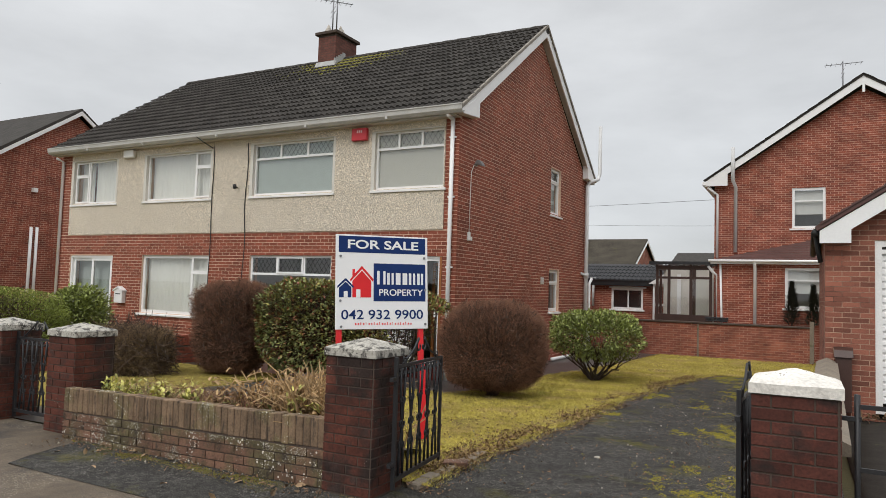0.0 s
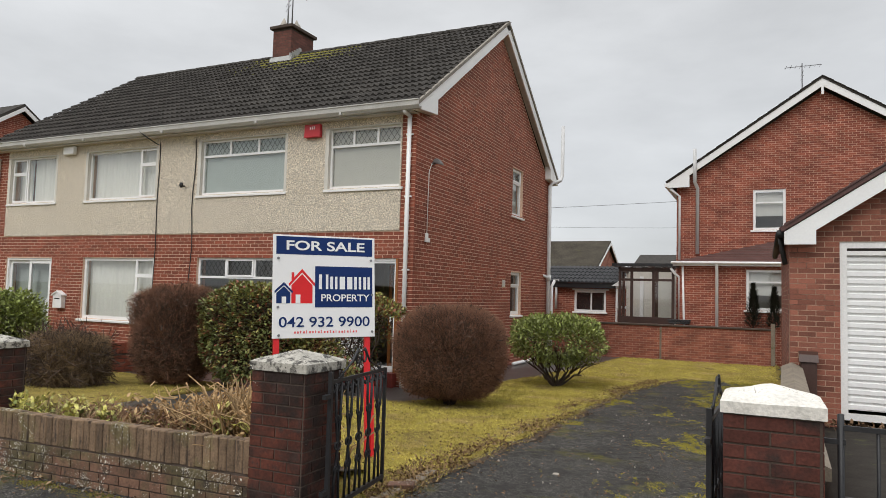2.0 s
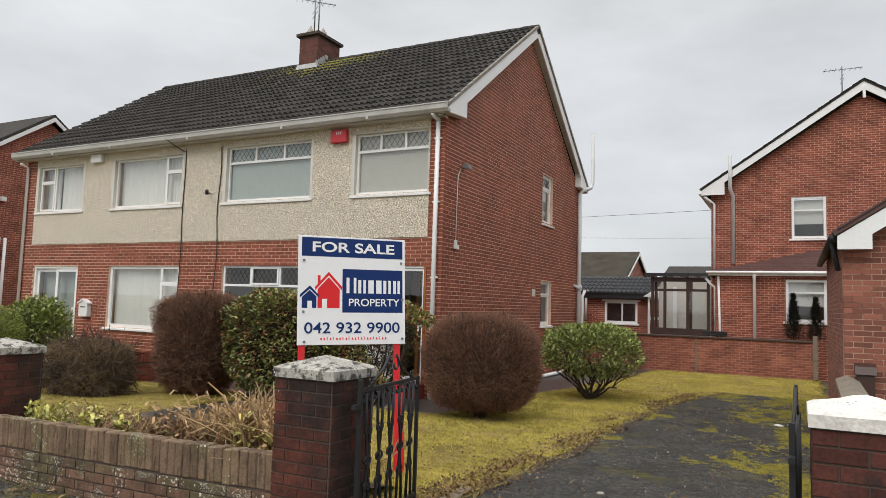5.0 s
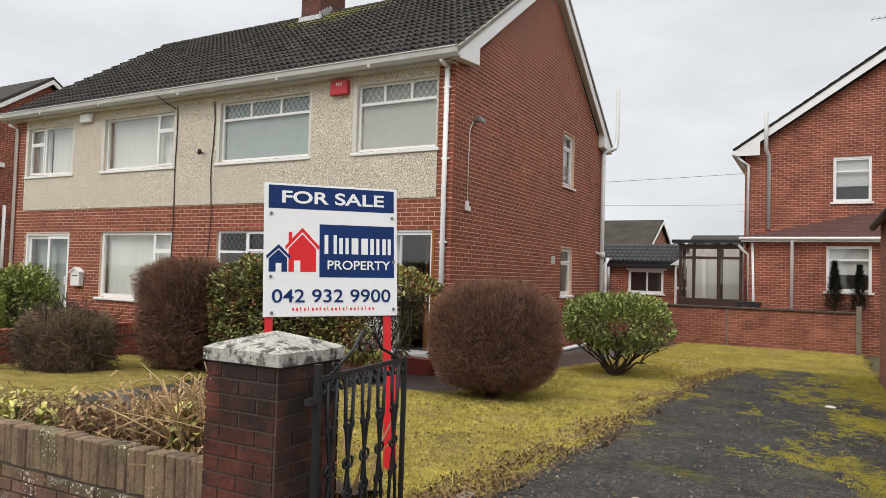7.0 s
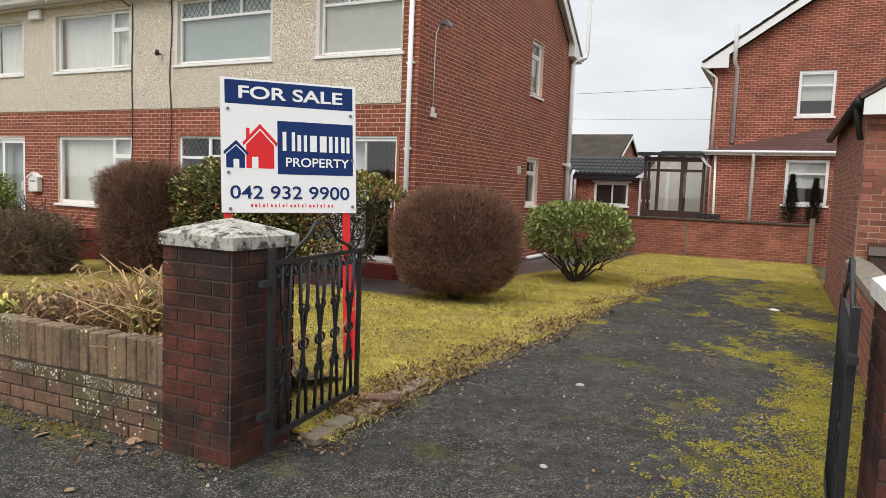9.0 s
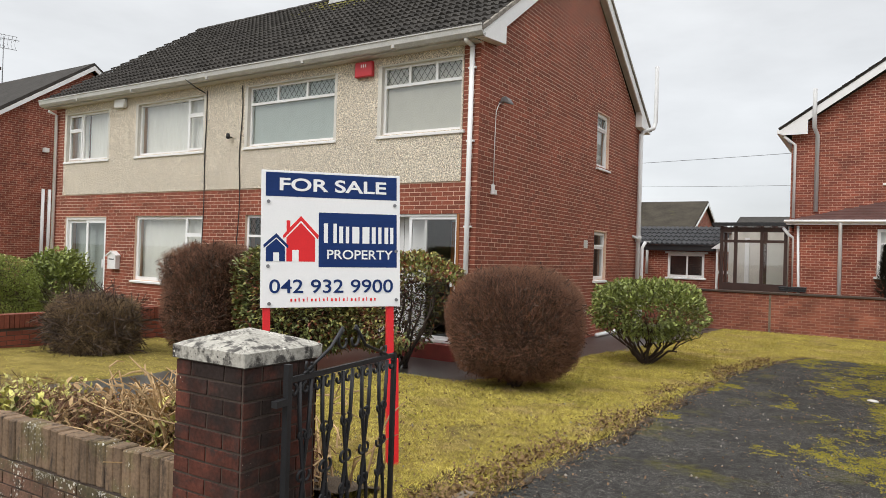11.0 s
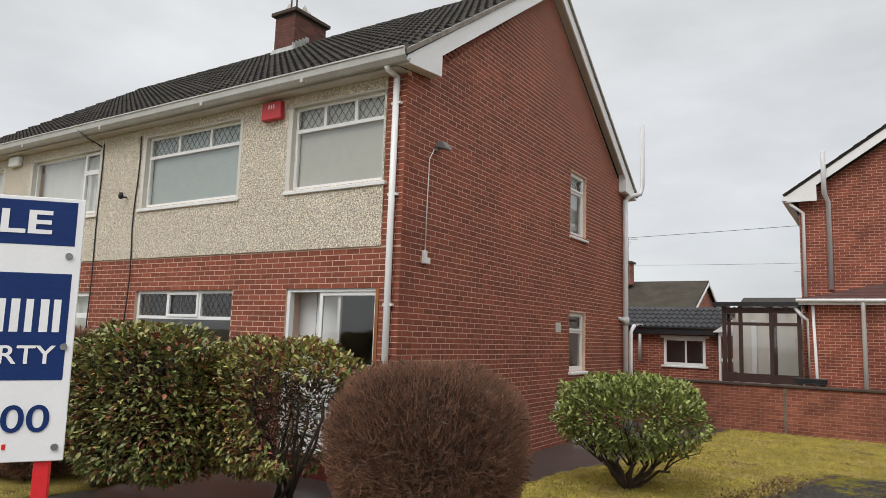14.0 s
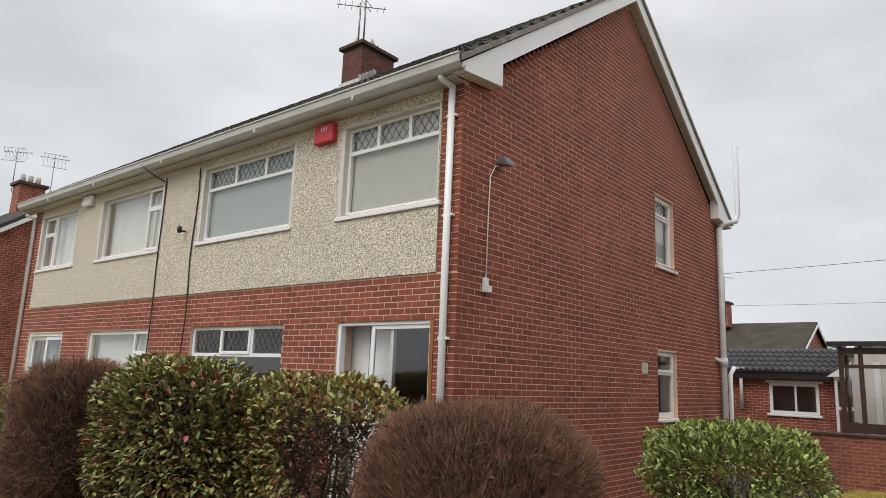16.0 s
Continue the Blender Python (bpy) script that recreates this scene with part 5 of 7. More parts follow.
boxpart("garage_far_side", (GX1 - 0.2, GY0 + 0.24, -0.2, GX1, GY1 - 0.2, 2.74), FARBRICK_Y, ga)
gsl = 1.15 / 1.81


def garage_top(z):
    return (0, GX1 - GX0) if z < 2.74 else ((z - 2.74) / gsl, GX1 - GX0 - (z - 2.74) / gsl)


lay(courses(GX1 - GX0, -0.2, 3.84, clip_openings(gopen, garage_top)), (GX0, GY0 + 0.005, 0), (1, 0, 0), (0, -1, 0), BRICK_GAR, BRICK_GAR, gwall)
lay(courses(GY1 - GY0, -0.2, 2.74, lambda a, b, z: [(a, b)]), (GX0 + 0.005, GY1, 0), (0, -1, 0), (-1, 0, 0), BRICK_GAR, BRICK_GAR, gs)
for s in (1, -1):
    mid = (GX0 + GX1) / 2
    xe = mid - s * (mid - GX0 + 0.07)
    bm = bmesh.new()
    prism(bm, [(xe, 2.7), (mid, 3.93), (mid, 3.7), (xe + s * 0.4, 2.72), (xe + s * 0.4, 2.52), (xe, 2.52)], "y", GY0 - 0.2, GY0 - 0.17)
    part("bargeboard", bm, WHITE, ga, "white bargeboard")
    bm = bmesh.new()
    prism(bm, [(xe - s * 0.03, 2.7), (mid, 3.95), (mid, 4.01), (xe - s * 0.06, 2.76)], "y", GY0 - 0.22, GY1 + 0.1)
    part("roof_slope", bm, REDTILE, ga, "brown tiled slope")
    for i in range(14):
        f0, f1 = i / 14, (i + 1) / 14
        bm = bmesh.new()
        prism(bm, [(xe + (mid - xe) * f0, 2.78 + 1.25 * f0), (xe + (mid - xe) * f1, 2.78 + 1.25 * f1), (xe + (mid - xe) * f1, 2.8 + 1.25 * f1), (xe + (mid - xe) * f0, 2.82 + 1.25 * f0)], "y", GY0 - 0.24, GY1 + 0.1)
        part("tile_course", bm, REDTILE, ga)
tubepart("gutter", [(GX0 - 0.12, GY0 - 0.15, 2.68), (GX0 - 0.12, GY1, 2.68)], 0.06, CABLE, ga, "black gutter")
tubepart("rain_pipe", [(GX0 - 0.12, GY0 + 0.05, 2.66), (GX0 - 0.09, GY0 + 0.1, 2.45), (GX0 - 0.05, GY0 + 0.12, 2.25)], 0.035, CABLE, ga)
gd = new("garage_door")
gd.parent = ga
gd["label"] = "white horizontally ribbed metal garage door"
part("frame", bars(ring(0.73, 2.95, 0.1, 2.57, 0.09) + [(0.82, 2.86, 2.38, 2.44)], 0.02, 0.12, GY0, "x"), PAINT, gd)
# Opaque strip, coloured as the unlit garage behind the transom.
part("transom_glass", bars([(0.82, 2.86, 2.44, 2.5)], 0.08, 0.09, GY0, "x"), ROOMDIM, gd)
for i in range(21):
    z = 0.24 + i * 0.102
    bm = bmesh.new()
    prism(bm, [(GY0 + 0.075, z), (GY0 + 0.1, z), (GY0 + 0.1, z + 0.102), (GY0 + 0.085, z + 0.102), (GY0 + 0.085, z + 0.085), (GY0 + 0.055, z + 0.07), (GY0 + 0.055, z + 0.018)], "x", 0.82, 2.86)
    part("panel", bm, WHITE, gd)
mb = thing("meter_box", "dark brown plastic meter box against the garage", "box", (0.23, 11.42, 0.1))
boxpart("case", (0, 0, 0, 0.2, 0.16, 0.78), BROWNWOOD, mb, bevel=0.01)
bm = bmesh.new()
prism(bm, [(-0.03, 0.78), (0.16, 0.78), (0.16, 0.92), (0.02, 0.88)], "x", -0.02, 0.22)
part("lid", bm, BROWNWOOD, mb)

# ---- house on the right, behind the back wall ----
nr = thing("neighbour_house", "two-storey red brick house with white bargeboards and lean-to", "house", (0, 0, 0))
NY = 26.0
NX0, NX1, NAP, NEZ, NRZ = -3.05, 6.1, 1.5, 5.75, 8.95
no = [(-0.58 - NX0, 0.42 - NX0, 4.12, 5.5)]
bm = bmesh.new()
nwall = wall_with_holes("gable_wall", NX1 - NX0, -0.4, NEZ, no, 0.28, FARBRICK, nr, (NX0, NY), "x", gable=(NAP - NX0, NRZ - 0.2))
boxpart("side_wall", (NX0 + 0.01, NY + 0.28, -0.4, NX0 + 0.28, NY + 9, NEZ), FARBRICK_Y, nr)
boxpart("inner_wall", (NX0 + 0.3, NY + 2.5, -0.3, NX1, NY + 2.6, NEZ), ROOM, nr)
for s, xe in ((1, NX0 - 0.3), (-1, NX1 + 0.3)):
    bm = bmesh.new()
    prism(bm, [(xe, NEZ + 0.05), (NAP, NRZ + 0.12), (NAP, NRZ + 0.2), (xe - s * 0.06, NEZ + 0.1)], "y", NY - 0.3, NY + 9)
    part("roof_slope", bm, TILE, nr)
    bm = bmesh.new()
    prism(bm, [(xe, NEZ + 0.04), (NAP, NRZ + 0.12), (NAP, NRZ - 0.14), (xe + s * 0.75, NEZ + 0.3), (xe + s * 0.75, NEZ - 0.12), (xe, NEZ - 0.12)], "y", NY - 0.28, NY - 0.25)
    part("bargeboard", bm, WHITE, nr, "white bargeboard")
    for i in range(15):
        f0, f1 = i / 15, (i + 1) / 15
        bm = bmesh.new()
        x0_, x1_, z0_, z1_ = xe + (NAP - xe) * f0, xe + (NAP - xe) * f1, NEZ + 0.1 + (NRZ - NEZ + 0.1) * f0, NEZ + 0.1 + (NRZ - NEZ + 0.1) * f1
        prism(bm, [(x0_, z0_), (x1_, z1_), (x1_, z1_ + 0.015), (x0_, z0_ + 0.035)], "y", NY - 0.33, NY - 0.1)
        part("verge_tile", bm, TILE_ONE, nr)
boxpart("finial", (NAP - 0.04, NY - 0.31, NRZ - 0.42, NAP + 0.04, NY - 0.25, NRZ - 0.05), WHITE, nr)
window(nr, "gable_window", "x", NY, no[0][0] + NX0, no[0][1] + NX0, 4.12, 5.5, 0.45, recess=0.03, frame_w=0.08, sill=True, blind=[("roller_blind", BLIND, -0.5, 0.35, 4.6, 5.4, 0.15)], label="white window with a half-drawn blind")
tubepart("soil_pipe", [(-2.35, NY - 0.08, 3.3), (-2.35, NY - 0.08, 5.6), (-2.42, NY - 0.35, 5.8), (-2.42, NY - 0.38, 6.95)], 0.06, GREYPIPE, nr, "grey vent pipe")
tubepart("downpipe", [(NX0 - 0.2, NY - 0.2, 5.6), (NX0 + 0.1, NY - 0.06, 5.35), (NX0 + 0.1, NY - 0.06, 3.1)], 0.045, WHITE, nr, "white downpipe")
boxpart("gutter_end", (NX0 - 0.38, NY - 0.3, NEZ - 0.08, NX0 - 0.25, NY + 9, NEZ + 0.04), WHITE, nr)
na = aerial("roof_aerial", (0.95, NY + 0.6, 8.6), 1.3, "grey metal television aerial on the neighbouring roof", 0.1)
# lean-to
le = thing("lean_to", "single-storey red brick lean-to with brown tiled roof", "building", (0, 0, 0))
LY = 24.7
lo = [(-0.76 - -2.8, 0.36 - -2.8, 1.42, 2.72)]
wall_with_holes("front_wall", 5.8, -0.4, 2.85, lo, 0.2, FARBRICK, le, (-2.8, LY), "x")
boxpart("end_wall", (-2.8, LY + 0.2, -0.4, -2.6, NY, 2.85), FARBRICK_Y, le)
boxpart("inner_wall", (-2.5, LY + 0.9, -0.4, 3, LY + 1.0, 2.8), ROOM, le)
bm = bmesh.new()
vs = [bm.verts.new(p) for p in ((-3.0, LY - 0.2, 2.95), (3.2, LY - 0.2, 2.95), (3.2, NY, 3.75), (0.2, NY, 3.75), (-3.0, NY, 3.0))]
bm.faces.new((vs[0], vs[1], vs[2], vs[3])); bm.faces.new((vs[0], vs[3], vs[4]))
part("roof", bm, REDTILE, le, "dark reddish tiled roof")
for i in range(9):
    f = i / 9
    tv0, tv1 = Vector((-3.0 + 3.2 * f, LY - 0.2 + 1.5 * f, 2.97 + 0.8 * f)), Vector((3.2, LY - 0.2 + 1.5 * f, 2.97 + 0.8 * f))
    boxpart("tile_course", (tv0.x, tv0.y, tv0.z - 0.02, tv1.x, tv0.y + 0.12, tv0.z + 0.012), REDTILE, le)
tubepart("gutter", [(-3.05, LY - 0.26, 2.92), (3.2, LY - 0.26, 2.92)], 0.045, WHITE, le, "white gutter")
boxpart("fascia", (-3.0, LY - 0.2, 2.82, 3.2, LY - 0.18, 2.9), WHITE, le)
tubepart("downpipe", [(-1.64, LY - 0.24, 2.9), (-1.64, LY - 0.06, 2.65), (-1.64, LY - 0.05, -0.3)], 0.05, WHITE, le, "white downpipe")
tubepart("downpipe", [(-2.7, LY - 0.05, 2.8), (-2.62, LY - 0.05, -0.3)], 0.035, WHITE, le)
window(le, "kitchen_window", "x", LY, -0.76, 0.36, 1.42, 2.72, 0.4, recess=0.02, frame_w=0.08, blind=[("roller_blind", BLIND, -0.7, 0.3, 1.9, 2.65, 0.15)], label="white window with a pale blind")


def conifer(x, y, z, h, label):
    ob = thing("small_conifer", label, "conifer", (x, y, z), "potted conifers")
    tubepart("trunk", [(0, 0, 0), (0, 0, h * 0.9)], [0.03, 0.008], BROWNWOOD, ob, sides=5)
    v, f = [], []
    for i in range(1500):
        t = random.random() ** 0.8
        a = random.uniform(0, 6.283)
        lob = 0.75 + 0.25 * math.sin(a * 3 + t * 9)
        r = (1 - t) * 0.27 * h * lob * random.uniform(0.5, 1.05) + 0.01
        p = Vector((math.cos(a) * r, math.sin(a) * r, 0.05 + t * h))
        d = Vector((math.cos(a), math.sin(a), 0.9)) * random.uniform(0.05, 0.1)
        s = Vector((-math.sin(a), math.cos(a), 0)) * 0.018
        k = len(v)
        v += [tuple(p - s), tuple(p + s), tuple(p + d)]
        f.append((k, k + 1, k + 2))
    raw("foliage", v, f, CONIFER, ob)
    return ob


CONIFER = material("conifer_needles", (0.03, 0.032, 0.02), 0.8, vary=0.4, island=0.4)
c1 = conifer(-0.55, 24.3, 0.85, 1.35, "dark small conifer before the lean-to window")
c2 = conifer(0.05, 24.3, 0.85, 1.25, "dark small conifer before the lean-to window")

# glazed porch in brown timber
cp = thing("glazed_porch", "brown timber glazed porch with flat roof", "conservatory", (0, 0, 0))
PX0, PX1, PY0, PY1 = -4.85, -3.0, 24.9, 26.6
for x in (PX0, -4.45, -3.72, PX1 - 0.08):
    boxpart("post", (x, PY0, -0.3, x + 0.09, PY0 + 0.09, 2.8), BROWNWOOD, cp)
for z, h in ((0.85, 0.22), (2.3, 0.08), (2.62, 0.14)):
    boxpart("rail", (PX0, PY0 - 0.01, z, PX1, PY0 + 0.08, z + h), BROWNWOOD, cp)
for y in (25.6, PY1 - 0.1):
    boxpart("post", (PX0, y, -0.3, PX0 + 0.08, y + 0.09, 2.8), BROWNWOOD, cp)
boxpart("rail", (PX0, PY0, 2.62, PX0 + 0.08, PY1, 2.78), BROWNWOOD, cp)
boxpart("rail", (PX0, PY0, 0.85, PX0 + 0.08, PY1, 1.05), BROWNWOOD, cp)
for b in ((PX0 - 0.2, PY0 - 0.2, 2.8, PX1 + 0.1, PY0 - 0.1, 2.9), (PX0 - 0.2, PY0 - 0.1, 2.8, PX0 - 0.1, PY1, 2.9), (PX1, PY0 - 0.1, 2.8, PX1 + 0.1, PY1, 2.9)):
    boxpart("roof_edge", b, DARKFASCIA, cp, "dark flat roof edge")
for x in (-4.4, -3.95, -3.5):
    boxpart("rafter", (x, PY0 - 0.1, 2.8, x + 0.06, PY1, 2.87), DARKFASCIA, cp)
boxpart("back_wall", (PX0, PY1 - 0.2, -0.3, PX1, PY1 - 0.1, 2.75), SMOOTH, cp, "pale inner wall")
boxpart("inner_door_panel", (-3.7, PY1 - 0.3, 0.9, -3.1, PY1 - 0.25, 2.4), BACKING_WARM, cp, "pale obscured glass panel")
boxpart("inner_door", (-3.85, PY1 - 0.28, -0.3, -3.7, PY1 - 0.22, 2.7), BROWNWOOD, cp)
boxpart("inner_upright", (-4.35, PY1 - 0.3, 0.9, -4.22, PY1 - 0.25, 2.5), WHITE, cp)
boxpart("base_panel", (PX0, PY0 + 0.02, -0.3, PX1, PY0 + 0.06, 0.55), BLIND, cp)
for a, b in ((PX0 + 0.1, -4.47), (-4.35, -3.74), (-3.62, PX1 - 0.1)):
    g = pane_face(a, b, 1.07, 2.28, 0.045, PY0, "x")
    g.parent = cp
tubepart("outlet_pipe", [(PX1 - 0.1, PY0 - 0.1, 2.75), (PX1 + 0.05, PY0 - 0.15, 2.55), (PX1 + 0.18, PY0 - 0.12, 2.45), (PX1 + 0.2, PY0 - 0.1, 0.9)], 0.045, WHITE, cp, "white pipe")
ps = thing("stacked_trays", "dark stacked trays behind the back wall", "trays", (-2.95, 24.3, 0.9))
for i in range(3):
    boxpart("tray", (-0.15 - i * 0.02, 0, i * 0.05, 0.5 + i * 0.015, 0.3, i * 0.05 + 0.04), DARKFASCIA, ps, bevel=0.006)

# outbuilding and far houses
ob_ = thing("bungalow", "low red brick outbuilding with dark tiled roof", "building", (0, 0, 0))
so = [(-7.06 - -10.0, -5.82 - -10.0, 1.12, 1.95)]
wall_with_holes("front_wall", 5.0, -0.4, 2.2, so, 0.2, FARBRICK, ob_, (-10.0, 27.5), "x")
boxpart("end_wall", (-5.2, 27.7, -0.4, -5.0, 31, 2.2), FARBRICK_Y, ob_)
# Black sheet added just behind the window, in place of the room's darkness.
boxpart("inner_wall", (-9.8, 27.75, -0.4, -5.2, 27.8, 2.2), CABLE, ob_)
boxpart("fascia", (-10.0, 27.25, 2.05, -4.9, 27.28, 2.25), DARKFASCIA, ob_)
v, f = [], []
for r in range(5):
    for c in range(30):
        x, y, z = -10.0 + c * 0.17, 27.2 + r * 0.28, 2.25 + r * 0.135
        k = len(v)
        v += [(x, y, z + 0.03), (x + 0.07, y, z + 0.095), (x + 0.17, y, z + 0.03), (x, y + 0.3, z + 0.145), (x + 0.07, y + 0.3, z + 0.2), (x + 0.17, y + 0.3, z + 0.145), (x, y, z), (x + 0.17, y, z)]
        f += [(k, k + 1, k + 4, k + 3), (k + 1, k + 2, k + 5, k + 4), (k + 6, k + 7, k + 2, k + 1, k)]
raw("roof", v, f, material("roof_tile_blackish", (0.024, 0.025, 0.028), 0.6, vary=0.35, scale=4, fine=40, island=0.25), ob_, "dark tiled roof")
window(ob_, "window", "x", 27.5, -7.06, -5.82, 1.12, 1.95, 0, [(-6.4, 1.12, 1.95)], recess=0.0, frame_w=0.08, label="white two-light window")
boxpart("lintel_trim", (-7.15, 27.44, 1.95, -5.7, 27.5, 2.02), WHITE, ob_)
tubepart("flue", [(-7.75, 27.3, 1.2), (-7.75, 27.3, 2.3)], 0.05, GREYPIPE, ob_, "grey flue pipe")
boxpart("flue_cap", (-7.85, 27.2, 2.3, -7.65, 27.4, 2.36), GREYPIPE, ob_)
tubepart("downpipe", [(-8.3, 27.45, 2.1), (-8.3, 27.45, -0.3)], 0.04, CABLE, ob_)
wp = thing("white_porch", "small white porch beside the outbuilding", "porch", (0, 0, 0))
boxpart("frame", (-5.35, 27.0, 0.0, -5.28, 27.1, 2.1), WHITE, wp)
boxpart("frame", (-4.7, 27.0, 0.0, -4.62, 27.1, 2.1), WHITE, wp)
for z in (0.5, 1.3, 2.05):
    boxpart("rail", (-5.35, 26.99, z, -4.62, 27.09, z + 0.09), WHITE, wp)
bm = bmesh.new()
prism(bm, [(-5.5, 2.14), (-4.3, 2.14), (-4.3, 2.75), (-4.6, 2.75)], "y", 26.9, 27.6)
part("roof", bm, WHITE, wp)
pane_face(-5.28, -4.7, 0.6, 2.05, 0.03, 27.0, "x").parent = wp

# the buildings beyond the back wall stand a little nearer and smaller than first laid out
PIVOT, NEARER = Vector((-0.2, 0.46, 1.62)), 0.93
for o in (nr, le, cp, ps, ob_, wp, bw, fp, na, c1, c2):
    o.location = PIVOT + (o.location - PIVOT) * NEARER
    o.scale = (NEARER,) * 3


def far_house(name, x0, x1, y0, y1, z0, ze, zr, label, gable_right=True, roofmat=TILE):
    h = thing(name, label, "house", (0, 0, 0))
    bm = bmesh.new()
    ym = (y0 + y1) / 2
    prism(bm, [(y0, z0), (y1, z0), (y1, ze), (ym, zr - 0.2), (y0, ze)], "x", x0, x1)
    part("wall", bm, FARBRICK_Y, h)
    for s, ye in ((1, y0 - 0.3), (-1, y1 + 0.3)):
        bm = bmesh.new()
        prism(bm, [(ye, ze - 0.1), (ym, zr), (ym, zr + 0.12), (ye, ze + 0.03)], "x", x0 - 0.2, x1 + 0.2)
        part("roof_slope", bm, roofmat, h)
        bm = bmesh.new()
        prism(bm, [(ye, ze - 0.12), (ym, zr), (ym, zr - 0.16), (ye, ze - 0.26)], "x", x1 + 0.2, x1 + 0.24)
        part("bargeboard", bm, WHITE, h)
    return h


FARTILE = material("roof_tile_far_mossy", (0.06, 0.052, 0.04), 0.95, spec=0.15, vary=0.5, scale=1.2, fine=14, second=(0.17, 0.16, 0.04), blotch=0.0, blotch_scale=0.5)
far_house("far_house", -24, -10.0, 44, 52, -0.4, 3.5, 5.45, "distant house with mossy brown tiled roof", roofmat=FARTILE)
far_house("far_house", -10.5, -5.2, 62, 70, -0.4, 4.4, 5.6, "distant low roof beyond the gardens", roofmat=TILE)
ch2 = thing("far_chimney", "small brick chimney on a distant roof", "chimney", (-14.6, 47.0, 5.3))
boxpart("chimney_body", (-0.5, -0.4, 0, 0.5, 0.4, 1.3), FARBRICK, ch2)
boxpart("cap", (-0.6, -0.5, 1.3, 0.6, 0.5, 1.42), MORTAR_OLD, ch2)
aerial("roof_aerial", (-14.2, 46.6, 5.6), 2.6, "thin grey distant television aerial", 0.8)
aerial("roof_aerial", (-6.4, 66, 5.5), 2.4, "thin grey distant television aerial", 0.2)

# neighbouring house at the left
nl = far_house("left_neighbour_house", -38, -25.5, 12.25, 21.25, -0.3, 4.9, 8.2, "red brick semi-detached house next door", roofmat=TILE)
cl = thing("left_chimney", "brick chimney with pots on the next house", "chimney", (-33.7, 16.6, 7.4))
boxpart("chimney_body", (-0.4, -0.5, 0, 0.4, 0.5, 1.7), FARBRICK, cl)
boxpart("cap", (-0.5, -0.6, 1.7, 0.5, 0.6, 1.82), MORTAR_OLD, cl)
for y in (-0.3, 0.0, 0.3):
    tubepart("pot", [(0, y, 1.8), (0, y, 2.2)], [0.13, 0.1], TERRACOTTA, cl)
aerial("grid_aerial", (-34.4, 16.15, 8.9), 1.9, "grey metal television aerial on the next house", 0.9)
aerial("grid_aerial", (-33.2, 17.25, 7.7), 2.9, "grey metal television aerial on the next house", 1.3)
tubepart("waste_pipe", [(-25.4, 15.12, 0), (-25.4, 15.12, 3.5)], 0.055, WHITE, nl)
tubepart("waste_pipe", [(-25.4, 15.34, 0), (-25.4, 15.34, 3.5)], 0.055, WHITE, nl)
boxpart("wall_lamp", (-25.5, 15.1, 4.8, -25.35, 15.26, 4.95), WHITE, nl)
# overhead wires
for z0, z1, y, y1, xa, xb in ((5.5, 6.3, 30, 30, -24, 12), (6.5, 5.3, 46.9, 34, -14.6, 12)):
    pts = [(xa + (xb - xa) * i / 12, y + (y1 - y) * i / 12, z0 + (z1 - z0) * i / 12 - 0.25 * math.sin(math.pi * i / 12)) for i in range(13)]
    tagged(tubepart("overhead_wire", pts, 0.009, CABLE, sides=4), "thin black overhead wire", "wire")

# ---- house brickwork ----
lay(courses(LEN_F, ZB, 2.87, clip_openings([(XR - b_, XR - a_, c_, d_) for a_, b_, c_, d_ in OPEN_F])), (XR, YF + 0.005, 0), (-1, 0, 0), (0, -1, 0), BRICK, BRICK_ONE, wf, near=lambda c: c.x > -9.4 and c.z > 0.9, limit=300)
lay(courses(0.31, 2.87, ZE, lambda a, b, z: [(a, b)]), (XR, YF + 0.005, 0), (-1, 0, 0), (0, -1, 0), BRICK, BRICK_ONE, wf)
lay(courses(0.45, 2.87, ZE, lambda a, b, z: [(a, b)]), (XL, YF + 0.005, 0), (1, 0, 0), (0, -1, 0), BRICK, BRICK_ONE, wf)
rise = (RIDGE_Z - 0.25 - 5.1) / (RIDGE_Y - YF)


def gable_top(z):
    return (0, LEN_G) if z < 5.1 else ((z - 5.1) / rise, LEN_G - (z - 5.1) / rise)


lay(courses(LEN_G, ZB, RIDGE_Z - 0.3, clip_openings(openg, gable_top), 0.1125), (XR - 0.005, YF, 0), (0, 1, 0), (1, 0, 0), BRICK, BRICK_ONE, wg, near=lambda c: c.y < 14.2 and 1.4 < c.z < 4.0, limit=300)

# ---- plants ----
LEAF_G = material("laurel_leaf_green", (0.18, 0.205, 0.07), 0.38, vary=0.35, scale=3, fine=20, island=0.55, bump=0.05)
LEAF_Y = material("laurel_leaf_olive", (0.32, 0.29, 0.09), 0.4, vary=0.3, scale=3, fine=20, island=0.5, bump=0.05)
LEAF_R = material("laurel_leaf_reddish", (0.24, 0.08, 0.045), 0.5, vary=0.3, scale=3, fine=20, island=0.5, bump=0.05)
LEAF_B = material("shrub_leaf_bright", (0.25, 0.29, 0.085), 0.55, spec=0.3, vary=0.3, scale=3, fine=20, island=0.5, bump=0.05)
LEAF_H = material("hedge_leaf_fresh_green", (0.21, 0.25, 0.055), 0.7, spec=0.2, vary=0.3, scale=3, fine=20, island=0.45, bump=0.05)
LEAF_P = material("variegated_leaf_pale", (0.5, 0.47, 0.14), 0.6, vary=0.3, scale=4, fine=30, island=0.45, bump=0.05)
TWIG = material("bare_twig_brown", (0.23, 0.115, 0.07), 0.85, vary=0.3, scale=3, fine=30, island=0.5, bump=0.05)
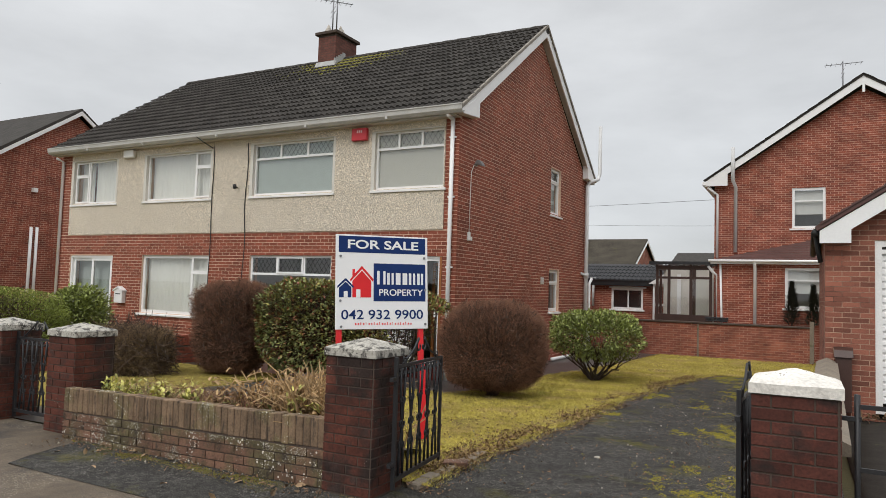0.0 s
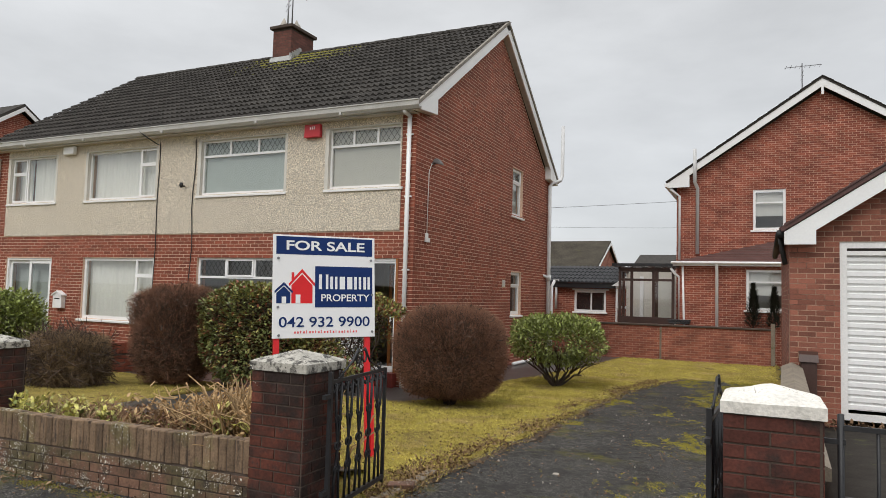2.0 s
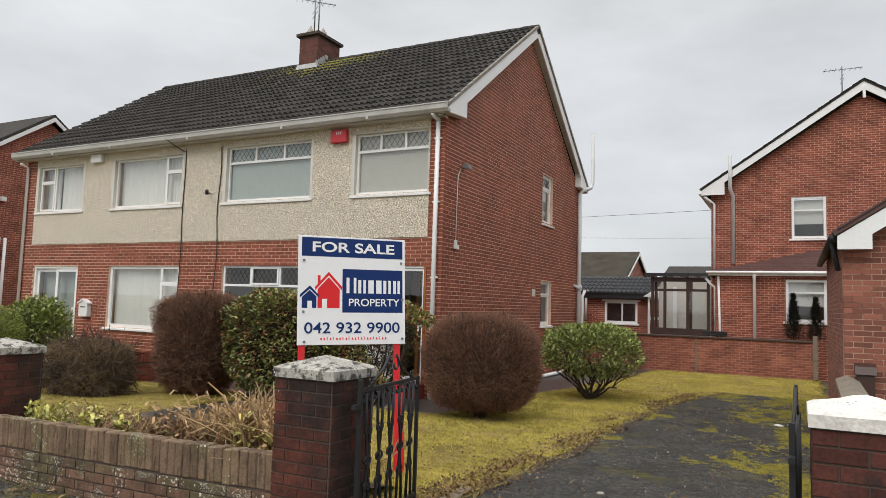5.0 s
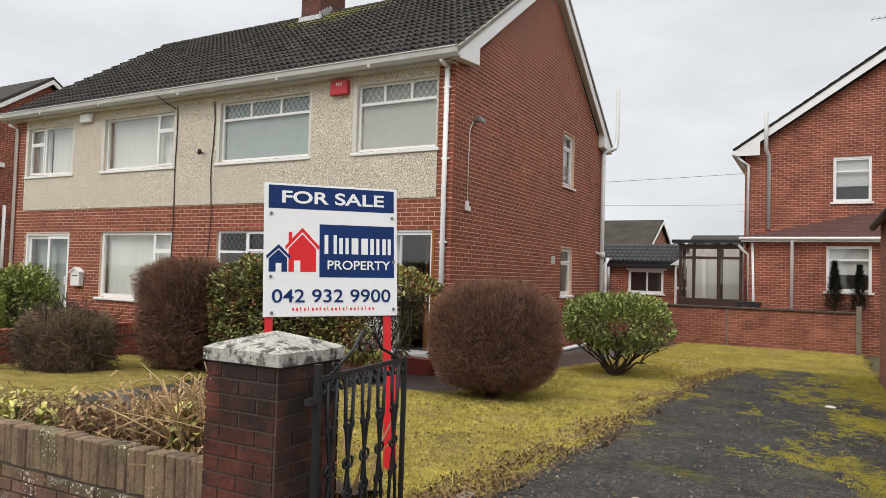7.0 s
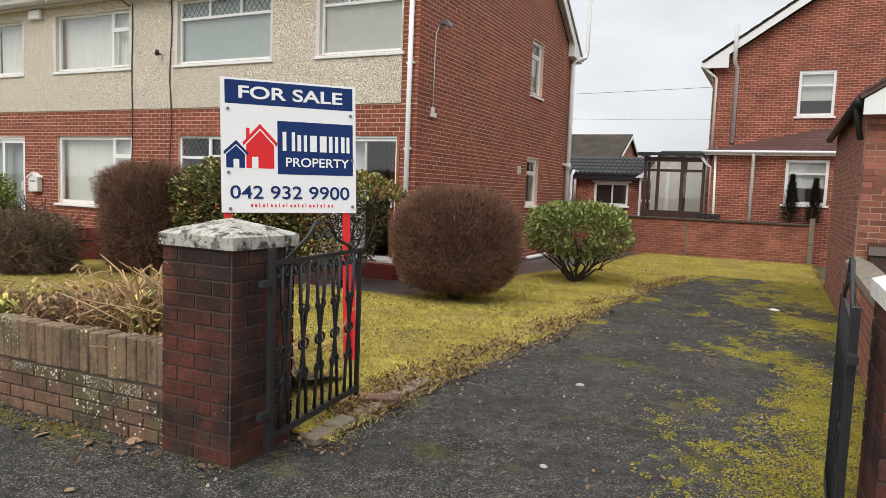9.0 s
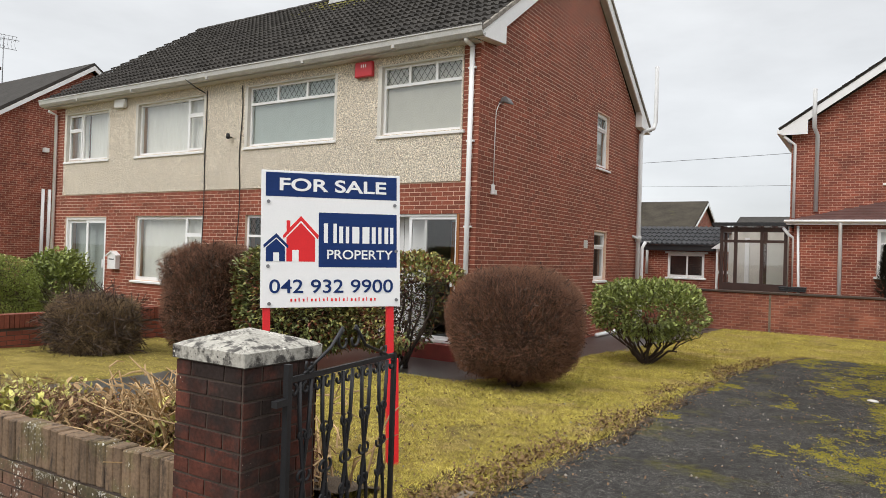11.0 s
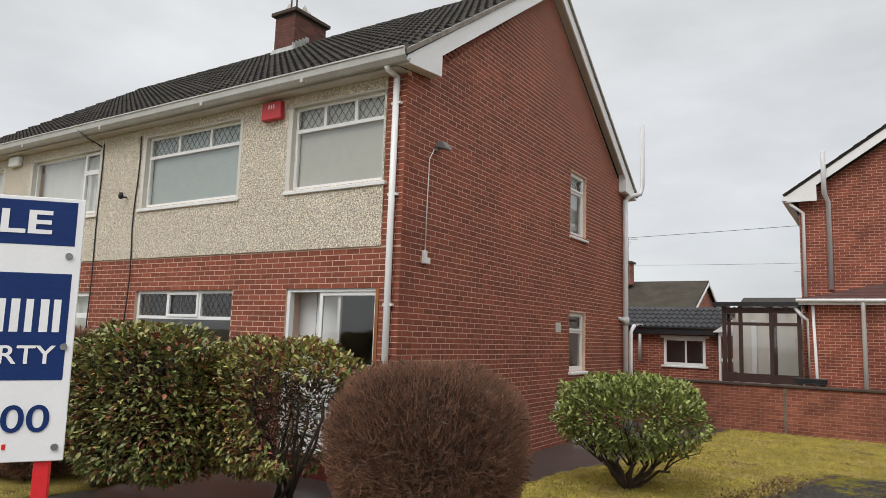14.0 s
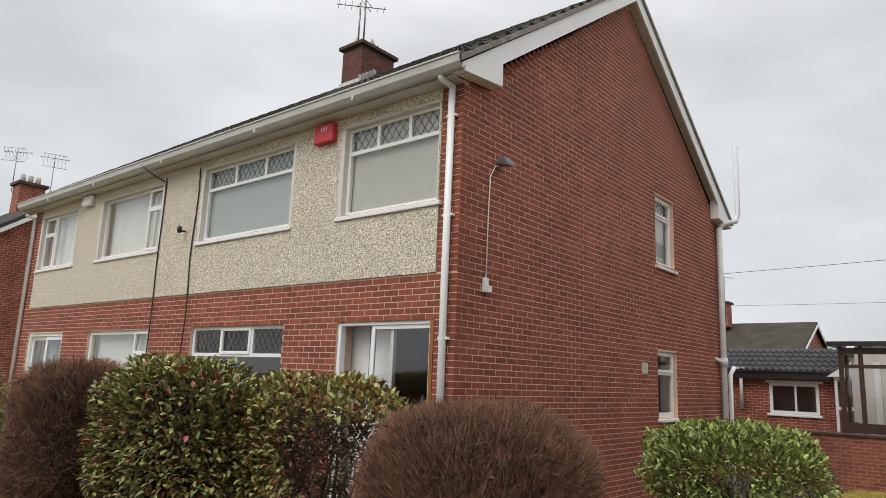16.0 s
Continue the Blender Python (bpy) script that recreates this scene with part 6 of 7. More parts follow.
# Inner twigs far darker than the outer: shade inside the shrubs, put into colour.
TWIG_SHADE = material("inner_twig_shaded", (0.06, 0.038, 0.027), 0.9, vary=0.3, scale=3, fine=30, island=0.4, bump=0.05)
TWIG_G = material("hedge_twig_greybrown", (0.27, 0.185, 0.1), 0.85, vary=0.3, scale=3, fine=30, island=0.5, bump=0.05)
STRAW = material("dry_stalk_straw", (0.42, 0.28, 0.14), 0.8, vary=0.3, scale=4, fine=30, island=0.35, bump=0.05)
STEM = material("shrub_stem_bark", (0.07, 0.05, 0.04), 0.85, vary=0.35, scale=6, fine=50)
GRASS = material("grass_blade_yellowed", (0.5, 0.42, 0.1), 0.9, spec=0.1, vary=0.5, scale=1.3, fine=9, island=0.2, bump=0.02, second=(0.5, 0.38, 0.16), blotch=0.1, blotch_scale=1.4, more=[((0.34, 0.33, 0.07), 1.6, 0.02, (1, 1, 1)), ((0.2, 0.14, 0.06), 3.5, -0.05, (1, 1, 1))])
LITTER = material("dead_leaf_brown", (0.16, 0.095, 0.05), 0.85, vary=0.35, scale=5, fine=30, island=0.5)
rnd = random.Random(7)


def surface_point(c, r, p, lump, lo, hi, seed):
    """A point in a rounded, clipped-shrub volume, between two shells, and the way outwards there."""
    while True:
        d = Vector((rnd.gauss(0, 1), rnd.gauss(0, 1), rnd.gauss(0, 1))).normalized()
        k = (abs(d.x) ** p + abs(d.y) ** p + abs(d.z) ** p) ** (1 / p)
        s = (1 + lump * noise.noise(d * 2.3 + Vector((seed, 0, 0))) + lump * 0.5 * noise.noise(d * 6 + Vector((seed, 5, 0)))) * (hi - (hi - lo) * rnd.random() ** 1.6)
        q = Vector((c[0] + r[0] * d.x / k * s, c[1] + r[1] * d.y / k * s, c[2] + r[2] * d.z / k * s))
        if q.z > level(q.x, q.y) + 0.03:
            return q, Vector((d.x / r[0], d.y / r[1], d.z / r[2])).normalized()


def leaves(name, n, mat, parent, at, size, up=0.5, cut=None):
    """n folded leaves; at() gives a place and the way outwards."""
    v, f = [], []
    for _ in range(n):
        q, o = at()
        if cut and not cut(q):
            continue
        d = (o * 0.8 + Vector((rnd.gauss(0, 0.55), rnd.gauss(0, 0.55), rnd.gauss(0, 0.45) + up * 0.4))).normalized()
        s = d.cross(Vector((rnd.gauss(0, 0.3), rnd.gauss(0, 0.3), 1))).normalized()
        m = s.cross(d)
        L, W = size * rnd.uniform(0.65, 1.2), size * rnd.uniform(0.22, 0.32)
        i = len(v)
        up_ = m * W * rnd.uniform(0.05, 0.4)
        v += [tuple(q), tuple(q + d * L * 0.28 + s * W * 0.85 + up_), tuple(q + d * L * 0.66 + s * W * 0.8 + up_ * 0.8), tuple(q + d * L - m * L * 0.14),
              tuple(q + d * L * 0.66 - s * W * 0.8 + up_ * 0.8), tuple(q + d * L * 0.28 - s * W * 0.85 + up_), tuple(q + d * L * 0.48)]
        f += [(i, i + 1, i + 6), (i + 1, i + 2, i + 6), (i + 2, i + 3, i + 6), (i + 3, i + 4, i + 6), (i + 4, i + 5, i + 6), (i + 5, i, i + 6)]
    ob = raw(name, v, f, mat, parent)
    ob["kind"] = "stuff"
    return ob


def twigs(name, n, mat, parent, at, length, width, spread=0.5, lift=0.25, cut=None):
    """n bare twigs, each a thin two-sided taper with a bend."""
    v, f = [], []
    for _ in range(n):
        q, o = at()
        if cut and not cut(q):
            continue
        d = (o + Vector((rnd.gauss(0, spread), rnd.gauss(0, spread), rnd.gauss(0, spread) + lift))).normalized()
        s = d.cross(Vector((rnd.gauss(0, 1), rnd.gauss(0, 1), rnd.gauss(0, 1)))).normalized()
        m = s.cross(d)
        L, W = length * rnd.uniform(0.5, 1.2), width * rnd.uniform(0.7, 1.3)
        b = m * L * rnd.uniform(-0.12, 0.12)
        q = q - d * L * 0.8
        i = len(v)
        v += [tuple(q - s * W), tuple(q + s * W), tuple(q + d * L * 0.55 + s * W * 0.7 + b), tuple(q + d * L * 0.55 - s * W * 0.7 + b), tuple(q + d * L)]
        f += [(i, i + 1, i + 2, i + 3), (i + 3, i + 2, i + 4)]
    ob = raw(name, v, f, mat, parent)
    ob["kind"] = "stuff"
    return ob


def branch(parent, a, b, r0, r1, wob, name="stem"):
    a, b = Vector(a), Vector(b)
    pts = [a + (b - a) * t + Vector((rnd.gauss(0, wob), rnd.gauss(0, wob), rnd.gauss(0, wob * 0.5))) * (0 if t == 0 else 1) for t in (0, 0.3, 0.6, 0.85, 1)]
    return tubepart(name, pts, [r0 + (r1 - r0) * t for t in (0, 0.3, 0.6, 0.85, 1)], STEM, parent, sides=6)


def shrub(name, label, at):
    return thing(name, label, "shrub", at)


def local(fn, base):
    b = Vector(base)
    def inner():
        q, o = fn()
        return q - b, o
    return inner


def bare_bush(label, base, c, r, n, p=2.3, lump=0.05, mat=TWIG, seed=1.0, width=0.0028, stems=9, length=0.2):
    g = shrub("bare_shrub", label, base)
    B = Vector(base)
    twigs("twig_mass", n, mat, g, local(lambda: surface_point(c, r, p, lump, 0.78, 1.0, seed), base), length, width, 0.4, 0.55)
    twigs("inner_twig_mass", int(n * 0.8), TWIG_SHADE, g, local(lambda: surface_point(c, r, p, lump, 0.45, 0.9, seed), base), length * 1.5, 0.0055, 0.9)
    for i in range(stems):
        a = 6.283 * i / stems + rnd.uniform(-0.3, 0.3)
        branch(g, (rnd.uniform(-0.12, 0.12), rnd.uniform(-0.12, 0.12), -0.03), (c[0] - B.x + math.cos(a) * r[0] * 0.6, c[1] - B.y + math.sin(a) * r[1] * 0.6, c[2] - B.z + rnd.uniform(-0.2, 0.25)), 0.022, 0.006, 0.04)
    return g


def laurel(label, base, c, r, n, p=3.2, lump=0.07, seed=2.0, mix=(0.55, 0.3, 0.15), size=0.088, cut=None, stems=()):
    g = shrub("laurel_bush", label, base)
    B = Vector(base)
    kp = (lambda q: cut(q + B)) if cut else None
    for mat, share, k, lo in ((LEAF_G, mix[0], "leaves", 0.8), (LEAF_Y, mix[1], "olive_leaves", 0.9), (LEAF_R, mix[2], "reddish_leaves", 0.82)):
        leaves(k, int(n * share), mat, g, local(lambda: surface_point(c, r, p, lump, lo, 1.03, seed), base), size, cut=kp)
    twigs("inner_twig_mass", n // 2 if not cut else n // 8, TWIG_SHADE, g, local(lambda: surface_point(c, r, p, lump, 0.3, 0.88, seed), base), 0.3, 0.006, 1.2, cut=kp)
    for s in stems:
        branch(g, (rnd.uniform(-0.1, 0.1), rnd.uniform(-0.06, 0.06), -0.03), tuple(Vector(s) - B), 0.026, 0.01, 0.03)
    return g


def gz(x, y):
    return level(x, y) + 0.02


bare_bush("round clipped bare brown shrub with dense fine twigs", (-4.75, 10.5, gz(0, 10.5)), (-4.71, 10.5, 0.79), (0.86, 0.84, 0.745), 95000, p=2.9, lump=0.06, width=0.0016, length=0.11)
laurel("clipped laurel bush with red-tinged leaves and bare stems", (-6.75, 10.75, gz(0, 10.7)), (-6.78, 10.62, 0.92), (1.15, 0.62, 0.7), 13000, p=2.7, lump=0.1, seed=4.0, mix=(0.36, 0.42, 0.22), size=0.075,
       cut=lambda q: q.z > 1.24 + 0.2 * noise.noise(q * 4) or q.x < -6.42 + 0.4 * noise.noise(q * 3), stems=[(-6.3, 10.6, 0.9), (-6.5, 10.7, 1.0), (-6.15, 10.75, 0.95), (-6.75, 10.8, 1.0), (-7.2, 10.7, 0.9), (-6.0, 10.6, 1.05), (-6.45, 10.55, 0.8)])
laurel("large clipped dark green laurel bush on the lawn", (-8.75, 9.8, gz(0, 9.8)), (-8.12, 9.92, 0.93), (0.95, 0.58, 0.78), 12500, p=3.6, lump=0.11, seed=6.0, mix=(0.64, 0.18, 0.18), size=0.08, stems=[(-8.3, 9.8, 0.6), (-8.7, 9.9, 0.6), (-8.0, 9.7, 0.7)])
bare_bush("clipped brown twiggy shrub beside the laurel", (-9.68, 9.62, gz(0, 9.6)), (-9.68, 9.62, 0.86), (0.68, 0.64, 0.86), 42000, p=4.2, lump=0.1, seed=8.0, mat=TWIG, width=0.0022, length=0.14)
bare_bush("ragged low hedge of grey-brown twigs", (-10.85, 8.4, gz(0, 8.3)), (-10.85, 8.4, 0.42), (0.7, 0.55, 0.45), 26000, p=3.4, lump=0.14, width=0.0024, seed=11.0, mat=TWIG_G, length=0.3)

# evergreen shrub with open stems beside the lawn
EB = (-4.08, 14.25, gz(0, 14.2))
ev = shrub("evergreen_shrub", "spreading evergreen shrub with glossy leaves and bare lower stems", EB)
tops = []
for i in range(16):
    a = 6.283 * i / 16 + rnd.uniform(-0.2, 0.2)
    rr = rnd.uniform(0.4, 0.8)
    tip = (math.cos(a) * rr, math.sin(a) * rr * 0.85, rnd.uniform(0.75, 1.3) - rr * 0.25)
    mid = (tip[0] * 0.55 + rnd.gauss(0, 0.05), tip[1] * 0.55 + rnd.gauss(0, 0.05), tip[2] * 0.4)
    branch(ev, (rnd.uniform(-0.05, 0.05), rnd.uniform(-0.05, 0.05), -0.03), mid, 0.028, 0.016, 0.025)
    branch(ev, mid, tip, 0.016, 0.006, 0.03)
    for _ in range(2):
        branch(ev, mid, (tip[0] + rnd.gauss(0, 0.2), tip[1] + rnd.gauss(0, 0.2), tip[2] + rnd.gauss(0, 0.1)), 0.012, 0.005, 0.03, "twig")
evc, evr = (-4.03, 14.2, 0.82), (0.9, 0.82, 0.47)
gap = lambda q: noise.noise((q + Vector(EB)) * 2.1 + Vector((3, 1, 7))) > -0.12 or q.z > 0.95
leaves("leaves", 6500, LEAF_B, ev, local(lambda: surface_point(evc, evr, 2.6, 0.16, 0.7, 1.05, 15.0), EB), 0.078, up=0.8, cut=gap)
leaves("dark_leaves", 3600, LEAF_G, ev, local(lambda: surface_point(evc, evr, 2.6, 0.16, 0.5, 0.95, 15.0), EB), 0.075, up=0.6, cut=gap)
leaves("reddish_leaves", 40, LEAF_R, ev, local(lambda: surface_point(evc, evr, 2.6, 0.16, 0.95, 1.03, 15.0), EB), 0.08, up=0.8)

# next garden: leafy shrub and trimmed hedge
LB = (-14.8, 9.95, gz(0, 9.95))
lv = shrub("leafy_shrub", "loose green leafy shrub in the adjoining garden", LB)
leaves("leaves", 6000, LEAF_B, lv, local(lambda: surface_point((-14.8, 9.95, 0.66), (0.8, 0.6, 0.78), 2.4, 0.15, 0.55, 1.05, 20.0), LB), 0.09, up=0.6)
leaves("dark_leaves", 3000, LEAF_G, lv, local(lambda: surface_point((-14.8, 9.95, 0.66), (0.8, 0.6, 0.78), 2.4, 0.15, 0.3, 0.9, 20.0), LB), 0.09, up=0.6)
for i in range(6):
    branch(lv, (0, 0, -0.03), (rnd.gauss(0, 0.5), rnd.gauss(0, 0.4), 0.9), 0.02, 0.006, 0.03)
HB = (-17.2, 8.6, gz(0, 8.6))
hd = thing("trimmed_hedge", "dense trimmed green hedge along the next garden", "hedge", HB)
leaves("leaves", 60000, LEAF_H, hd, local(lambda: surface_point((-17.2, 8.6, 0.56), (3.5, 0.85, 0.86), 4.5, 0.03, 0.85, 1.0, 24.0), HB), 0.034, up=0.6)
leaves("olive_leaves", 9000, LEAF_Y, hd, local(lambda: surface_point((-17.2, 8.6, 0.56), (3.5, 0.85, 0.86), 4.5, 0.03, 0.95, 1.0, 24.0), HB), 0.04, up=0.9, cut=lambda q: q.z > 1.2)
# Dark-coloured twigs give the hedge its inner shade.
twigs("inner_twig_mass", 5000, TWIG_SHADE, hd, local(lambda: surface_point((-17.2, 8.6, 0.56), (3.5, 0.85, 0.86), 4.5, 0.03, 0.4, 0.9, 24.0), HB), 0.35, 0.02, 1.2)

# flower bed behind the low wall
bed_v, bed_f = [], []
for j in range(15):
    for i in range(41):
        x, t = -6.8 + 3.3 * i / 40, j / 14
        y = 4.71 + 1.5 * t
        bed_v.append((x, y, 0.42 * (1 - t) ** 1.3 + (level(x, y) + 0.02) * (1 - (1 - t) ** 1.3) + 0.03 * noise.noise((x * 4, y * 4, 2))))
for j in range(14):
    for i in range(40):
        k = j * 41 + i
        bed_f.append((k, k + 1, k + 42, k + 41))
tagged(raw("flower_bed", bed_v, bed_f, SOIL, smooth=True), "bare brown soil of the flower bed", "flower bed", kind="structure")


def bed(x0, x1, y0, y1, h):
    def at():
        x, y = rnd.uniform(x0, x1), y0 + (y1 - y0) * rnd.random() ** 1.3
        t = (y - 4.71) / 1.5
        z = 0.42 * max(0, 1 - t) ** 1.3 + 0.05 + rnd.random() ** 1.5 * h * (0.5 + 0.8 * abs(noise.noise((x * 2.5, y * 2.5, 1))))
        return Vector((x, y, z)), Vector((rnd.gauss(0, 0.5), rnd.gauss(0, 0.5), 0.7)).normalized()
    return at


gc = thing("ground_cover", "pale yellow-green variegated ground cover behind the wall", "plants", (0, 0, 0), kind="stuff")
leaves("leaves", 3200, LEAF_P, gc, bed(-6.75, -5.45, 4.8, 5.8, 0.3), 0.055, up=0.8, cut=lambda q: noise.noise((q.x * 3, q.y * 3, 8)) > -0.15)
leaves("leaves", 500, LEAF_P, gc, bed(-5.6, -4.9, 4.8, 5.3, 0.16), 0.05, up=0.8, cut=lambda q: noise.noise((q.x * 3, q.y * 3, 8)) > 0.0)
leaves("green_leaves", 500, LEAF_B, gc, bed(-6.7, -4.0, 4.8, 5.6, 0.2), 0.06, up=0.8)
dh = thing("dead_heather", "brown withered low plants in the flower bed", "plants", (0, 0, 0), kind="stuff")
twigs("twig_mass", 10000, TWIG_G, dh, bed(-6.7, -4.2, 4.85, 6.2, 0.3), 0.18, 0.003, 0.7)
twigs("reddish_twig_mass", 9000, TWIG, dh, bed(-6.0, -4.0, 4.85, 6.2, 0.34), 0.16, 0.003, 0.7)
ds = thing("dry_stalks", "tangle of dry straw-coloured stalks beside the gate pillar", "plants", (0, 0, 0), kind="stuff")
bm = bmesh.new()
for i in range(420):
    x, y = min(rnd.gauss(-4.2, 0.38), -3.62), 4.85 + abs(rnd.gauss(0, 0.4))
    h = max(0.12, rnd.uniform(0.2, 0.75) - abs(x + 4.0) * 0.3)
    dx, dy = rnd.gauss(0, 0.12), rnd.gauss(0, 0.12)
    z = 0.38 * max(0, 1 - (y - 4.71) / 1.5) ** 1.3
    tube(bm, [(x, y, z), (x + dx * 0.4, y + dy * 0.4, z + h * 0.5), (x + dx + rnd.gauss(0, 0.03), y + dy + rnd.gauss(0, 0.03), z + h * 0.85), (x + dx * 1.6, y + dy * 1.6, z + h)], [0.009, 0.008, 0.006, 0.003], 4)
for i in range(620):
    x, y, z = min(rnd.gauss(-4.2, 0.35), -3.6), 4.85 + abs(rnd.gauss(0, 0.4)), rnd.uniform(0.4, 0.8)
    a = rnd.uniform(0, 6.28)
    L = rnd.uniform(0.08, 0.25)
    tube(bm, [(x, y, z), (x + math.cos(a) * L * 0.5, y + math.sin(a) * L * 0.5, z + rnd.gauss(0, 0.04)), (x + math.cos(a) * L, y + math.sin(a) * L, z + rnd.gauss(0, 0.06))], [0.007, 0.006, 0.003], 4)
part("stalks", bm, STRAW, ds)
leaves("withered_leaves", 900, LITTER, ds, bed(-5.2, -3.62, 4.8, 5.7, 0.35), 0.05)
leaves("straw_leaves", 1500, STRAW, ds, bed(-5.3, -3.62, 4.8, 5.7, 0.38), 0.06)
leaves("green_leaves", 160, LEAF_P, ds, bed(-4.3, -3.65, 4.8, 5.3, 0.35), 0.1)

# grass
def in_lawn(x, y):
    e = lerp(y, EDGE) if y < 17.6 else 0.1
    if y < 10.25:
        return (x < e - 0.02 and x > -7.28) or (-11.85 < x < -8.65)
    return lerp(y, PATHEDGE) < x < (e if y < 17.2 else 0.05)


gv, gf = [], []
made = 0
while made < 190000:
    y = 4.95 + 18.7 * rnd.random() ** 1.7
    x = rnd.uniform(-11.8, 0.05) if y > 17 or rnd.random() < 0.25 else rnd.uniform(-7.3, -2.4)
    if rnd.random() < 0.04 and y < 17:
        x = lerp(y, EDGE) + rnd.gauss(0.0, 0.09)
    elif not in_lawn(x + 0.1 * noise.noise((x * 3, y * 3, 1)), y):
        continue
    bare = noise.noise((x * 0.9, y * 0.9, 3))
    near_edge = y < 17 and x > lerp(y, EDGE) - 0.35
    if bare < -0.35 or (near_edge and rnd.random() < 0.5):
        if rnd.random() < 0.7:
            continue
    h = rnd.uniform(0.008, 0.026) * (1.2 if y > 8 else 1.0)
    a = rnd.uniform(0, 6.28)
    w = 0.0012 + 0.0003 * y
    z = level(x, y) + 0.028
    lx, ly = rnd.gauss(0, 0.9) * h, rnd.gauss(0, 0.9) * h
    k = len(gv)
    gv += [(x - math.cos(a) * w, y - math.sin(a) * w, z), (x + math.cos(a) * w, y + math.sin(a) * w, z), (x + lx, y + ly, z + h)]
    gf.append((k, k + 1, k + 2))
    made += 1
tagged(raw("grass", gv, gf, GRASS), "short yellowed grass and moss blades", "grass", kind="stuff")

# moss on the driveway
mv, mf = [], []
made = 0
while made < 85000:
    x, y = rnd.uniform(-2.9, 0.1), rnd.uniform(4.9, 17.6)
    if x < lerp(y, EDGE) + 0.03:
        continue
    right = 1 / (1 + math.exp(-(x + 0.95) * 3.0))
    back = max(0, (y - 12.5) / 5)
    edge = max(0, 1 - (x - lerp(y, EDGE)) / 0.3) * 0.25
    want = noise.noise((x * 1.3, y * 0.8, 11)) + 0.55 * noise.noise((x * 4.0, y * 3.0, 13)) + 0.5 * noise.noise((x * 13, y * 9, 17)) - 0.45 + 0.66 * right + 0.5 * back + edge + 0.42 * right * math.exp(-((y - 6.0) / 1.9) ** 2) + 0.12 * math.exp(-((y - 12.9) / 0.8) ** 2)
    if want < rnd.random() * 0.9 - (0.1 if rnd.random() < 0.06 else 0) or want < -0.05:
        continue
    r = rnd.uniform(0.003, 0.012)
    z = level(x, y) + 0.012 * noise.noise((x * 1.3, y * 1.3, 4)) - 0.002
    k = len(mv)
    a0 = rnd.uniform(0, 6)
    for q in range(5):
        rr = r * rnd.uniform(0.7, 1.3)
        mv.append((x + rr * math.cos(a0 + q * 1.257), y + rr * math.sin(a0 + q * 1.257), z))
    mv.append((x, y, z + r * 0.45 + 0.004))
    mf += [(k + q, k + (q + 1) % 5, k + 5) for q in range(5)]
    made += 1
MOSSB = material("moss_bright", (0.2, 0.17, 0.014), 0.95, vary=0.5, scale=5, fine=60, bump=0.6, depth=0.01, island=0.4)
tagged(raw("driveway_moss", mv, mf, MOSSB), "bright yellow-green moss on the driveway", "moss", kind="stuff")

# dead leaves and grit along the edges
def scatter():
    k = rnd.random()
    if k < 0.45:
        y = rnd.uniform(4.8, 17)
        x = lerp(y, EDGE) + rnd.gauss(0, 0.14)
    elif k < 0.52:
        x, y = rnd.uniform(-6.8, -3.0), 4.47 - abs(rnd.gauss(0, 0.15))
    elif k < 0.8:
        x, y = rnd.uniform(-7.2, -3.2), rnd.uniform(6, 10.3)
    else:
        x, y = rnd.uniform(-2.8, 0.0), rnd.uniform(5, 17)
    return Vector((x, y, level(x, y) + (0.035 if y > 4.8 and x < lerp(y, EDGE) else 0.012))), Vector((rnd.gauss(0, 1), rnd.gauss(0, 1), 0.25)).normalized()


EDGELEAF = material("dead_leaf_tan", (0.2, 0.13, 0.065), 0.9, spec=0.1, vary=0.35, scale=5, fine=30, island=0.5)
ll = thing("leaf_litter", "scattered brown dead leaves and grit", "leaves", (0, 0, 0), kind="stuff")
leaves("leaves", 5500, LITTER, ll, scatter, 0.035, up=0.0)
leaves("lawn_leaves", 1800, LITTER, ll, lambda: (lambda y: (Vector((rnd.uniform(-7.2, lerp(y, EDGE)), y, level(0, y) + 0.036)), Vector((rnd.gauss(0, 1), rnd.gauss(0, 1), 0.4)).normalized()))(5.2 + 11 * rnd.random() ** 1.5), 0.022, up=0.1, cut=lambda q: noise.noise((q.x * 1.1, q.y * 1.1, 5)) > -0.15 and (q.y < 10.3 or q.x > lerp(q.y, PATHEDGE)))
leaves("edge_leaves", 5200, EDGELEAF, ll, lambda: (lambda y: (Vector((lerp(y, EDGE) - 0.06 + rnd.gauss(0, 0.12), y, level(0, y) + 0.04)), Vector((rnd.gauss(0, 1), rnd.gauss(0, 1), 0.4)).normalized()))(4.95 + 12.4 * rnd.random() ** 1.3), 0.04, up=0.1, cut=lambda q: noise.noise((q.x * 1.5, q.y * 0.9, 9)) > -0.12)
leaves("garage_leaves", 260, LITTER, ll, lambda: (Vector((rnd.uniform(0.5, 2.9), 11.5 - abs(rnd.gauss(0, 0.08)), 0.03 + 0.05 * rnd.random())), Vector((rnd.gauss(0, 1), rnd.gauss(0, 1), 0.4)).normalized()), 0.08, up=0.2)
FALLEN = material("fallen_leaf_pale", (0.3, 0.2, 0.11), 0.8, vary=0.3, scale=5, fine=30, island=0.6)
leaves("fallen_leaves", 22, FALLEN, ll, lambda: (Vector((rnd.uniform(-6.4, -2.6), 4.42 - abs(rnd.gauss(0, 0.3)), 0.068)), Vector((rnd.gauss(0, 1), rnd.gauss(0, 1), 0.1)).normalized()), 0.085, up=0.0)
sv, sf = [], []
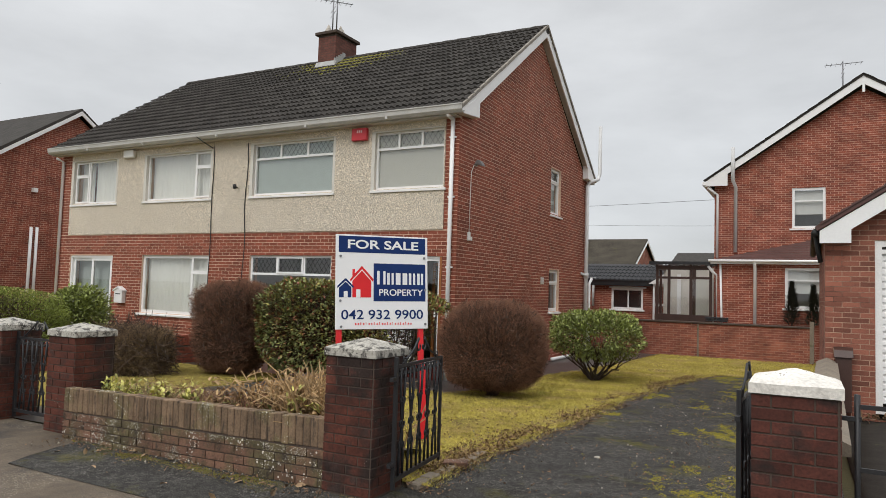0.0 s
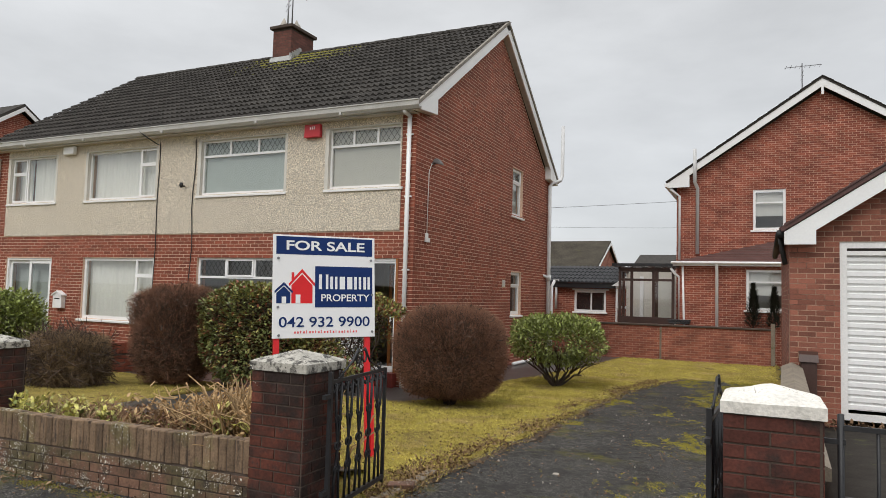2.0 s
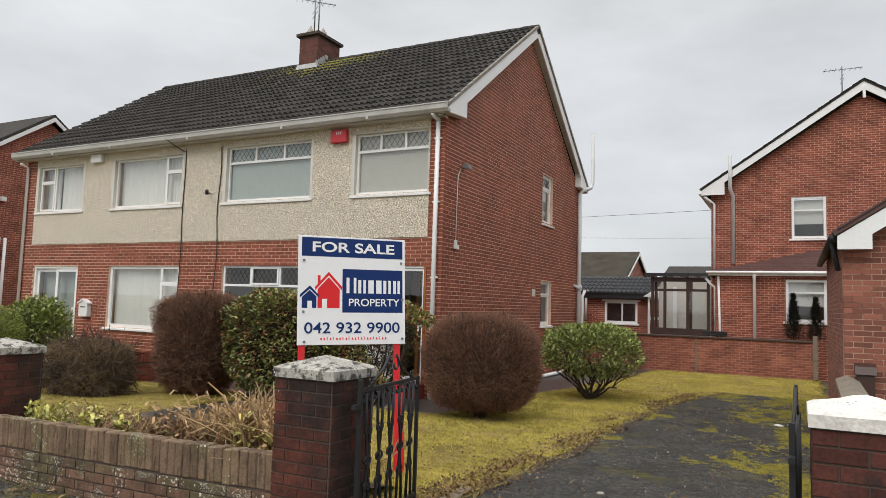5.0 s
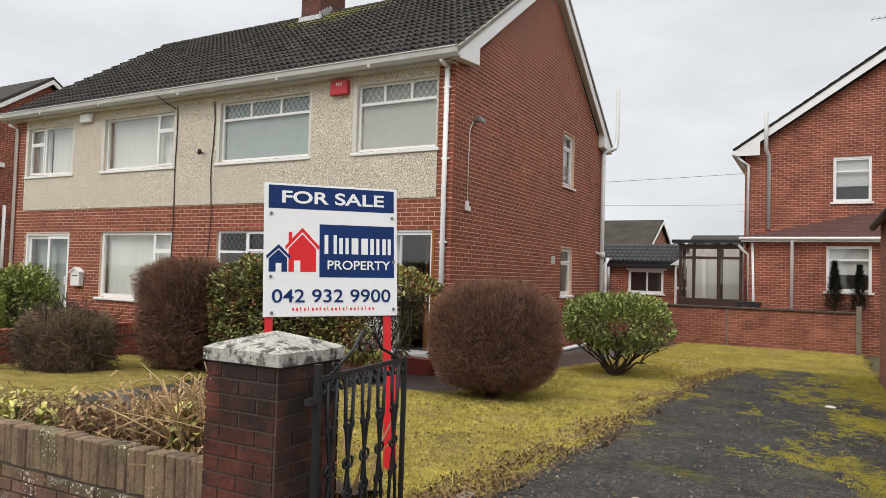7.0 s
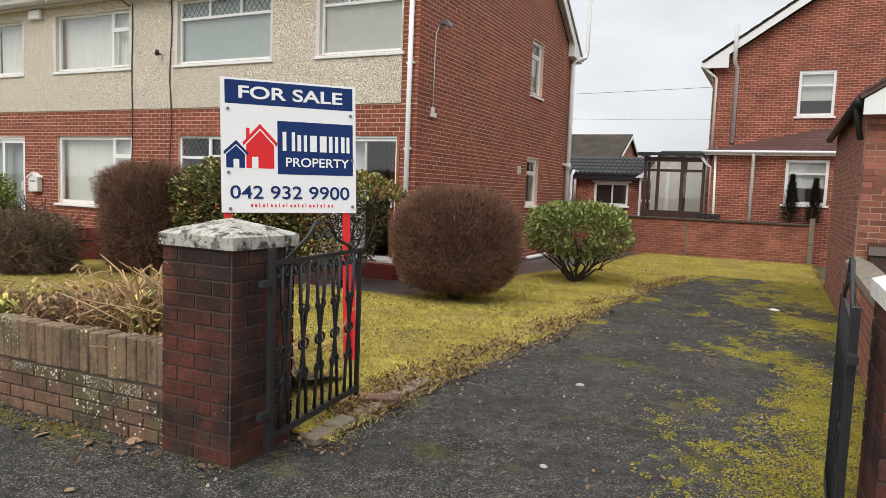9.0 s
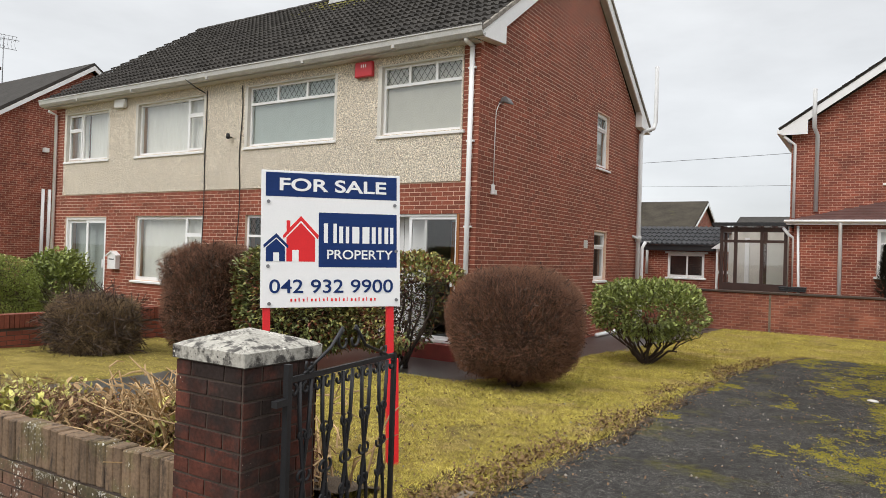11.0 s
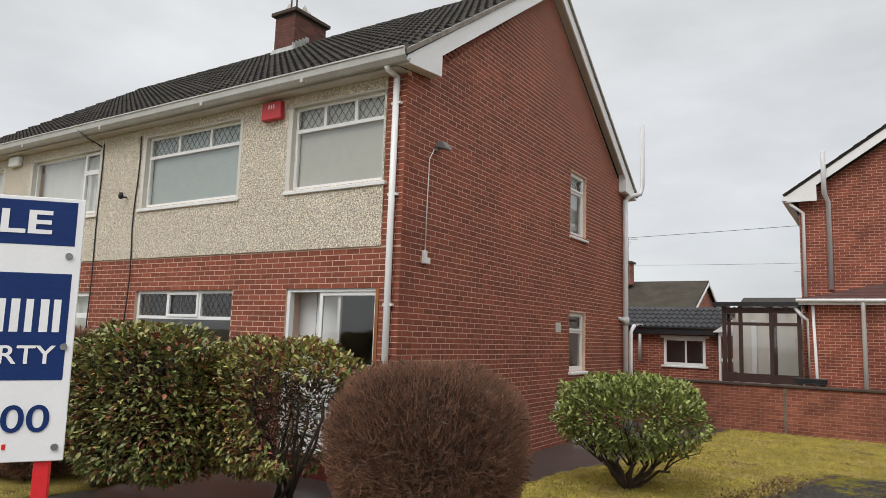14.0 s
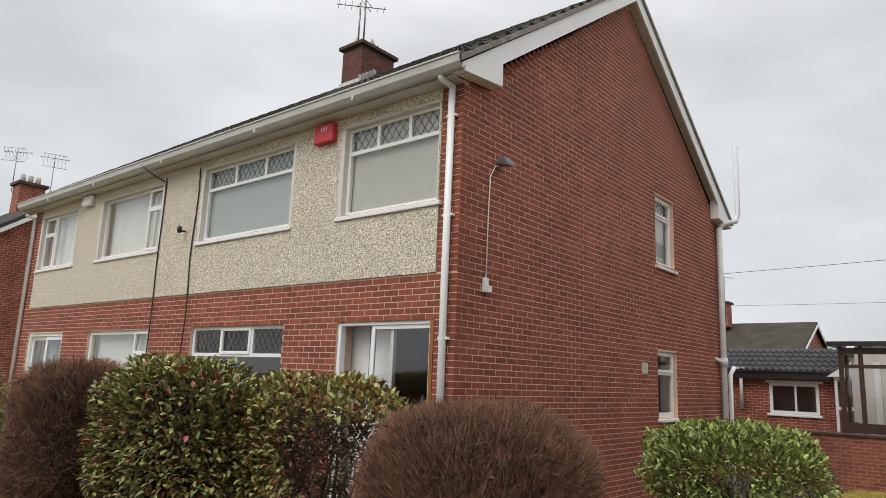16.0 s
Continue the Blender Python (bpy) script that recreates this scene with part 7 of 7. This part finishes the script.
for i in range(4500):
    x, y = rnd.uniform(-6.6, -3.0), 4.42 - abs(rnd.gauss(0, 0.09))
    if noise.noise((x * 1.6, y * 5, 31)) < -0.1 + rnd.random() * 0.3:
        continue
    r, k = rnd.uniform(0.004, 0.012), len(sv)
    sv += [(x + r * math.cos(q * 1.257), y + r * math.sin(q * 1.257), level(x, y)) for q in range(5)] + [(x, y, level(x, y) + 0.012)]
    sf += [(k + q, k + (q + 1) % 5, k + 5) for q in range(5)]
tagged(raw("wall_foot_moss", sv, sf, MOSS), "thin green moss along the foot of the wall", "moss", kind="stuff")
GRIT = material("pale_grit", (0.26, 0.24, 0.2), 0.9, island=0.4)
v, f = [], []
for i in range(700):
    q, _ = scatter()
    r = rnd.uniform(0.004, 0.014)
    k = len(v)
    v += [tuple(q + Vector((rnd.uniform(0.6, 1.2) * r * a, rnd.uniform(0.6, 1.2) * r * b, c * r))) for a, b, c in ((1, 0, 0), (-1, 0, 0), (0, 1, 0), (0, -1, 0), (0, 0, 1), (0, 0, -1))]
    f += [(k, k + 2, k + 4), (k + 2, k + 1, k + 4), (k + 1, k + 3, k + 4), (k + 3, k, k + 4), (k, k + 2, k + 5), (k + 2, k + 1, k + 5), (k + 1, k + 3, k + 5), (k + 3, k, k + 5)]
tagged(raw("grit", v, f, GRIT), "small pale stones and grit on the drive", "grit", kind="stuff")

# loose things on the ground
lbk = boxpart("loose_brick", (-0.11, -0.052, 0, 0.11, 0.052, 0.066), BRICK_LOW, bevel=0.006)
lbk.matrix_world = pose(-2.98, 5.72, level(0, 5.7) + 0.008, 4, -3, 20)
tagged(lbk, "single loose red brick on the drive edge", "brick")
for x, y, s, a in ((-0.73, 13.2, 0.09, 20), (-2.03, 7.05, 0.05, 70), (-0.25, 8.4, 0.05, 10), (-1.75, 5.3, 0.035, 130)):
    bm = bmesh.new()
    bmesh.ops.create_icosphere(bm, subdivisions=2, radius=s * 0.6)
    for vv in bm.verts:
        vv.co = Vector((vv.co.x * 1.3, vv.co.y, vv.co.z * 0.35)) * (1 + 0.4 * noise.noise(vv.co * 20))
    o = part("stone" if s < 0.09 or x < -1 else "paper_litter", bm, GRIT if x < -1 else PAINT)
    o.matrix_world = pose(x, y, level(x, y) + s * 0.15, 0, 0, a)
    tagged(o, "pale broken stone lying on the drive" if x < -1 or s < 0.09 else "scrap of white litter on the drive", "stone" if x < -1 or s < 0.09 else "litter")
kb_ = thing("lawn_edging", "broken concrete edging at the drive mouth", "edging", (0, 0, 0))
for i in range(7):
    t = i / 6
    y0 = 4.9 + 1.3 * t
    bm = bmesh.new()
    box(bm, lerp(y0, EDGE) - 0.05, y0, level(0, y0) - 0.03, lerp(y0, EDGE) + 0.06, y0 + 0.19, level(0, y0) + 0.035 + 0.02 * rnd.random())
    bmesh.ops.bevel(bm, geom=bm.edges[:], offset=0.012, segments=1, affect="EDGES")
    part("edging_stone", bm, KERB, kb_)
tagged(tubepart("white_pipe", [(-6.1, 17.5, -0.08), (-6.1, 18.6, -0.09), (-6.08, 19.4, -0.08)], 0.045, WHITE), "white plastic pipe lying along the gable foot", "pipe")
v2 = thing("air_vent", "pale louvred air vent low in the gable", "vent", (XR, 17.04, 0.55))
boxpart("surround", (-0.01, -0.1, -0.09, 0.012, 0.1, 0.09), SMOOTH, v2)
for k in range(4):
    boxpart("slat", (0.008, -0.09, -0.075 + k * 0.04, 0.022, 0.09, -0.05 + k * 0.04), GREYPIPE, v2)
